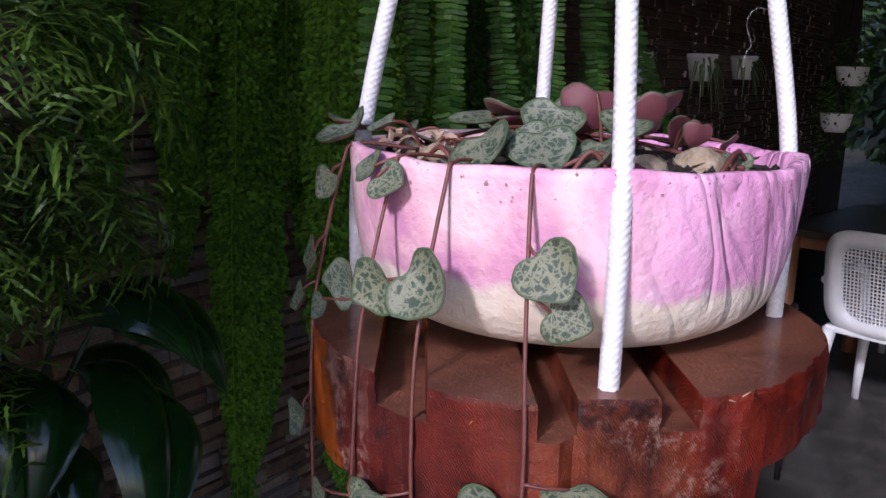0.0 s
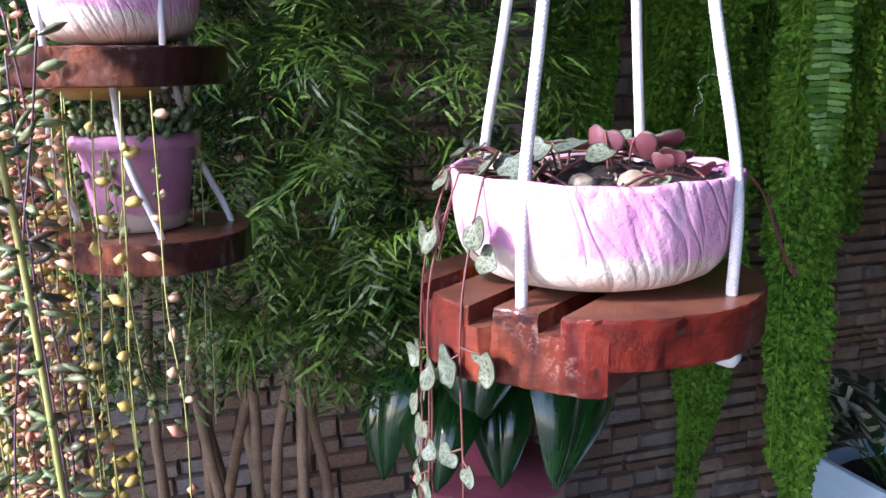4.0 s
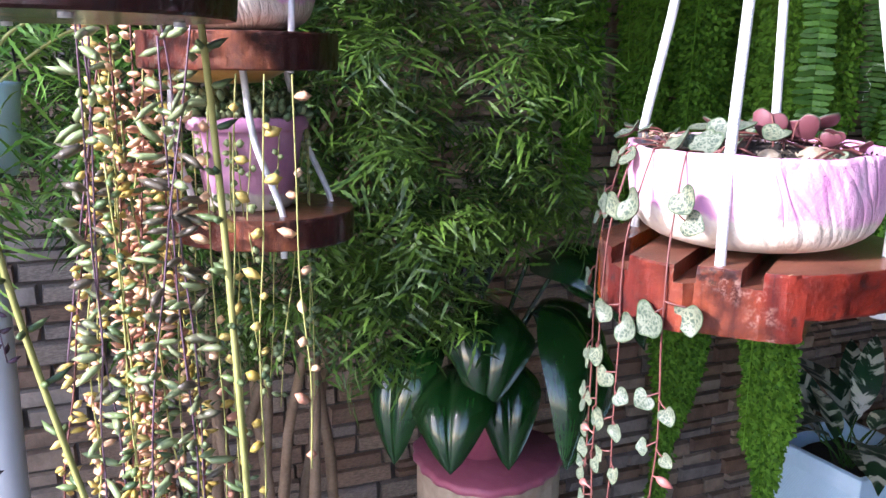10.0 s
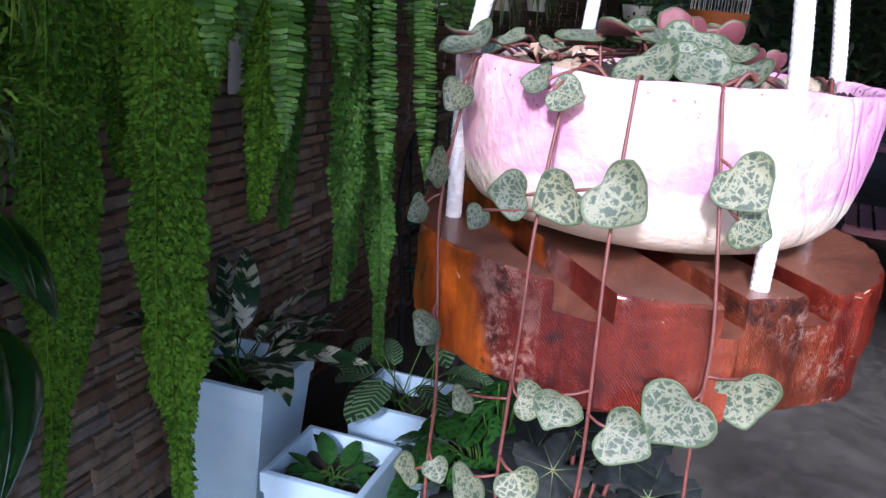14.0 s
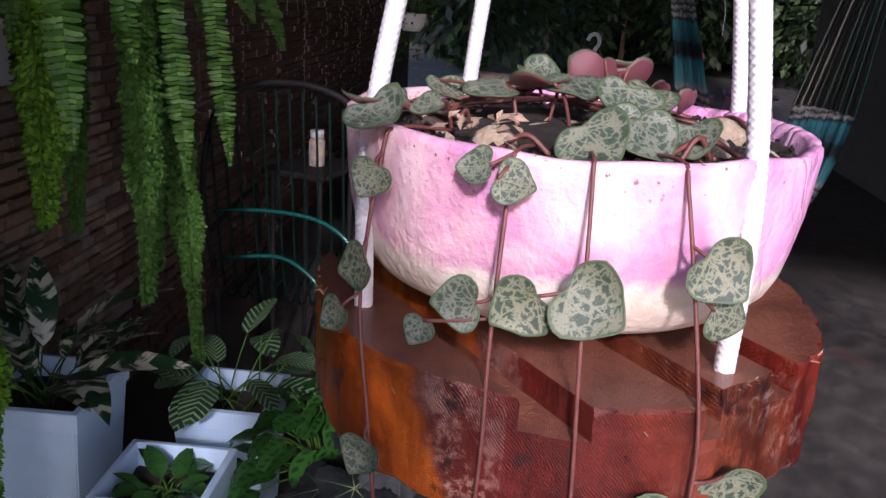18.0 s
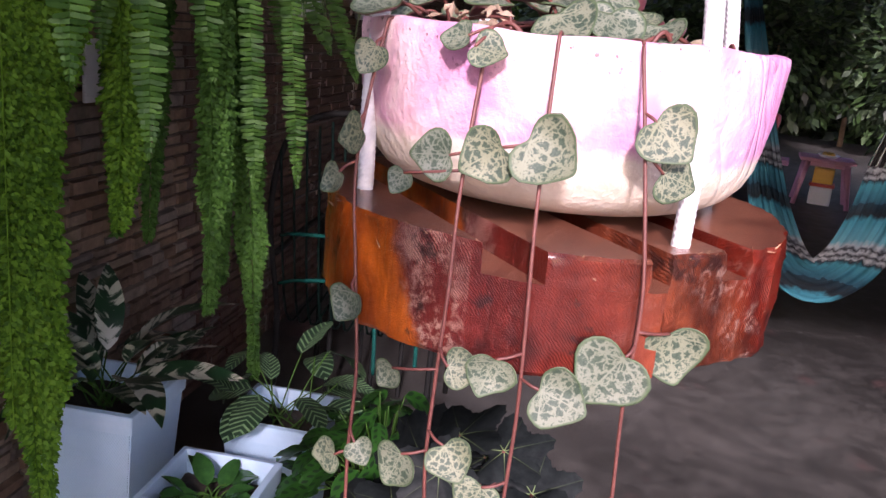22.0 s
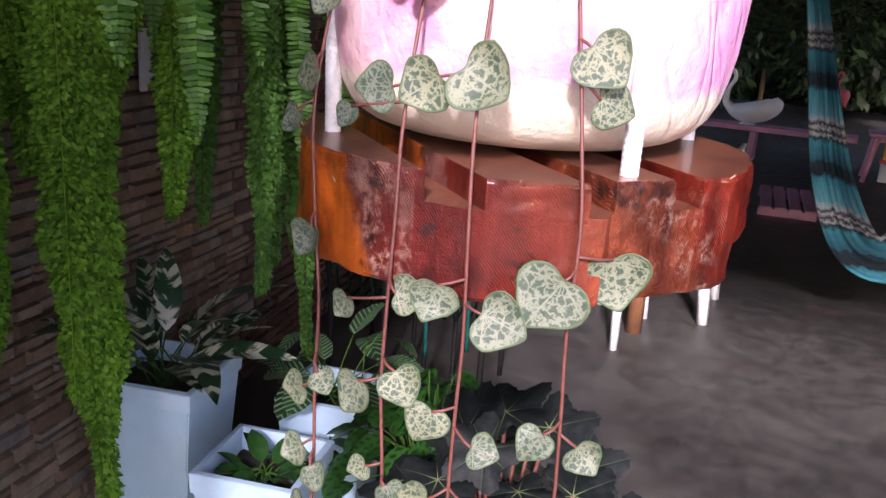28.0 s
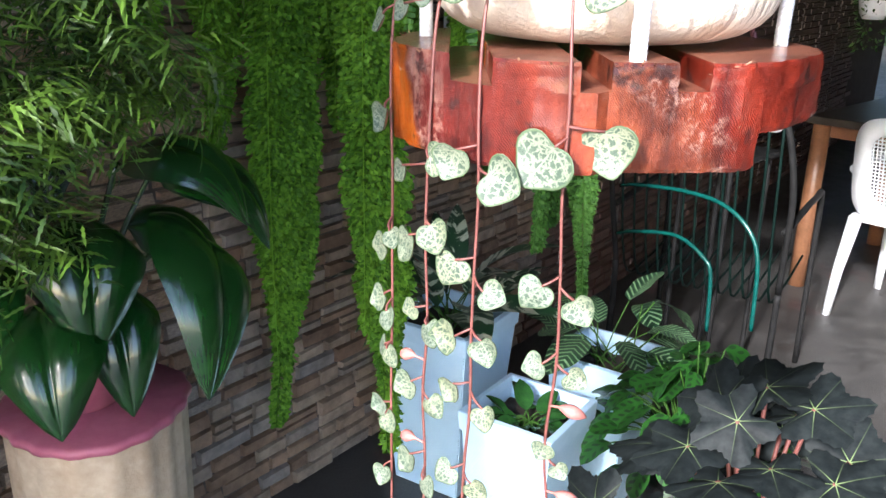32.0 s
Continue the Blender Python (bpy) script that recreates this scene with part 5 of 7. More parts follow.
def foxtail_fern():
    for x, y, z, fronds, lab in (
        (0.62, 1.34, 1.72, [((0.67, 1.345, 1.66), (0.595, 1.33, 0.36)), ((0.63, 1.31, 1.66), (0.60, 1.31, 0.50)), ((0.76, 1.322, 1.66), (0.768, 1.322, 1.03)), ((0.72, 1.28, 1.64), (0.74, 1.28, 1.2)), ((0.6, 1.40, 1.66), (0.52, 1.42, 1.0)), ((0.56, 1.33, 1.66), (0.47, 1.31, 1.25)), ((0.40, 1.38, 1.85), (0.38, 1.38, 1.12)), ((0.50, 1.40, 1.85), (0.52, 1.40, 1.05)), ((0.68, 1.44, 1.85), (0.70, 1.45, 1.05)), ((0.30, 1.36, 1.85), (0.27, 1.36, 1.2)), ((0.60, 1.24, 1.85), (0.58, 1.25, 1.22))], "hanging foxtail fern with long bright green plumes"),
        (0.82, 1.15, 1.72, [((0.722, 1.123, 1.66), (0.785, 1.155, 0.31)), ((0.80, 1.15, 1.66), (0.82, 1.16, 1.18)), ((0.712, 1.143, 1.66), (0.725, 1.155, 0.62)), ((0.93, 1.14, 1.66), (0.965, 1.15, 0.95)), ((0.86, 1.22, 1.85), (0.88, 1.23, 1.10))], "hanging foxtail fern with one very long plume"),
    ):
        t = hanging_basket(x, y, z, lab)
        r = random.Random(int(x * 100))
        for a, b in fronds:
            st = Stuff()
            foxtail(st, Vector(a) - Vector((x, y, z)), Vector(b) - Vector((x, y, z)), r, 0.060 if b[2] < 0.7 else 0.047)
            tagged(put("plume", st.mesh("plume"), M["tassel"], t, "dense feathery green plume"), kind="stuff")


def sword_fern():
    t = hanging_basket(1.25, 1.06, 1.78, "hanging sword fern with long drooping fronds")
    r = random.Random(5)
    o = Vector((1.25, 1.06, 1.78))
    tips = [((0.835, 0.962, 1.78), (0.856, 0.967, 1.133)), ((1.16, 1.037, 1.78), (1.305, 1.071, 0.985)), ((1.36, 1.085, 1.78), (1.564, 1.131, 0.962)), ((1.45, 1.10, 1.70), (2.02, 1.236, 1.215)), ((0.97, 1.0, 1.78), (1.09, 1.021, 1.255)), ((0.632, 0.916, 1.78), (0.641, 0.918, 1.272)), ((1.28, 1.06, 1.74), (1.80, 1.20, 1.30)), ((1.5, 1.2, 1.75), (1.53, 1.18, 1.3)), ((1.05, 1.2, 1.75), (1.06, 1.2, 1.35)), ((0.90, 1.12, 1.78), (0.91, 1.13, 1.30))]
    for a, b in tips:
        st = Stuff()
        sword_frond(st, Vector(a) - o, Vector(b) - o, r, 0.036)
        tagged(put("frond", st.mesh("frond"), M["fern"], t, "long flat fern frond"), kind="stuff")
    # Plumes fit the camera's view: pushed back along its sight lines.
    for a, b in (((1.093, 1.075, 1.717), (1.167, 1.089, 0.736)), ((1.178, 1.099, 1.717), (1.449, 1.155, 0.461)), ((1.220, 1.131, 1.717), (1.284, 1.152, 0.763)), ((1.019, 1.173, 1.717), (1.032, 1.222, 0.916)), ((1.326, 1.194, 1.717), (1.390, 1.226, 0.816)), ((1.157, 1.226, 1.717), (1.178, 1.269, 0.869))):
        st = Stuff()
        foxtail(st, Vector(a) - o, Vector(b) - o, r, 0.034)
        tagged(put("plume", st.mesh("plume"), M["fern_dark"], t, "frilled hanging plume"), kind="stuff")


# ---- aralia shrub ----
def aralia_spray(r):
    """One finely cut leaf: a curving rib with spreading, curling, saw-toothed leaflets."""
    st = Stuff()
    L = r.uniform(0.05, 0.09)
    n = 5
    for i in range(n):
        s = (i + 0.6) / n
        c = Vector((L * s, 0.006 * math.sin(5 * s), 0.25 * L * s - 0.45 * L * s * s))
        for sd in (-1, 1):
            d = Vector((r.uniform(0.2, 0.8), sd * r.uniform(0.6, 1.0), r.uniform(-.5, .4))).normalized()
            ll = r.uniform(0.024, 0.052) * (1.1 - 0.4 * s)
            lat = d.cross(Vector((r.uniform(-.5, .5), r.uniform(-.5, .5), 1))).normalized()
            drop = Vector((0, 0, -r.uniform(0.1, 0.6) * ll))
            left, right = [], []
            for q, w in ((0.22, 0.0008), (0.36, 0.0022), (0.46, 0.0011), (0.60, 0.0020), (0.70, 0.0008), (0.82, 0.0014)):
                p = c + d * ll * q + drop * q * q
                left.append(p + lat * w)
                right.append(p - lat * w)
            tip = c + d * ll + drop
            vs = [c, *left, tip, *right]
            st.add(vs, [(0, 1, 2, 9, 8), (2, 3, 4, 11, 10, 9), (4, 5, 6, 7, 13, 12, 11)])
    return st.v, st.f


def aralia():
    t = thing("aralia_shrub", pose(-0.31, 0.97, 0), "ming aralia shrub with fine feathery leaves and pale stems", "shrub")
    r = random.Random(31)
    sprays = [aralia_spray(r) for _ in range(10)]
    o = Vector((-0.31, 0.97, 0))
    heads = []
    for k in range(11):
        a, b = 2.399 * k, 0.03 + 0.012 * k
        p0 = Vector((b * math.cos(a), 0.6 * b * math.sin(a), 0))
        p1 = p0 * 1.1 + Vector((r.uniform(-.04, .04), r.uniform(-.04, .03), 0.62))
        p2 = Vector((p1.x, p1.y, 0)) * 0.8 + Vector((r.uniform(-.03, .09), r.uniform(-.16, -.02), 1.04))
        p3 = p2 + Vector((r.uniform(-.12, .22), r.uniform(-.2, .0), r.uniform(0.25, 0.55)))
        line = bez([p0, p1, p2, p3], 8)
        v, f = tube(line, [0.013 * (1 - 0.65 * i / len(line)) for i in range(len(line))], 8, lambda i, q: 1 + 0.12 * math.sin(i * 2.1 + q))
        put("trunk", mesh_from("trunk", v, f, True), M["bark"], t, "slim pale brown stem")
        heads += [line[int(len(line) * q)] for q in (0.6, 0.75, 0.9)]
    st = Stuff()
    # Clumps from z 1.9 up are out of view, added to shade the ferns.
    blobs = [(-0.30, 0.75, 1.52, .24), (-0.12, 0.66, 1.36, .23), (-0.06, 0.68, 1.47, .13), (0.02, 0.64, 1.36, .13), (-0.22, 0.72, 1.28, .18), (-0.40, 0.85, 1.38, .2), (-0.23, 0.80, 1.70, .23), (-0.36, 0.86, 1.06, .1), (-0.5, 0.9, 1.6, .22), (-0.35, 0.88, 1.95, .30), (-0.10, 0.98, 2.05, .28), (-0.58, 0.98, 1.9, .25), (0.10, 1.12, 1.98, .22), (0.25, 1.18, 1.72, .15), (0.36, 1.2, 1.97, .2), (0.5, 1.15, 2.12, .2),
             (0.12, 0.74, 1.29, .07), (0.03, 0.73, 1.25, .075), (-0.06, 0.69, 1.24, .08), (-0.10, 0.63, 1.14, .065), (-0.18, 0.65, 1.15, .06)]
    for bx, by, bz, br in blobs:
        for _ in range(int(620 * br * br) + 3):
            d = Vector((r.gauss(0, 1), r.gauss(0, 1), r.gauss(0, 1))).normalized()
            c = Vector((bx, by, bz)) + d * br * (0.55 + 0.45 * r.random()) - o
            if c.z > 2.35:
                continue
            droop = Vector((r.uniform(-.4, .4), r.uniform(-.5, .2), -0.35))
            for _ in range(12):
                out = Vector((r.gauss(0, 1), r.gauss(0, 1), r.gauss(0, 0.8))).normalized() + d * 0.5 + droop
                v, f = sprays[r.randrange(10)]
                k = r.uniform(0.7, 1.15)
                p = c + out.normalized() * r.uniform(0.0, 0.025)
                st.add(v, f, Matrix.Translation(p) @ frame_to(out, (r.uniform(-.4, .4), r.uniform(-.4, .4), 1)) @ Matrix.Diagonal((k, k, k, 1)))
    tagged(put("crown", st.mesh("crown"), M["aralia"], t, "dense feathery green foliage"), kind="stuff")


# ---- broad-leaved plant on a pink-topped stump ----
def lily_leaf(parent, base, tip, width, out):
    """A drooping ovate blade from base to tip, bowed towards `out`, grooved along the midrib."""
    base, tip, out = Vector(base), Vector(tip), Vector(out).normalized()
    L = (tip - base).length
    ctrl = (base + tip) / 2 + out * 0.42 * L + Vector((0, 0, 0.30 * L))
    n, ks = 18, (-1, -0.86, -0.66, -0.44, -0.22, -0.06, 0, 0.06, 0.22, 0.44, 0.66, 0.86, 1)
    verts, across, faces = [], [], []
    for i in range(n + 1):
        s = i / n
        p = base * (1 - s) ** 2 + ctrl * 2 * s * (1 - s) + tip * s * s
        d = ((ctrl - base) * (1 - s) + (tip - ctrl) * s).normalized()
        lat = d.cross(out).normalized()
        nrm = lat.cross(d)
        if nrm.dot(out) < 0:
            nrm = -nrm
        w = width * 0.55 * max(0.015, math.sin(math.pi * s ** 0.70) ** 0.66 if 0 < s < 1 else 0)
        for k in ks:
            a = abs(k)
            lobe = 0.17 * w * math.sin(math.pi * min(1, a * 0.95)) ** 0.8 - 0.38 * w * a * a
            verts.append(p + lat * k * w + nrm * (lobe + 0.02 * w * math.sin(7 * s + 2 * k)))
            across.append(k)
    m = len(ks)
    for i in range(n):
        for k in range(m - 1):
            faces.append((i * m + k, i * m + k + 1, (i + 1) * m + k + 1, (i + 1) * m + k))
    me = mesh_from("leaf", verts, faces, True)
    me.attributes.new("across", "FLOAT", "POINT").data.foreach_set("value", across)
    return put("leaf", me, M["lily"], parent)


STUMP = (0.12, 1.04)


def stump_and_lily():
    x, y = STUMP
    s = thing("stump_stand", pose(x, y, 0), "pale peeled log stump with a pink-painted top", "plant stand")
    wob = lambda a, r, z: (r * (1 + 0.05 * math.sin(3 * a + 1) + 0.02 * math.sin(17 * a)), z)  # noqa: E731
    v, f = lathe([(0.001, 0.0), (0.135, 0.0), (0.13, 0.2), (0.132, 0.45), (0.135, 0.70), (0.132, 0.705)], 64, wob)
    put("log", mesh_from("log", v, f, True), plain("peeled_wood", (0.28, 0.20, 0.13), (0.52, 0.42, 0.31), 9, 0.7, bumps=0.5), s, "peeled pale wood")
    v, f = lathe([(0.132, 0.704), (0.142, 0.706), (0.143, 0.716), (0.136, 0.721), (0.001, 0.722)], 64, wob)
    put("top", mesh_from("top", v, f, True), M["pink_paint"], s, "pink-painted round top")
    p = thing("pink_pot", pose(x - 0.01, y + 0.01, 0.722), "pink pot on the stump", "plant pot")
    v, f = lathe([(0.001, 0), (0.048, 0), (0.060, 0.10), (0.064, 0.102), (0.064, 0.115), (0.058, 0.115), (0.056, 0.09), (0.001, 0.09)], 32)
    put("body", mesh_from("body", v, f, True), M["pink_paint"], p)
    t = thing("amazon_lily", pose(x - 0.01, y + 0.01, 0.81), "dark glossy broad-leaved lily in the pink pot", "plant")
    o = Vector((x - 0.01, y + 0.01, 0.81))
    # base, tip, width, way the blade bows
    leaves = [
        ((0.215, 0.90, 1.02), (0.163, 0.715, 0.845), 0.165, (0.45, -0.85, 0.25)), ((0.085, 0.90, 1.06), (0.055, 0.80, 0.905), 0.135, (-0.1, -0.95, 0.2)),
        ((0.03, 0.90, 0.955), (-0.005, 0.765, 0.825), 0.125, (-0.35, -0.9, 0.2)), ((0.22, 0.98, 1.09), (0.36, 0.90, 0.96), 0.125, (0.6, -0.6, 0.5)),
        ((-0.01, 0.98, 1.00), (-0.08, 0.86, 0.80), 0.125, (-0.6, -0.7, 0.2)), ((0.12, 0.93, 0.95), (0.105, 0.83, 0.79), 0.10, (-0.2, -0.9, 0.2)),
        ((0.21, 1.08, 0.98), (0.36, 1.08, 0.80), 0.130, (0.7, -0.5, 0.3)), ((0.04, 1.10, 1.08), (-0.12, 1.12, 0.88), 0.130, (-0.8, -0.2, 0.4)),
        ((0.12, 1.12, 1.10), (0.12, 1.24, 0.92), 0.120, (0.0, 0.8, 0.4)),
        ((0.17, 0.98, 1.11), (0.30, 0.85, 1.02), 0.120, (0.4, -0.6, 0.6)),
    ]
    for b, e, w, out in leaves:
        b, e = Vector(b) - o, Vector(e) - o
        v, f = tube(bez([(b.x * 0.1, b.y * 0.1, 0.0), (b.x * 0.5, b.y * 0.5, b.z * 0.55), b], 5), 0.004, 6)
        put("stalk", mesh_from("stalk", v, f, True), M["lily"], t)
        lily_leaf(t, b, e, w, out)


# ---- the two-tier hanging planter and its trailing succulents ----
def spindle(L, w, bend=0.2):
    v = [(0, 0, 0)]
    for s, q in ((0.3, 0.85), (0.65, 1.0)):
        for k in range(4):
            a = math.pi / 2 * k
            v.append((L * s, w * q * math.cos(a), w * q * math.sin(a) + bend * L * s * s))
    v.append((L, 0, bend * L))
    f = [(0, 1 + (k + 1) % 4, 1 + k) for k in range(4)] + [(1 + k, 1 + (k + 1) % 4, 5 + (k + 1) % 4, 5 + k) for k in range(4)] + [(5 + k, 5 + (k + 1) % 4, 9) for k in range(4)]
    return v, f


def strand(parent, top, drop, r, leaf_mat, stem_mat, L=(0.009, 0.016), w=0.0022, gap=0.007, stem=0.0007, drift=0.02):
    pts, p = [Vector(top)], Vector(top)
    n = max(3, int(drop / 0.06))
    dx, dy = r.uniform(-drift, drift), r.uniform(-drift, drift)
    for i in range(n):
        p = p + Vector((dx / n + r.uniform(-.005, .005), dy / n + r.uniform(-.005, .005), -drop / n))
        pts.append(p)
    line = bez(pts, 5)
    v, f = tube(line, stem, 5)
    put("stem", mesh_from("stem", v, f, True), stem_mat, parent)
    st = Stuff()
    total = 0.0
    for a, b in zip(line, line[1:]):
        seg = (b - a).length
        total += seg
        while total > gap:
            total -= gap * r.uniform(0.7, 1.3)
            az = r.uniform(0, 6.283)
            d = Vector((math.cos(az), math.sin(az), r.uniform(-0.6, 0.5)))
            ll = r.uniform(*L)
            vv, ff = spindle(ll, w * r.uniform(0.8, 1.3), r.uniform(-.3, .4))
            st.add(vv, ff, Matrix.Translation(a.lerp(b, r.random())) @ frame_to(d))
    if st.f:
        tagged(put("leaves", st.mesh("leaves", True), leaf_mat, parent), kind="stuff")


P2 = Vector((-0.270, 0.257, 1.463))
K2 = Matrix.Scale(0.93, 4)


def two_tier():
    x, y, z = P2
    t = thing("hanging_shelf", pose(x, y, z) @ K2, "two-tier hanging shelf of stained log slices on white ropes", "hanging shelf")
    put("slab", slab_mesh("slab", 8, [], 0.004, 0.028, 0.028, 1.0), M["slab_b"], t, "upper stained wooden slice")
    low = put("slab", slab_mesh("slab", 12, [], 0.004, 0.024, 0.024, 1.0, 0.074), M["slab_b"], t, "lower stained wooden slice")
    low.matrix_basis = Matrix.Translation((0.016, 0.006, -0.139))
    for k in range(4):
        a = radians(45 + 90 * k)
        c, s = math.cos(a), math.sin(a)
        put("rope", rope_mesh("rope", [(0.056 * c, 0.056 * s, -0.03), (0.058 * c, 0.058 * s, 0.05), (0.04 * c, 0.04 * s, 0.2), (0.004 * c, 0.004 * s, 0.5)], 0.0027, True), M["rope"], t, "white rope")
        a = radians(15 + 90 * k)
        c, s = math.cos(a), math.sin(a)
        put("rope", rope_mesh("rope", [(0.057 * c + 0.016, 0.057 * s + 0.006, -0.172), (0.057 * c + 0.016, 0.057 * s + 0.006, -0.137), (0.052 * c - 0.002, 0.052 * s, -0.08), (0.044 * c - 0.008, 0.044 * s, -0.020)], 0.0027, True), M["rope"], t, "white rope between the slices")
    v, f = tube([(0, 0, 0.5), (0, 0, (2.6 - z) / 0.93)], 0.004, 6)
    put("hanger", mesh_from("hanger", v, f), M["rope"], t)
    v, f = lathe([(0.001, -0.012), (0.03, -0.010), (0.045, -0.002), (0.046, 0.001)], 28)
    put("resin_disc", mesh_from("resin_disc", v, f, True), plain("amber_resin", (0.45, 0.22, 0.04), (0.6, 0.4, 0.15), 30, 0.3), t, "amber disc under the upper slice", Matrix.Translation((-0.01, 0, -0.028)))
    b = thing("plant_bowl", pose(x, y, z + 0.001) @ K2, "pink and white painted plaster bowl on the upper slice", "plant pot")
    put("bowl", bowl_mesh("bowl", 0.061, 0.052, 14), M["bowl_b"], b)
    v, f = lathe([(0.0005, 0.046), (0.03, 0.0455), (0.055, 0.044)], 40)
    put("soil", mesh_from("soil", v, f, True), M["soil"], b)
    lp = pose(x + 0.004, y + 0.006, z - 0.1287) @ Matrix.Scale(0.86, 4)
    c = thing("plant_cup", lp, "small lilac and white painted pot on the lower slice", "plant pot")
    v, f = lathe([(0.001, 0), (0.036, 0), (0.038, 0.004), (0.044, 0.04), (0.049, 0.072), (0.051, 0.078), (0.048, 0.08), (0.046, 0.07), (0.001, 0.068)], 48, lambda a, rr, zz: (rr * (1 + 0.006 * math.sin(5 * a)), zz))
    put("body", mesh_from("body", v, f, True), M["cup"], c)
    v, f = lathe([(0.0005, 0.070), (0.02, 0.0705), (0.0455, 0.069)], 32)
    put("soil", mesh_from("soil", v, f, True), M["soil"], c)
    v, f = lathe([(0.0495, 0.068), (0.0525, 0.0685), (0.0535, 0.074), (0.0525, 0.0795), (0.0485, 0.0805)], 48, lambda a, rr, zz: (rr * (1 + 0.006 * math.sin(5 * a)), zz))
    put("rim", mesh_from("rim", v, f, True), M["cup"], c, "rolled lilac rim")
    pl = thing("trailing_succulent", lp, "trailing bead-leaved succulent spilling from the lilac pot", "plant")
    r = random.Random(41)
    st = Stuff()
    for _ in range(240):
        a, q = r.uniform(0, 6.28), 0.05 * math.sqrt(r.random())
        v, f = spindle(r.uniform(.008, .014), r.uniform(.003, .0045), 0.2)
        st.add(v, f, Matrix.Translation((q * math.cos(a), q * math.sin(a), 0.074 + r.uniform(0, .022))) @ frame_to((math.cos(a), math.sin(a), r.uniform(-.2, 1))))
    tagged(put("rosette_mat", st.mesh("rosette_mat", True), M["bead"], pl, "grey-green bead leaves"), kind="stuff")
    for k in range(10):
        a = r.uniform(-2.8, 0.6)
        strand(pl, (0.052 * math.cos(a), 0.052 * math.sin(a), 0.076), r.uniform(0.10, 0.38), r, M["bead"], M["stalk"], (0.006, 0.010), 0.0032, 0.014, 0.0006, 0.03)
    pu = thing("trailing_succulent", pose(x, y, z) @ K2, "curtain of trailing blush-pink and green succulent stems", "plant")
    for k in range(19):
        px, py = r.uniform(-0.118, -0.045), r.uniform(-0.09, 0.06)
        pick = r.random()
        lm = M["succulent_pink"] if pick < 0.60 else M["succulent_pale"] if pick < 0.88 else M["succulent_green"]
        strand(pu, (px, py, r.uniform(-0.10, 0.04)), r.uniform(0.5, 0.85), r, lm, M["stalk"] if r.random() < .6 else M["stem_pink"], (0.009, 0.016), 0.0026, 0.0066, 0.0008, 0.06)
    for k in range(6):
        px, py = r.uniform(-0.110, -0.025), r.uniform(-0.10, -0.06)
        strand(pu, (px, py, r.uniform(-0.01, 0.06)), r.uniform(0.20, 0.75), r, M["banana"], M["purple"], (0.017, 0.027), 0.0030, 0.0125, 0.0008, 0.05)
    for k in range(4):
        strand(pu, (r.uniform(-0.03, 0.05), r.uniform(-0.09, -0.075), -0.03), r.uniform(0.25, 0.5), r, M["succulent_pale"] if k % 2 else M["succulent_pink"], M["stalk"], (0.008, 0.017), 0.0036, 0.028, 0.0007, 0.012)
    return t


def near_shelf():
    x, y, z = -0.340, -0.010, 1.489
    t = thing("hanging_shelf", pose(x, y, z, 0, 0, -20), "dark-stained log-slice shelf hung on white ropes", "hanging shelf")
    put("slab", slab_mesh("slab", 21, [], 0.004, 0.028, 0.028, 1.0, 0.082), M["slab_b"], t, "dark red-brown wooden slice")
    for k in range(4):
        a = radians(45 + 90 * k)
        c, s = math.cos(a), math.sin(a)
        put("rope", rope_mesh("rope", [(0.062 * c, 0.062 * s, -0.03), (0.062 * c, 0.062 * s, 0.02), (0.04 * c, 0.04 * s, 0.2), (0.004 * c, 0.004 * s, 0.48)], 0.0027, True), M["rope"], t)
    v, f = tube([(0, 0, 0.48), (0, 0, 2.6 - z)], 0.004, 6)
    put("hanger", mesh_from("hanger", v, f), M["rope"], t)
    b = thing("plant_bowl", pose(x, y, z + 0.001), "pink and white plaster bowl on the dark slice", "plant pot")
    put("bowl", bowl_mesh("bowl", 0.062, 0.05, 18), M["bowl_b"], b)
    p = thing("string_plant", pose(x, y, z), "yellow-green ropy stems with tiny grey leaves", "plant")
    r = random.Random(3)
    for top, mid, low, rad in (((0.055, 0.03, 0.05), (0.068, 0.056, -0.10), (0.080, 0.066, -0.42), 0.0019), ((-0.02, -0.03, 0.05), (-0.028, 0.012, -0.12), (0.03, 0.03, -0.40), 0.0017), ((-0.06, -0.02, 0.05), (-0.062, -0.02, -0.15), (-0.042, -0.01, -0.42), 0.0019), ((-0.07, 0.03, 0.05), (-0.075, 0.03, -0.2), (-0.03, 0.05, -0.40), 0.0014)):
        line = bez([(top[0] * .6, top[1] * .6, 0.045), top, mid, low], 10)
        v, f = tube(line, rad, 7)
        put("stem", mesh_from("stem", v, f, True), M["stalk"], p, "thick ropy yellow-green stem")
        st = Stuff()
        for q in line:
            for _ in range(2):
                vv, ff = spindle(r.uniform(0.009, 0.015), 0.0022, r.uniform(0.2, 0.7))
                a = r.uniform(0, 6.28)
                st.add(vv, ff, Matrix.Translation(q) @ frame_to((math.cos(a), math.sin(a), -.2)))
        tagged(put("leaves", st.mesh("leaves", True), M["succulent_green"], p), kind="stuff")
    return t


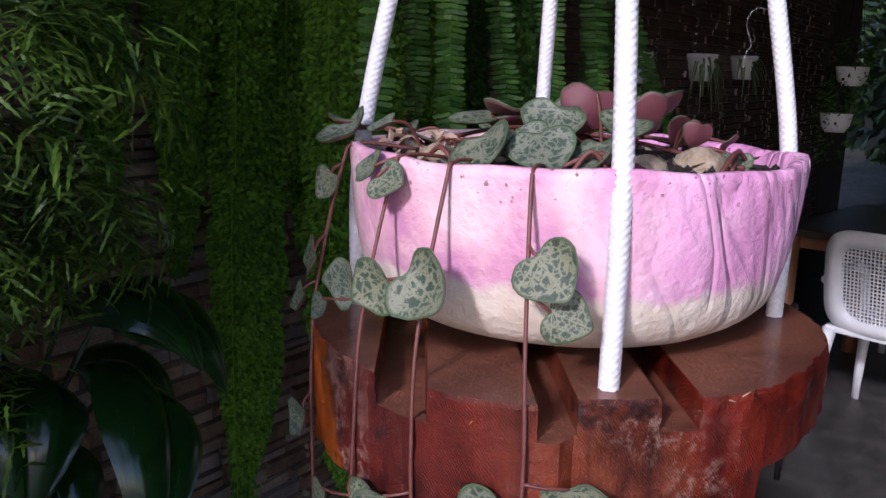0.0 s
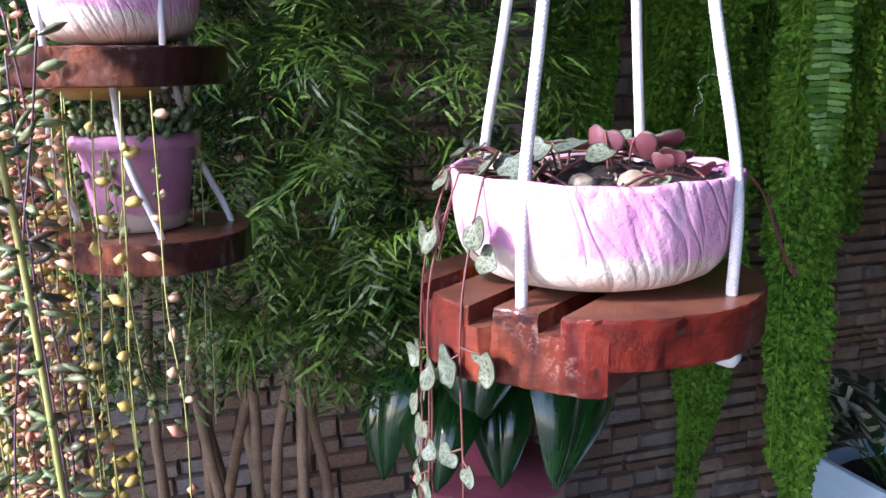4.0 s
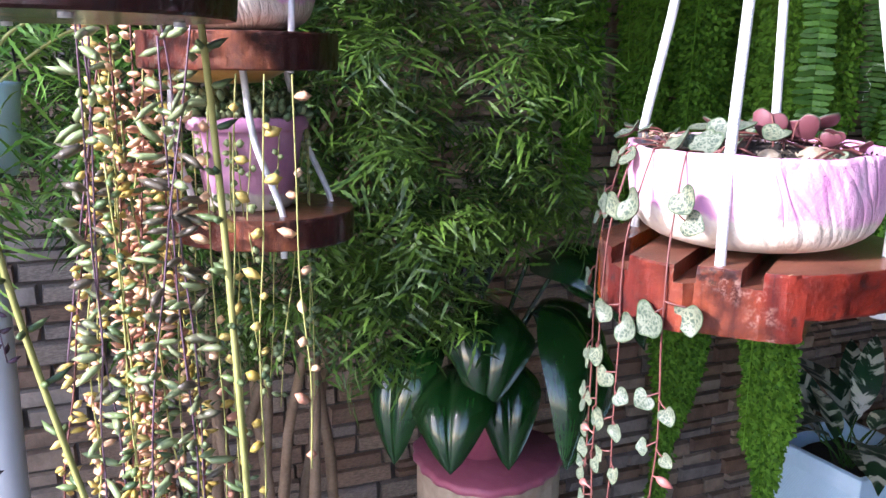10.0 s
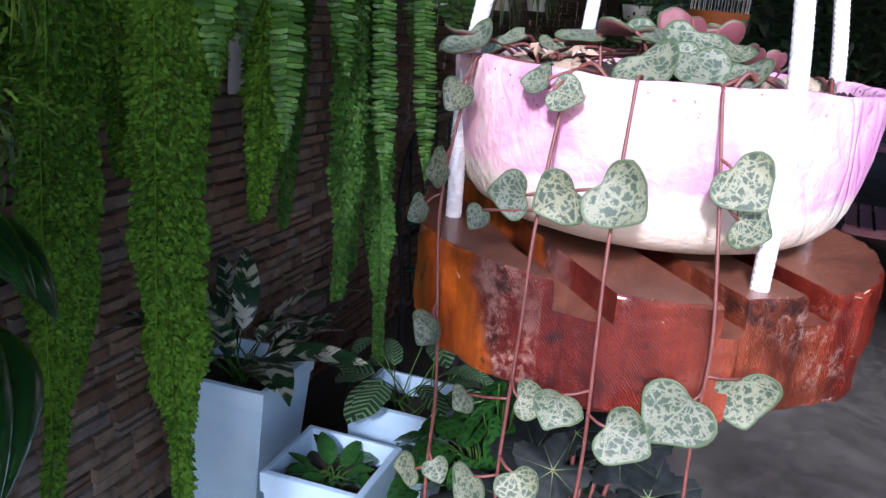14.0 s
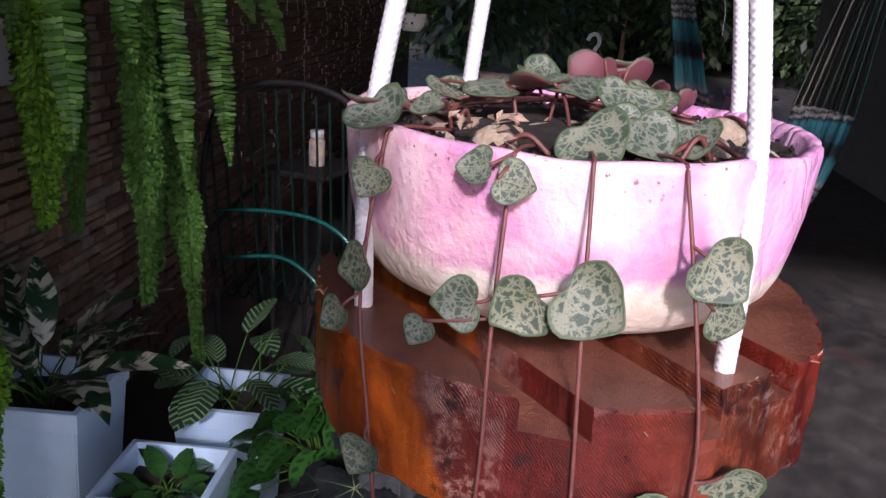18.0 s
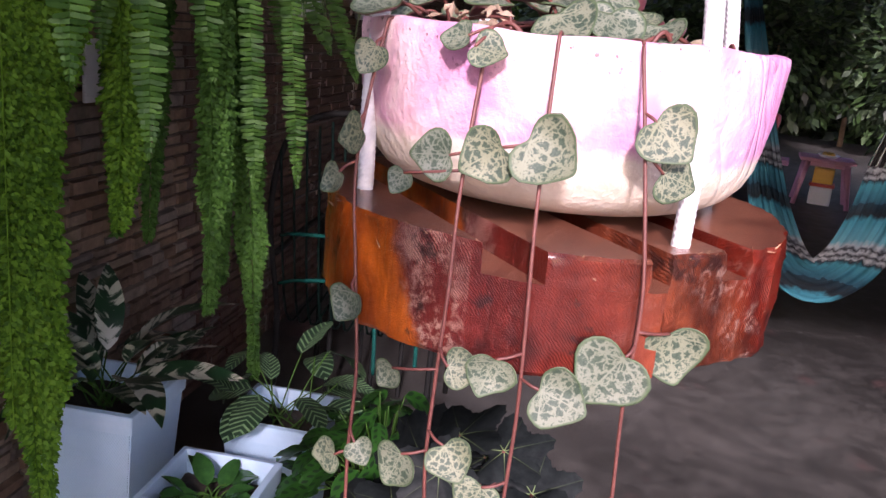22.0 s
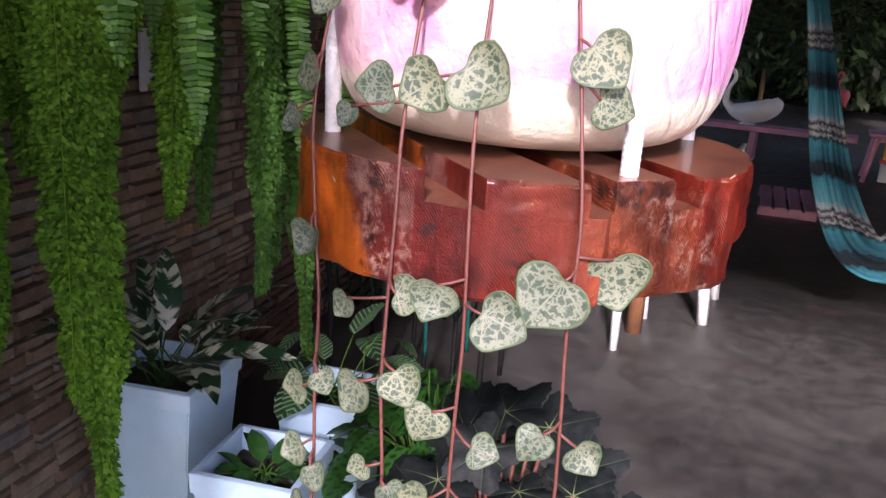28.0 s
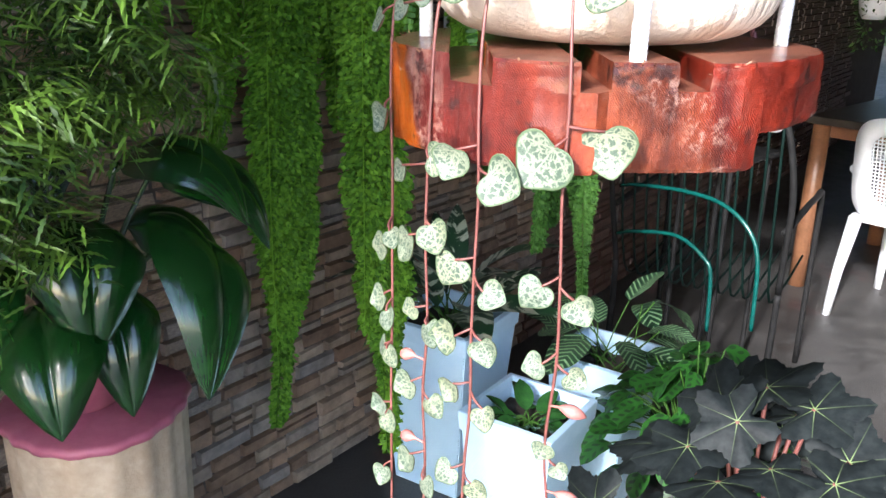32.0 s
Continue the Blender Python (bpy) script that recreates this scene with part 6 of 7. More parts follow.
def cup_mat():
    m, nt, b = base_mat("lilac_white_paint", 0.45)
    co = coords(nt)
    sep = nt.nodes.new("ShaderNodeSeparateXYZ")
    nt.links.new(co, sep.inputs[0])
    h = math_node(nt, "ADD", sep.outputs[2], math_node(nt, "MULTIPLY", math_node(nt, "SUBTRACT", noise_tex(nt, 40, 3, .5, co), 0.5), 0.02))
    body = ramp(nt, noise_tex(nt, 34, 4, .6, co), [(0.35, (0.46, 0.20, 0.36)), (0.62, (0.58, 0.30, 0.44)), (0.7, (0.72, 0.55, 0.56))])
    f = nt.nodes.new("ShaderNodeMapRange")
    f.inputs[1].default_value, f.inputs[2].default_value = 0.014, 0.017
    nt.links.new(h, f.inputs[0])
    nt.links.new(mixc(nt, f.outputs[0], (0.72, 0.66, 0.58), body), b.inputs["Base Color"])
    bump(nt, b, noise_tex(nt, 120, 4, .6, co), 0.4, 0.0012)
    return m


M["teal_cord"] = plain("shiny_teal_cord", (0.002, 0.035, 0.030), (0.004, 0.09, 0.075), 80, 0.25)
M["cup"] = cup_mat()
M["bead"] = plain("bead_leaf", (0.10, 0.16, 0.07), (0.30, 0.36, 0.16), 40, 0.45, island=0.7)


POT = (-0.527, 0.496, 1.379)
M["lime"] = plain("bright_green_leaf", (0.06, 0.17, 0.02), (0.22, 0.42, 0.06), 12, 0.4, island=0.4)


def side_garden():
    """White post and the hanging pot with its two plants beside it."""
    t = thing("white_post", pose(-0.60, 0.66, 0), "white painted round post beside the stone wall", "post")
    v, f = lathe([(0.001, 0), (0.028, 0), (0.028, 2.6), (0.001, 2.6)], 32)
    put("pipe", mesh_from("pipe", v, f, True), M["column"], t)
    v, f = lathe([(0.028, 0.0), (0.037, 0.0), (0.037, 0.03), (0.030, 0.036)], 32)
    put("collar", mesh_from("collar", v, f, True), M["column"], t)
    x, y, z = POT
    p = thing("hanging_pot", pose(x, y, z - 0.05), "pale blue-white hanging pot by the white post", "plant pot")
    v, f = lathe([(0.001, 0), (0.028, 0), (0.036, 0.085), (0.039, 0.09), (0.034, 0.09), (0.001, 0.08)], 28)
    put("body", mesh_from("body", v, f, True), M["pot_rim"], p)
    for k in range(3):
        a = 2.1 * k
        v, f = tube([(0.037 * math.cos(a), 0.037 * math.sin(a), 0.088), (0, 0, 0.4), (0, 0, 2.65 - z)], 0.0012, 5)
        put("wire", mesh_from("wire", v, f), M["black_metal"], p)
    r = random.Random(19)
    n = thing("trailing_succulent", pose(x, y, z), "purple and green trailing necklace succulent", "plant")
    for k in range(14):
        dx, dy = r.uniform(-0.07, 0.015), r.uniform(-0.11, -0.05)
        low = r.random() < 0.4
        strand(n, (dx, dy, r.uniform(-0.03, 0.05)), r.uniform(0.25, 0.5) if low else r.uniform(0.15, 0.34), r, M["banana"] if low else M["purple"], M["purple"], (0.012, 0.019), 0.0026, 0.0075, 0.0007, 0.05)
    g = thing("leafy_plant", pose(x, y, z), "bright green cut-leaved plant in the hanging pot", "plant")
    st = Stuff()
    sprays = [aralia_spray(r) for _ in range(6)]
    for _ in range(150):
        d = Vector((r.uniform(-0.06, 0.16), r.uniform(-0.02, 0.14), r.uniform(-0.10, 0.16)))
        k = r.uniform(0.8, 1.3)
        st.add(*sprays[r.randrange(6)], Matrix.Translation(d) @ frame_to((r.uniform(-1, 1), r.uniform(-1, .4), r.uniform(-.8, .5)), (0, 0, 1)) @ Matrix.Diagonal((k, k, k, 1)))
    tagged(put("foliage", st.mesh("foliage"), M["lime"], g), kind="stuff")
    for k in range(6):
        a = r.uniform(0, 6.28)
        v, f = tube(bez([(0.01 * math.cos(a), 0.01 * math.sin(a), 0.03), (0.05 * math.cos(a) + 0.03, 0.05 * math.sin(a) + 0.04, 0.08), (0.07 * math.cos(a) + 0.06, 0.07 * math.sin(a) + 0.06, 0.10)], 5), 0.0018, 5)
        put("stalk", mesh_from("stalk", v, f, True), M["stalk"], g)


# ---- the far end of the terrace ----
def plastic_chair(m, label):
    t = thing("plastic_chair", m, label, "chair", "white plastic chairs")
    W = M["chair_plastic"]
    for sx in (-1, 1):
        for y0, y1, top in ((-0.20, -0.235, 0.43), (0.20, 0.235, 0.43)):
            pts = [(sx * 0.225, y1 * 1.08, 0.0), (sx * 0.215, y1, 0.2), (sx * 0.195, y0, top)]
            v, f = tube(pts, [0.022, 0.026, 0.034], 8, lambda i, k: 1.25 if k in (0, 4) else 0.85)
            put("leg", mesh_from("leg", v, f, True), W, t)
        v, f = tube(bez([(sx * 0.215, 0.21, 0.42), (sx * 0.24, 0.20, 0.61), (sx * 0.245, 0.0, 0.645), (sx * 0.225, -0.22, 0.63)], 6), [0.022] * 19, 8)
        put("arm", mesh_from("arm", v, f, True), W, t)
    part("seat", box_mesh("seat", 0.43, 0.43, 0.03, 0.012, 2, (0, 0, 0.43)), W, t)
    # the back: a broad moulded rim, leaning and bowed, round a pierced panel
    lean = lambda x, z: (x, -0.205 - 0.20 * (z - 0.43) + 0.30 * x * x, z)  # noqa: E731
    outer, inner = [], []
    for i in range(48):
        a = 2 * math.pi * i / 48
        c, q = math.cos(a), math.sin(a)
        e = lambda v, k: math.copysign(abs(v) ** k, v)  # noqa: E731
        outer.append((0.225 * e(c, 0.45), 0.645 + 0.215 * e(q, 0.45)))
        inner.append((0.155 * e(c, 0.5) * (1 + 0.12 * q), 0.64 + 0.155 * e(q, 0.5)))
    verts, faces = [], []
    for ring, off in ((outer, -0.011), (outer, 0.011), (inner, 0.013), (inner, -0.013)):
        for x, z in ring:
            p = lean(x, z)
            verts.append((p[0], p[1] + off, p[2]))
    for j in range(4):
        for i in range(48):
            k = (i + 1) % 48
            faces.append((j * 48 + i, j * 48 + k, (j + 1) % 4 * 48 + k, (j + 1) % 4 * 48 + i))
    put("back_frame", mesh_from("back_frame", verts, faces, True), W, t, "broad moulded back rim")
    st = Stuff()
    for i in range(23):
        x = -0.165 + 0.015 * i
        v, f = tube([lean(x, 0.48), lean(x, 0.64), lean(x, 0.80)], 0.0033, 4)
        st.add(v, f)
    for i in range(22):
        z = 0.485 + 0.015 * i
        v, f = tube([lean(-0.165, z), lean(0, z), lean(0.165, z)], 0.0033, 4)
        st.add(v, f)
    put("lattice", st.mesh("lattice"), W, t, "pierced lattice back panel")
    return t


def far_terrace():
    t = thing("dining_table", pose(3.93, 1.17, 0, 0, 0, 3), "brown wooden table with a dark top", "table")
    part("tabletop", box_mesh("tabletop", 1.05, 0.82, 0.035, 0.006, 2, (0.0, 0.0, 0.775)), M["table_top"], t)
    part("apron", box_mesh("apron", 0.92, 0.70, 0.06, 0.004, 1, (0.0, 0.0, 0.727)), M["table_wood"], t, "brown rail under the top")
    for sx, sy in ((-0.47, -0.36), (-0.47, 0.36), (0.47, -0.36), (0.47, 0.36)):
        v, f = tube([(sx, sy, 0), (sx, sy, 0.4), (sx, sy, 0.757)], 0.038, 14)
        put("leg", mesh_from("leg", v, f, True), M["table_wood"], t)
    c = plastic_chair(pose(3.45, 1.02, 0, 0, 0, -90), "white plastic garden armchair with a lattice back by the table")
    for x, y, a in ((4.0, 0.80, 4), (4.78, 1.25, 100)):
        copy_thing(c, pose(x, y, 0, 0, 0, a))
    pad = thing("cushion", pose(4.56, 1.24, 0.79, 0, -12, 0), "white cushion with a rose print propped on the table", "cushion")
    me = box_mesh("pad", 0.09, 0.46, 0.16, 0.035, 3, (0, 0, 0.085))
    part("pad", me, plain("rose_print", (0.50, 0.16, 0.17), (0.80, 0.76, 0.72), 14, 0.8, span=(0.38, 0.50)), pad, "", True)
    p = thing("flower_pot", pose(4.36, 1.40, 0.7935), "small white pot standing on the table", "plant pot")
    v, f = lathe([(0.001, 0), (0.055, 0), (0.068, 0.13), (0.072, 0.135), (0.072, 0.15), (0.064, 0.15), (0.001, 0.13)], 24)
    put("body", mesh_from("body", v, f, True), M["chair_plastic"], p)
    pot_plant("leafy_plant", 4.36, 1.40, 0.915, 16, 0.10, 0.5, M["fresh_leaf"], "small leafy green plant in the pot on the table", 15, 0.05, 0.09, (0.2, 0.6), (0, 70), oval_leaf)
    g = thing("wire_chair", pose(2.30, 1.28, 0, 0, 0, -75), "dark green corded wire armchair with curved arms", "chair")
    for k in range(2):
        s = -1 if k else 1
        for pts in ([(s * 0.27, -0.25, 0.0), (s * 0.27, -0.22, 0.25), (s * 0.27, -0.22, 0.43)], [(s * 0.27, 0.28, 0.0), (s * 0.27, 0.26, 0.60), (s * 0.27, 0.15, 0.66), (s * 0.27, -0.26, 0.64)]):
            v, f = tube(bez(pts, 6), 0.011, 8)
            put("frame_rod", mesh_from("frame_rod", v, f, True), M["black_metal"], g)
    v, f = tube(bez([(-0.27, -0.22, 0.43), (-0.28, -0.30, 0.80), (-0.20, -0.34, 1.06), (0.0, -0.35, 1.13), (0.20, -0.34, 1.06), (0.28, -0.30, 0.80), (0.27, -0.22, 0.43)], 8), 0.010, 8)
    put("back_frame", mesh_from("back_frame", v, f, True), M["black_metal"], g, "arched dark steel back")
    for i in range(13):
        x = -0.24 + 0.04 * i
        high = 1.11 - 0.9 * x * x * 2.2
        v, f = tube(bez([(x, 0.26, 0.42), (x, 0.0, 0.38), (x, -0.22, 0.43), (x, -0.345, high)], 5), 0.0042, 5)
        put("cord", mesh_from("cord", v, f, True), M["green_wire"], g)
    inv = g.matrix_basis.inverted()
    for pts in ([(1.92, 1.42, 0.72), (1.9, 1.34, 0.742), (1.9, 1.17, 0.757), (1.9, 1.04, 0.745), (1.9, 0.95, 0.69), (1.9, 0.91, 0.60), (1.9, 0.90, 0.40)], [(1.92, 1.42, 0.56), (1.9, 1.33, 0.592), (1.9, 1.18, 0.615), (1.9, 1.08, 0.572), (1.9, 1.05, 0.52), (1.9, 1.04, 0.35)]):
        v, f = tube(bez([inv @ Vector(p) for p in pts], 8), 0.0065, 8)
        put("arm", mesh_from("arm", v, f, True), M["teal_cord"], g, "shiny teal wrapped arm")
    r = random.Random(2)
    for k, (bx, by, bz, br, n) in enumerate(((15.4, 3.4, 1.4, 1.5, 600), (16.6, 0.9, 1.7, 1.6, 700), (16.2, -1.6, 1.6, 1.7, 700), (14.6, -4.6, 1.6, 1.7, 600), (17.2, -0.4, 3.0, 1.6, 600), (16.8, 2.2, 2.9, 1.5, 600), (11.5, 3.6, 1.5, 1.2, 500), (14.0, -7.4, 1.7, 1.8, 600))):
        t = thing("garden_shrub", pose(bx, by, 0), "dark leafy garden shrub behind the terrace", "shrub")
        v, f = tube([(0, 0, 0), (0.05, 0.02, bz * 0.6), (0, 0.05, bz)], [0.05, 0.04, 0.02], 8)
        put("trunk", mesh_from("trunk", v, f, True), M["bark"], t)
        st = Stuff()
        for _ in range(n * 5):
            d = Vector((r.gauss(0, 1), r.gauss(0, 1), r.gauss(0, 1))).normalized() * br * r.random() ** 0.4
            d.z *= 0.9
            p = Vector((0, 0, bz)) + d
            if p.z < 0.05:
                continue
            L = r.uniform(0.11, 0.30)
            x = (d.normalized() + Vector((r.uniform(-1, 1), r.uniform(-1, 1), r.uniform(-1, .3)))).normalized() * L
            w = x.cross(Vector((r.uniform(-1, 1), r.uniform(-1, 1), 1))).normalized() * L * 0.22
            st.add([p, p + x * .5 + w, p + x, p + x * .5 - w], [(0, 1, 2, 3)])
        tagged(put("crown", st.mesh("crown"), M["garden"], t), kind="stuff")


def wall_pots():
    """White half-round pots on the wall with striped arching plants, and a small white board."""
    r = random.Random(83)
    for k, q in enumerate((3.23, 4.11, 4.86)):
        x, y = uv(q, 1.30)[:2]
        z = 1.39 + 0.012 * k
        o = thing("wall_pot", pose(x, y, z, 0, 0, 13), "white plastic pot hung on the stone wall", "plant pot", "white wall pots")
        v, f = lathe([(0.001, 0), (0.048, 0), (0.055, 0.01), (0.072, 0.11), (0.079, 0.115), (0.079, 0.135), (0.070, 0.135), (0.066, 0.11), (0.001, 0.105)], 28)
        put("body", mesh_from("body", v, f, True), M["chair_plastic"], o)
        v, f = tube([(0, 0.06, 0.12), (0, 0.066, 0.17), (0, 0.075, 0.18)], 0.003, 6)
        put("hook", mesh_from("hook", v, f, True), M["black_metal"], o, "dark steel wall hook")
        g = thing("spider_plant", pose(x, y, z + 0.11), "spider plant with striped arching leaves in the wall pot", "plant")
        for _ in range(26):
            a = r.uniform(-math.pi, 0.35)
            L, w = r.uniform(0.14, 0.30), r.uniform(0.006, 0.010)
            out, side = Vector((math.cos(a), math.sin(a), 0)), Vector((-math.sin(a), math.cos(a), 0))
            rise, fall = r.uniform(0.25, 0.7), r.uniform(0.9, 1.7)
            verts, faces = [], []
            for j in range(9):
                e = j / 8
                c = out * (L * (e * 0.55 + 0.05)) + Vector((0, 0, L * (rise * e - fall * e * e)))
                h = w * math.sin(math.pi * min(1, 0.25 + 0.75 * e)) + 0.0004
                verts += [c - side * h + Vector((0, 0, h * 0.4)), c - side * h * 0.35, c + side * h * 0.35, c + side * h + Vector((0, 0, h * 0.4))]
                if j:
                    faces += [((j - 1) * 4 + n, (j - 1) * 4 + n + 1, j * 4 + n + 1, j * 4 + n) for n in range(3)]
            me = mesh_from("leaf", verts, faces, True)
            ob = put("leaf", me, M["fresh_leaf"], g)
            me.materials.append(M["cream_stripe"])
            me.polygons.foreach_set("material_index", [1 if n % 3 == 1 else 0 for n in range(len(me.polygons))])
    x, y = uv(1.775, 1.33)[:2]
    b = thing("wall_board", pose(x, y, 1.205, 0, 0, 13), "small white board fixed to the stone wall", "board")
    part("panel", box_mesh("panel", 0.09, 0.012, 0.165, 0.002, 1), M["chair_plastic"], b)


def hedge():
    t = thing("hedge", pose(18.6, -0.5, 0), "tall dark hedge closing the garden", "hedge")
    r = random.Random(6)
    st = Stuff()
    for _ in range(20000):
        p = Vector((r.uniform(-.3, .3), r.uniform(-15, 11), 5.0 * r.random() ** 1.1))
        L = r.uniform(0.16, 0.42)
        x = Vector((r.uniform(-1, .4), r.uniform(-1, 1), r.uniform(-1, .4))).normalized() * L
        w = x.cross(Vector((r.uniform(-1, 1), r.uniform(-1, 1), 1))).normalized() * L * 0.3
        st.add([p, p + x * .5 + w, p + x, p + x * .5 - w], [(0, 1, 2, 3)])
    tagged(put("foliage", st.mesh("foliage"), M["garden"], t), kind="stuff")
    # Solid box added behind the leaves to shut out sky gaps.
    part("core", box_mesh("core", 0.2, 27, 4.2, 0.05, 1, (0.45, -2, 2.1)), M["garden"], t, "plain dark box added to shut out sky gaps")


def begonia_mat():
    """Near-black leaf with pale veins raying from where the stalk joins."""
    m, nt, b = base_mat("dark_begonia_leaf", 0.55)
    sep = nt.nodes.new("ShaderNodeSeparateXYZ")
    co = coords(nt)
    nt.links.new(co, sep.inputs[0])
    ang = math_node(nt, "ARCTAN2", sep.outputs[1], sep.outputs[0])
    rad = math_node(nt, "SQRT", math_node(nt, "ADD", math_node(nt, "MULTIPLY", sep.outputs[0], sep.outputs[0]), math_node(nt, "MULTIPLY", sep.outputs[1], sep.outputs[1])))
    ray = math_node(nt, "ABSOLUTE", math_node(nt, "MULTIPLY", math_node(nt, "SINE", math_node(nt, "MULTIPLY", ang, 3.5)), rad))
    line = ramp(nt, ray, [(0.008, (1, 1, 1)), (0.03, (0, 0, 0))])
    fade = ramp(nt, rad, [(0.03, (1, 1, 1)), (0.20, (0.25, 0.25, 0.25)), (0.5, (0.08, 0.08, 0.08))])
    blade = ramp(nt, noise_tex(nt, 7, 5, 0.65, co), [(0.3, (0.005, 0.007, 0.008)), (0.7, (0.018, 0.023, 0.023))])
    nt.links.new(mixc(nt, math_node(nt, "MULTIPLY", line, fade), blade, (0.20, 0.28, 0.12)), b.inputs["Base Color"])
    bump(nt, b, ray, 0.3, 0.02)
    b.inputs["Specular IOR Level"].default_value = 0.12
    return m


M["begonia"] = begonia_mat()


def begonia():
    t = thing("dark_begonia", pose(0.955, 0.37, -0.0), "dark-leaved begonia with scalloped leaves in a tall black pot", "plant")
    v, f = lathe([(0.001, 0), (0.09, 0), (0.12, 0.36), (0.13, 0.38), (0.12, 0.38), (0.001, 0.34)], 28)
    put("pot", mesh_from("pot", v, f, True), M["black_metal"], t)
    r = random.Random(8)
    n = 90
    verts = [(0, 0, 0)]
    for q in (0.45, 0.8, 1.0):
        for i in range(n):
            a = 6.283 * i / n
            lobe = 1 + q * q * (0.42 * abs(math.cos(2.5 * a)) ** 2.2 - 0.17 + 0.06 * (i % 3 == 0) - 0.30 * max(0.0, math.cos(a - math.pi)) ** 24)
            verts.append((0.5 * q * lobe * math.cos(a) + 0.08 * q, 0.5 * q * lobe * math.sin(a), -0.05 * q * q + 0.018 * math.cos(5 * a) * q + 0.006 * math.sin(3.1 * i) * q * q))
    faces = [(0, 1 + i, 1 + (i + 1) % n) for i in range(n)]
    faces += [(1 + j * n + i, 1 + (j + 1) * n + i, 1 + (j + 1) * n + (i + 1) % n, 1 + j * n + (i + 1) % n) for j in range(2) for i in range(n)]
    me = mesh_from("leaf", verts, faces, True)
    for k in range(23):
        a, q = 2.399 * k + 0.5, 0.05 + 0.011 * k
        p = Vector((q * math.cos(a), q * math.sin(a), 0.74 - 0.014 * k + r.uniform(-.03, .03)))
        v, f = tube(bez([(0, 0, 0.36), p * 0.5 + Vector((0, 0, 0.18)), p], 5), 0.004, 5)
        put("stalk", mesh_from("stalk", v, f, True), M["stem_pink"], t)
        s = r.uniform(0.10, 0.155)
        put("leaf", me, M["begonia"], t, "", Matrix.Translation(p) @ Matrix.Rotation(r.uniform(-.5, .5), 4, "X") @ Matrix.Rotation(-0.5 + r.uniform(-.5, .5), 4, "Y") @ Matrix.Rotation(a, 4, "Z") @ Matrix.Diagonal((s, s, s, 1)))


def low_green_plant():
    x, y = 1.30, 0.69
    t = thing("nursery_pot", pose(x, y, 0), "black nursery pot on the floor", "plant pot")
    v, f = lathe([(0.001, 0), (0.08, 0), (0.11, 0.26), (0.115, 0.28), (0.105, 0.28), (0.001, 0.25)], 26)
    put("body", mesh_from("body", v, f, True), M["black_metal"], t)
    t = thing("prayer_plant", pose(x, y, 0.25), "bushy prayer plant with oval dark-blotched green leaves", "plant")
    r = random.Random(12)
    shapes = [oval_leaf("leaf", 1.0, 0.64, d) for d in (0.2, 0.4, 0.7)]
    for i in range(110):
        a, q = 2.399 * i, math.sqrt((i + 0.5) / 110)
        top = Vector((0.21 * q * math.cos(a), 0.21 * q * math.sin(a), 0.33 - 0.22 * q * q + r.uniform(-.04, .03)))
        v, f = tube(bez([(0.05 * q * math.cos(a), 0.05 * q * math.sin(a), 0), top * 0.55 + Vector((0, 0, 0.05)), top], 4), 0.0018, 5)
        put("stalk", mesh_from("stalk", v, f, True), M["fern"], t)
        el = radians(r.uniform(-45, 15))
        b = a + r.uniform(-.6, .6)
        d = Vector((math.cos(b) * math.cos(el), math.sin(b) * math.cos(el), math.sin(el)))
        L = r.uniform(0.068, 0.095)
        put("leaf", shapes[i % 3], M["spotted"], t, "", Matrix.Translation(top) @ frame_to(d) @ Matrix.Rotation(r.uniform(-.4, .4), 4, "X") @ Matrix.Diagonal((L, L, L, 1)))


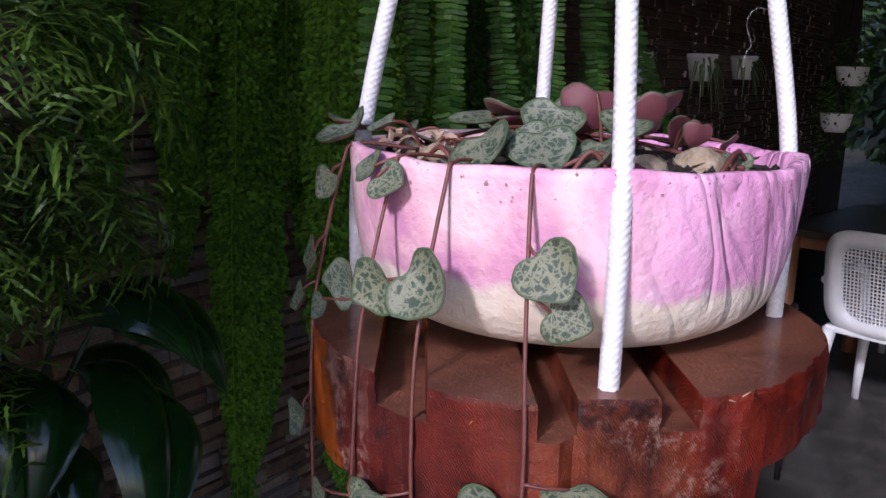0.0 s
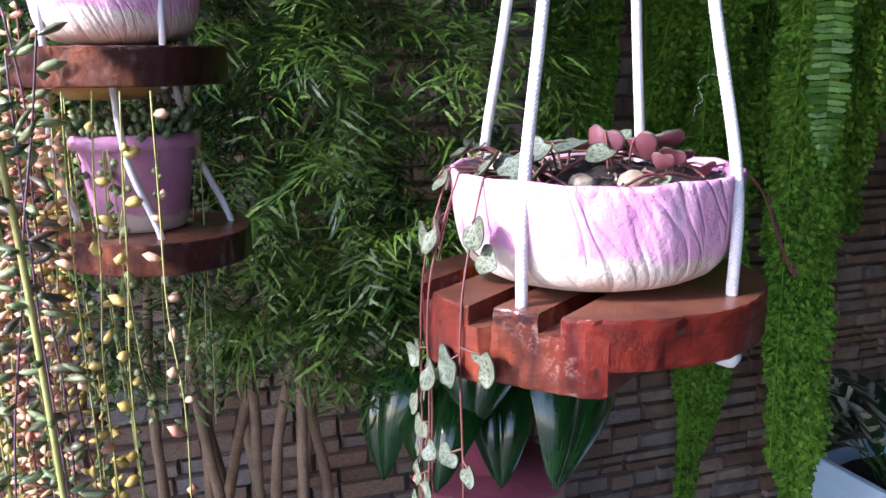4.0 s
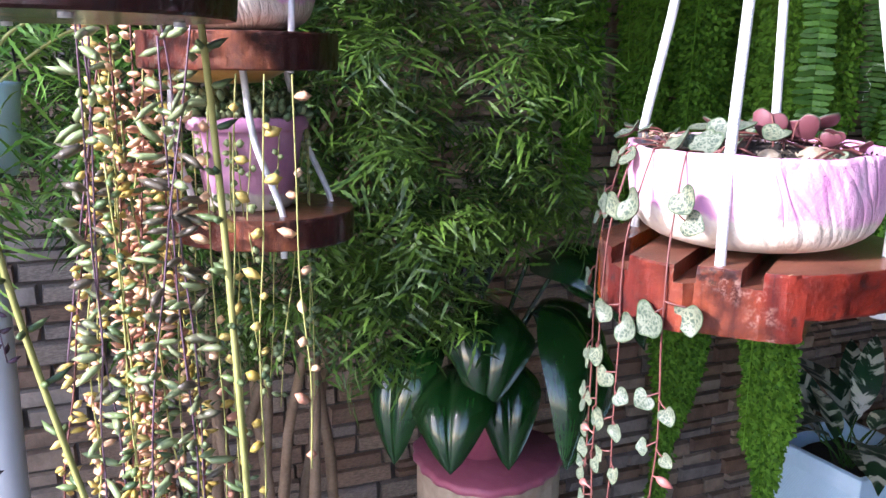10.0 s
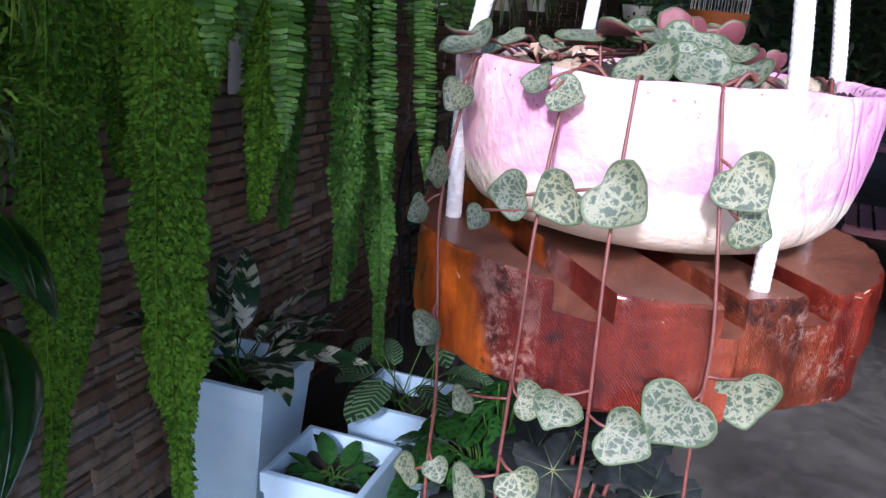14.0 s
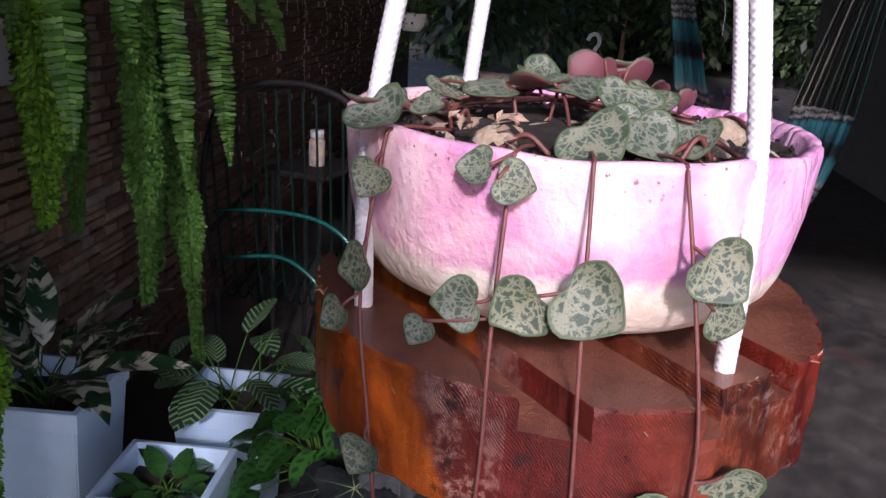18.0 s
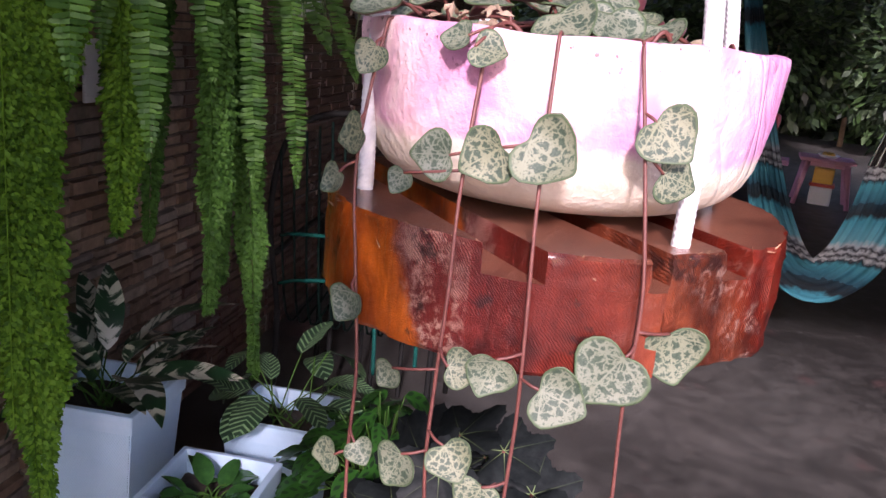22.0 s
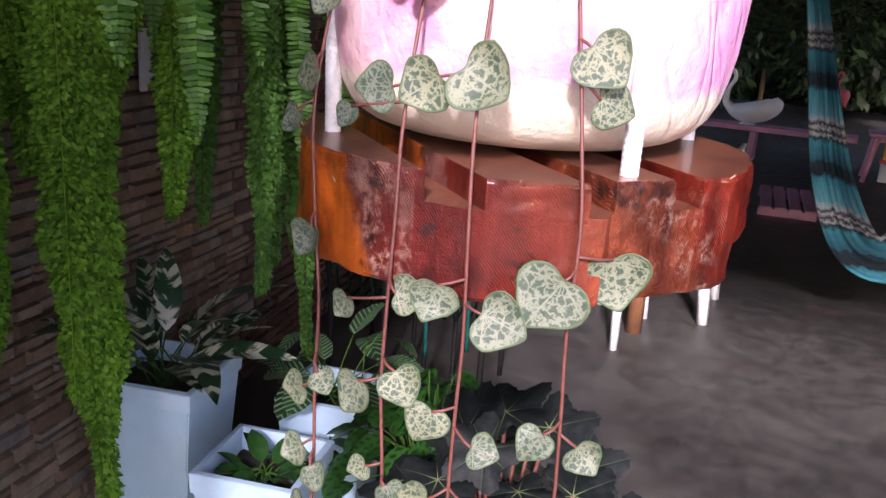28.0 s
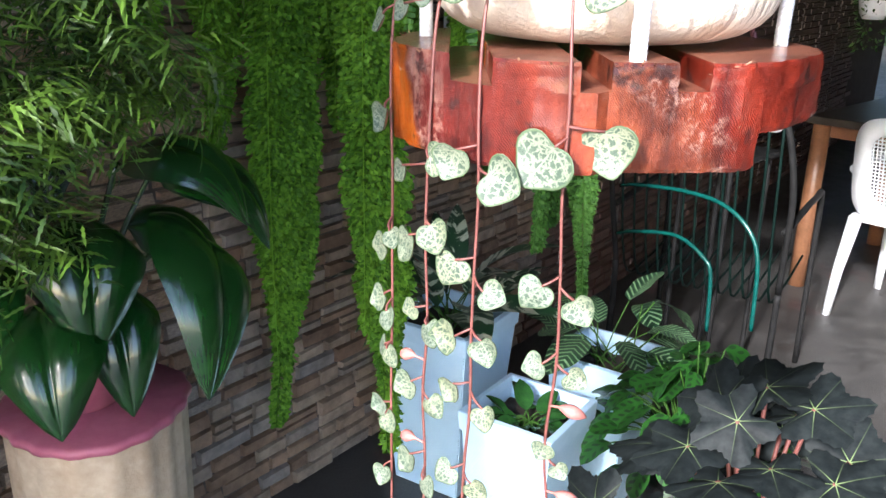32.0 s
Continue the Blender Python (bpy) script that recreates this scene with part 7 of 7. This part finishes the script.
def far_props():
    t = thing("hammock", pose(4.2, -0.08, 0), "turquoise striped cotton hammock slung across the terrace", "hammock")
    rows = bez([(0.0, 0.44, 1.75), (0.0, 0.335, 1.33), (0.0, 0.25, 0.975), (0.0, 0.16, 0.69), (0.0, 0.035, 0.46), (0.0, -0.10, 0.40), (0.0, -0.225, 0.51), (0.0, -0.305, 0.71), (0.0, -0.355, 0.97)], 5)
    verts, faces, n = [], [], 25
    for i, p in enumerate(rows):
        s = i / (len(rows) - 1)
        a = (rows[min(i + 1, len(rows) - 1)] - rows[max(i - 1, 0)]).normalized()
        side = Vector((0, -a.z, a.y))
        w = 0.09 + 0.20 * s + 0.05 * math.sin(math.pi * s)
        for k in range(n):
            q = k / (n - 1) * 2 - 1
            fold = 0.018 * math.sin(k * 1.9 + 3 * s) + 0.012 * math.sin(k * 0.8 + 1)
            verts.append(p + side * q * w * 0.5 + Vector((fold - 0.12 * q * q + 0.10 * q, 0.004 * math.sin(3.1 * k), 0)))
    for i in range(len(rows) - 1):
        for k in range(n - 1):
            faces.append((i * n + k, i * n + k + 1, (i + 1) * n + k + 1, (i + 1) * n + k))
    put("cloth", mesh_from("cloth", verts, faces, True), M["hammock"], t, "cloth striped in turquoise, white and black")
    end = Vector((0.05, -0.62, 2.59))
    for k in range(n):
        p = verts[(len(rows) - 1) * n + k]
        v, f = tube([p, p.lerp(end, 0.4) + Vector((0.006 * math.sin(k), 0.008 * math.sin(2 * k), -0.02)), end], 0.005, 5)
        put("fringe_cord", mesh_from("fringe_cord", v, f), M["black_metal"] if k % 3 else M["teal_cord"], t, "dark twisted end cord")
    p = rows[0]
    v, f = tube([p, p.lerp(Vector((0.1, 0.55, 2.6)), 0.5), (0.1, 0.55, 2.6)], 0.014, 6)
    put("cord", mesh_from("cord", v, f), M["teal_cord"], t)
    b = thing("side_table", pose(2.37, 1.32, 0), "small black side table against the wall", "table")
    part("tabletop", box_mesh("tabletop", 0.3, 0.24, 0.02, 0.004, 2, (0, 0, 0.79)), M["black_metal"], b)
    for sx in (-0.12, 0.12):
        for sy in (-0.09, 0.09):
            v, f = tube([(sx, sy, 0), (sx, sy, 0.4), (sx, sy, 0.78)], 0.009, 6)
            put("leg", mesh_from("leg", v, f), M["black_metal"], b)
    j = thing("jar", pose(2.36, 1.30, 0.8005), "small printed jar with a white lid on the side table", "jar")
    v, f = lathe([(0.001, 0), (0.026, 0.0), (0.028, 0.004), (0.028, 0.085), (0.020, 0.100), (0.001, 0.1)], 24)
    put("body", mesh_from("body", v, f, True), plain("printed_label", (0.05, 0.10, 0.35), (0.65, 0.45, 0.12), 40, 0.3), j, "blue and orange printed label")
    v, f = lathe([(0.001, 0.1), (0.024, 0.1), (0.024, 0.122), (0.022, 0.124), (0.001, 0.124)], 24)
    put("lid", mesh_from("lid", v, f, True), M["chair_plastic"], j, "white lid")
    o = thing("bird_cage", pose(3.57, 1.02, 1.415), "small white wire bird cage with an orange plastic tray", "bird cage")
    v, f = lathe([(0.001, 0), (0.115, 0), (0.128, 0.02), (0.13, 0.065), (0.134, 0.07), (0.124, 0.07), (0.112, 0.012), (0.001, 0.012)], 32)
    put("tray", mesh_from("tray", v, f, True), M["terracotta"], o, "orange plastic tray")
    for k in range(28):
        a = 2 * math.pi * k / 28
        c, q = 0.122 * math.cos(a), 0.122 * math.sin(a)
        v, f = tube(bez([(c, q, 0.06), (c, q, 0.20), (c * 0.86, q * 0.86, 0.28), (c * 0.4, q * 0.4, 0.325), (0, 0, 0.335)], 4), 0.0017, 4)
        put("bar", mesh_from("bar", v, f), M["chair_plastic"], o)
    for z, rr in ((0.13, 0.1225), (0.20, 0.1225)):
        v, f = tube([(rr * math.cos(0.2618 * k), rr * math.sin(0.2618 * k), z) for k in range(25)], 0.002, 4, None, False)
        put("hoop", mesh_from("hoop", v, f), M["chair_plastic"], o)
    v, f = tube([(0, 0, 0.33), (0, 0, 0.7), (0, 0, 2.6 - 1.415)], 0.002, 5)
    put("wire", mesh_from("wire", v, f), M["black_metal"], o)
    r = random.Random(61)
    for x, y, z, lab in ((4.0, 1.56, 1.40, "white plastic hanging pot with trailing greenery"), (4.0, 1.61, 1.18, "lower white hanging pot by the wall")):
        o = thing("hanging_pot", pose(x, y, z), lab, "plant pot")
        v, f = lathe([(0.001, 0), (0.045, 0), (0.065, 0.03), (0.074, 0.085), (0.078, 0.09), (0.070, 0.09), (0.001, 0.075)], 26)
        put("body", mesh_from("body", v, f, True), M["chair_plastic"], o)
        for k in range(3):
            a = 2.1 * k
            v, f = tube([(0.074 * math.cos(a), 0.074 * math.sin(a), 0.088), (0.03 * math.cos(a), 0.03 * math.sin(a), 0.35), (0, 0, 2.6 - z)], 0.0015, 4)
            put("wire", mesh_from("wire", v, f), M["black_metal"], o)
        g = thing("trailing_plant", pose(x, y, z + 0.08), "trailing green plant in the white hanging pot", "plant")
        st = Stuff()
        for k in range(420):
            a, q = r.uniform(0, 6.28), r.random()
            p = Vector((0.085 * math.cos(a) * (0.4 + 0.6 * q), 0.085 * math.sin(a) * (0.4 + 0.6 * q), r.uniform(0.0, 0.16) if r.random() < 0.6 else -r.uniform(0, 0.22)))
            d = Vector((math.cos(a), math.sin(a), r.uniform(-1, .6))).normalized() * r.uniform(0.02, 0.045)
            w = d.cross(Vector((r.uniform(-1, 1), r.uniform(-1, 1), 1))).normalized() * 0.006
            st.add([p, p + d * .5 + w, p + d, p + d * .5 - w], [(0, 1, 2, 3)])
        tagged(put("foliage", st.mesh("foliage"), M["fern"], g), kind="stuff")
    p = thing("pink_table", pose(9.45, -0.17, 0, 0, 0, 4), "pink plastic garden table with splayed legs", "table")
    part("top", box_mesh("top", 0.46, 0.54, 0.035, 0.012, 2, (0, 0, 0.478)), M["pink_light"], p)
    part("apron", box_mesh("apron", 0.38, 0.44, 0.05, 0.006, 1, (0, 0, 0.435)), M["pink_light"], p)
    for sx, sy in ((-1, -1), (-1, 1), (1, -1), (1, 1)):
        v, f = tube([(0.17 * sx, 0.19 * sy, 0.46), (0.20 * sx, 0.225 * sy, 0.23), (0.22 * sx, 0.26 * sy, 0.0)], [0.035, 0.03, 0.024], 8)
        put("leg", mesh_from("leg", v, f, True), M["pink_light"], p)
    k = thing("pink_bench", pose(9.75, 1.25, 0, 0, 0, 2), "long low pink-painted garden bench", "bench")
    part("top", box_mesh("top", 0.34, 2.1, 0.06, 0.01, 2, (0, 0, 0.36)), M["pink_light"], k)
    for sy in (-0.9, 0.0, 0.9):
        part("leg", box_mesh("leg", 0.28, 0.07, 0.329, 0.006, 1, (0, sy, 0.1645)), M["pink_light"], k)
    crate = thing("storage_boxes", pose(9.45, -0.17, 0), "yellow and red plastic boxes stacked under the pink table", "storage box")
    part("lower_box", box_mesh("lower_box", 0.18, 0.22, 0.19, 0.015, 2, (0, 0, 0.095)), M["chair_plastic"], crate, "clear whitish box")
    part("lid", box_mesh("lid", 0.20, 0.25, 0.035, 0.008, 2, (0, 0, 0.208)), plain("red_plastic", (0.5, 0.05, 0.03), (0.6, 0.08, 0.05), 6, 0.35), crate, "red lid")
    part("upper_box", box_mesh("upper_box", 0.17, 0.20, 0.16, 0.015, 2, (0, 0, 0.306)), plain("yellow_plastic", (0.75, 0.42, 0.03), (0.85, 0.5, 0.05), 6, 0.35), crate, "yellow box")
    dish = thing("fruit_dish", pose(9.43, -0.18, 0.4965), "white dish of yellow fruit on the pink table", "dish")
    v, f = lathe([(0.001, 0), (0.07, 0), (0.11, 0.03), (0.107, 0.034), (0.06, 0.009), (0.001, 0.008)], 24)
    put("dish", mesh_from("dish", v, f, True), M["chair_plastic"], dish)
    for a in range(5):
        v, f = lathe([(0.001, -0.025), (0.021, -0.013), (0.026, 0.0), (0.020, 0.015), (0.001, 0.025)], 12)
        put("fruit", mesh_from("fruit", v, f, True), bpy.data.materials["yellow_plastic"], dish, "", Matrix.Translation((0.04 * math.cos(1.26 * a), 0.04 * math.sin(1.26 * a), 0.035)))
    g = thing("flamingo_figure", pose(9.72, 0.44, 0.3905) @ Matrix.Scale(0.47, 4), "pink garden flamingo figure standing on the pink bench", "garden figure")
    body = bez([(0, 0.02, 1.0), (0, -0.05, 0.86), (0, -0.12, 0.62)], 6)
    v, f = tube(body, [0.05, 0.08, 0.11, 0.13, 0.14, 0.14, 0.13, 0.12, 0.10, 0.08, 0.05, 0.03, 0.01], 12)
    st = Stuff()
    st.add(v, f)
    v, f = tube(bez([(0, 0.03, 0.96), (0, 0.10, 1.12), (0, 0.03, 1.28), (0, 0.07, 1.38), (0, 0.13, 1.34), (0, 0.15, 1.26)], 6), 0.028, 8)
    st.add(v, f)
    for sy in (-0.06, 0.0):
        v, f = tube([(0, sy, 0.76), (0, sy, 0.4), (0, sy, 0)], 0.014, 6)
        st.add(v, f)
    put("figure", st.mesh("figure", True), M["flamingo"], g)
    g = thing("swan_planter", pose(9.70, 1.33, 0.3905, 0, 0, 180), "white swan-shaped garden planter on the pink bench", "garden figure")
    st = Stuff()
    v, f = tube(bez([(0, 0.30, 0.30), (0, 0.24, 0.22), (0, 0.10, 0.15), (0, -0.08, 0.13), (0, -0.22, 0.17), (0, -0.27, 0.26)], 6), [0.02 + 0.10 * math.sin(math.pi * min(1, (i + 1) / 26)) ** 0.7 for i in range(31)], 12)
    st.add(v, f)
    v, f = tube(bez([(0, -0.20, 0.16), (0, -0.27, 0.24), (0, -0.25, 0.38), (0, -0.20, 0.48), (0, -0.23, 0.57), (0, -0.30, 0.56), (0, -0.33, 0.50)], 6), [0.055 - 0.032 * min(1, i / 12) for i in range(37)], 10)
    st.add(v, f)
    v, f = lathe([(0.001, 0.0), (0.09, 0.0), (0.06, 0.03), (0.07, 0.06)], 18)
    st.add([Vector(q) for q in v], f)
    put("figure", st.mesh("figure", True), M["chair_plastic"], g)
    g = thing("pink_pallet", pose(7.2, 0.56, 0, 0, 0, 8), "low slatted pink-painted pallet on the floor", "pallet")
    for k in range(4):
        part("slat", box_mesh("slat", 1.0, 0.085, 0.025, 0.004, 1, (0, -0.165 + 0.11 * k, 0.0725)), M["pink_light"], g)
    for q in (-0.42, 0.42):
        part("bearer", box_mesh("bearer", 0.07, 0.44, 0.059, 0.004, 1, (q, 0, 0.0295)), M["pink_light"], g)
    g = thing("wooden_planter", pose(8.75, -1.18, 0, 0, 0, 10), "orange-brown varnished wooden planter box", "planter box")
    for k in range(4):
        a = math.pi / 2 * k
        m = Matrix.Rotation(a, 4, "Z") @ Matrix.Translation((0.0, -0.19, 0))
        for i in range(5):
            bm = box_mesh("board", 0.36, 0.024, 0.095, 0.003, 1, (0, 0, 0.0475 + 0.1 * i))
            bm.transform(m)
            part("board", bm, M["table_wood"], g)
    part("soil", box_mesh("soil", 0.35, 0.35, 0.04, 0.005, 1, (0, 0, 0.44)), M["soil"], g)
    v, f = lathe([(0.001, 0), (0.12, 0), (0.17, 0.34), (0.18, 0.35), (0.18, 0.37), (0.165, 0.37), (0.001, 0.33)], 26)
    tagged(put("garden_tub", mesh_from("garden_tub", v, f, True), plain("teal_plastic", (0.02, 0.10, 0.10), (0.035, 0.15, 0.145), 5, 0.45), None, "", pose(10.1, -1.0, 0)), "teal plastic tub on the floor", "plant pot")


M["pink_light"] = plain("light_pink_paint", (0.50, 0.22, 0.34), (0.62, 0.32, 0.44), 8, 0.5)

# ---- build ----
hung_shelf()
main_bowl()
hearts_plant()
for k, spec in enumerate(POTS):
    square_pot(*spec, ("tall white square plastic pot by the wall", "white square plastic pot with a woven texture", "lower white square plastic pot in front")[k])
pot_plant("stromanthe", 1.151, 1.370, 0.445, 20, 0.29, 0.27, M["stromanthe"], "stromanthe with cream-streaked dark leaves", 4, 0.07, 0.10)
pot_plant("zebra_calathea", 1.409, 1.028, 0.38, 16, 0.14, 0.56, M["zebra"], "zebra-banded calathea with round leaves", 5, 0.11, 0.13, (0.3, 0.8), (-25, 50), oval_leaf)
pot_plant("dark_fern", 1.035, 0.9565, 0.38, 16, 0.085, 0.5, M["dark_leaf"], "small dark leafy plant low in its pot", 6, 0.04, 0.02, (0.3, 0.6), (10, 50))
foxtail_fern()
sword_fern()
aralia()
stump_and_lily()
two_tier()
near_shelf()
side_garden()
far_terrace()
begonia()
low_green_plant()
far_props()
wall_pots()
hedge()
build_stones()
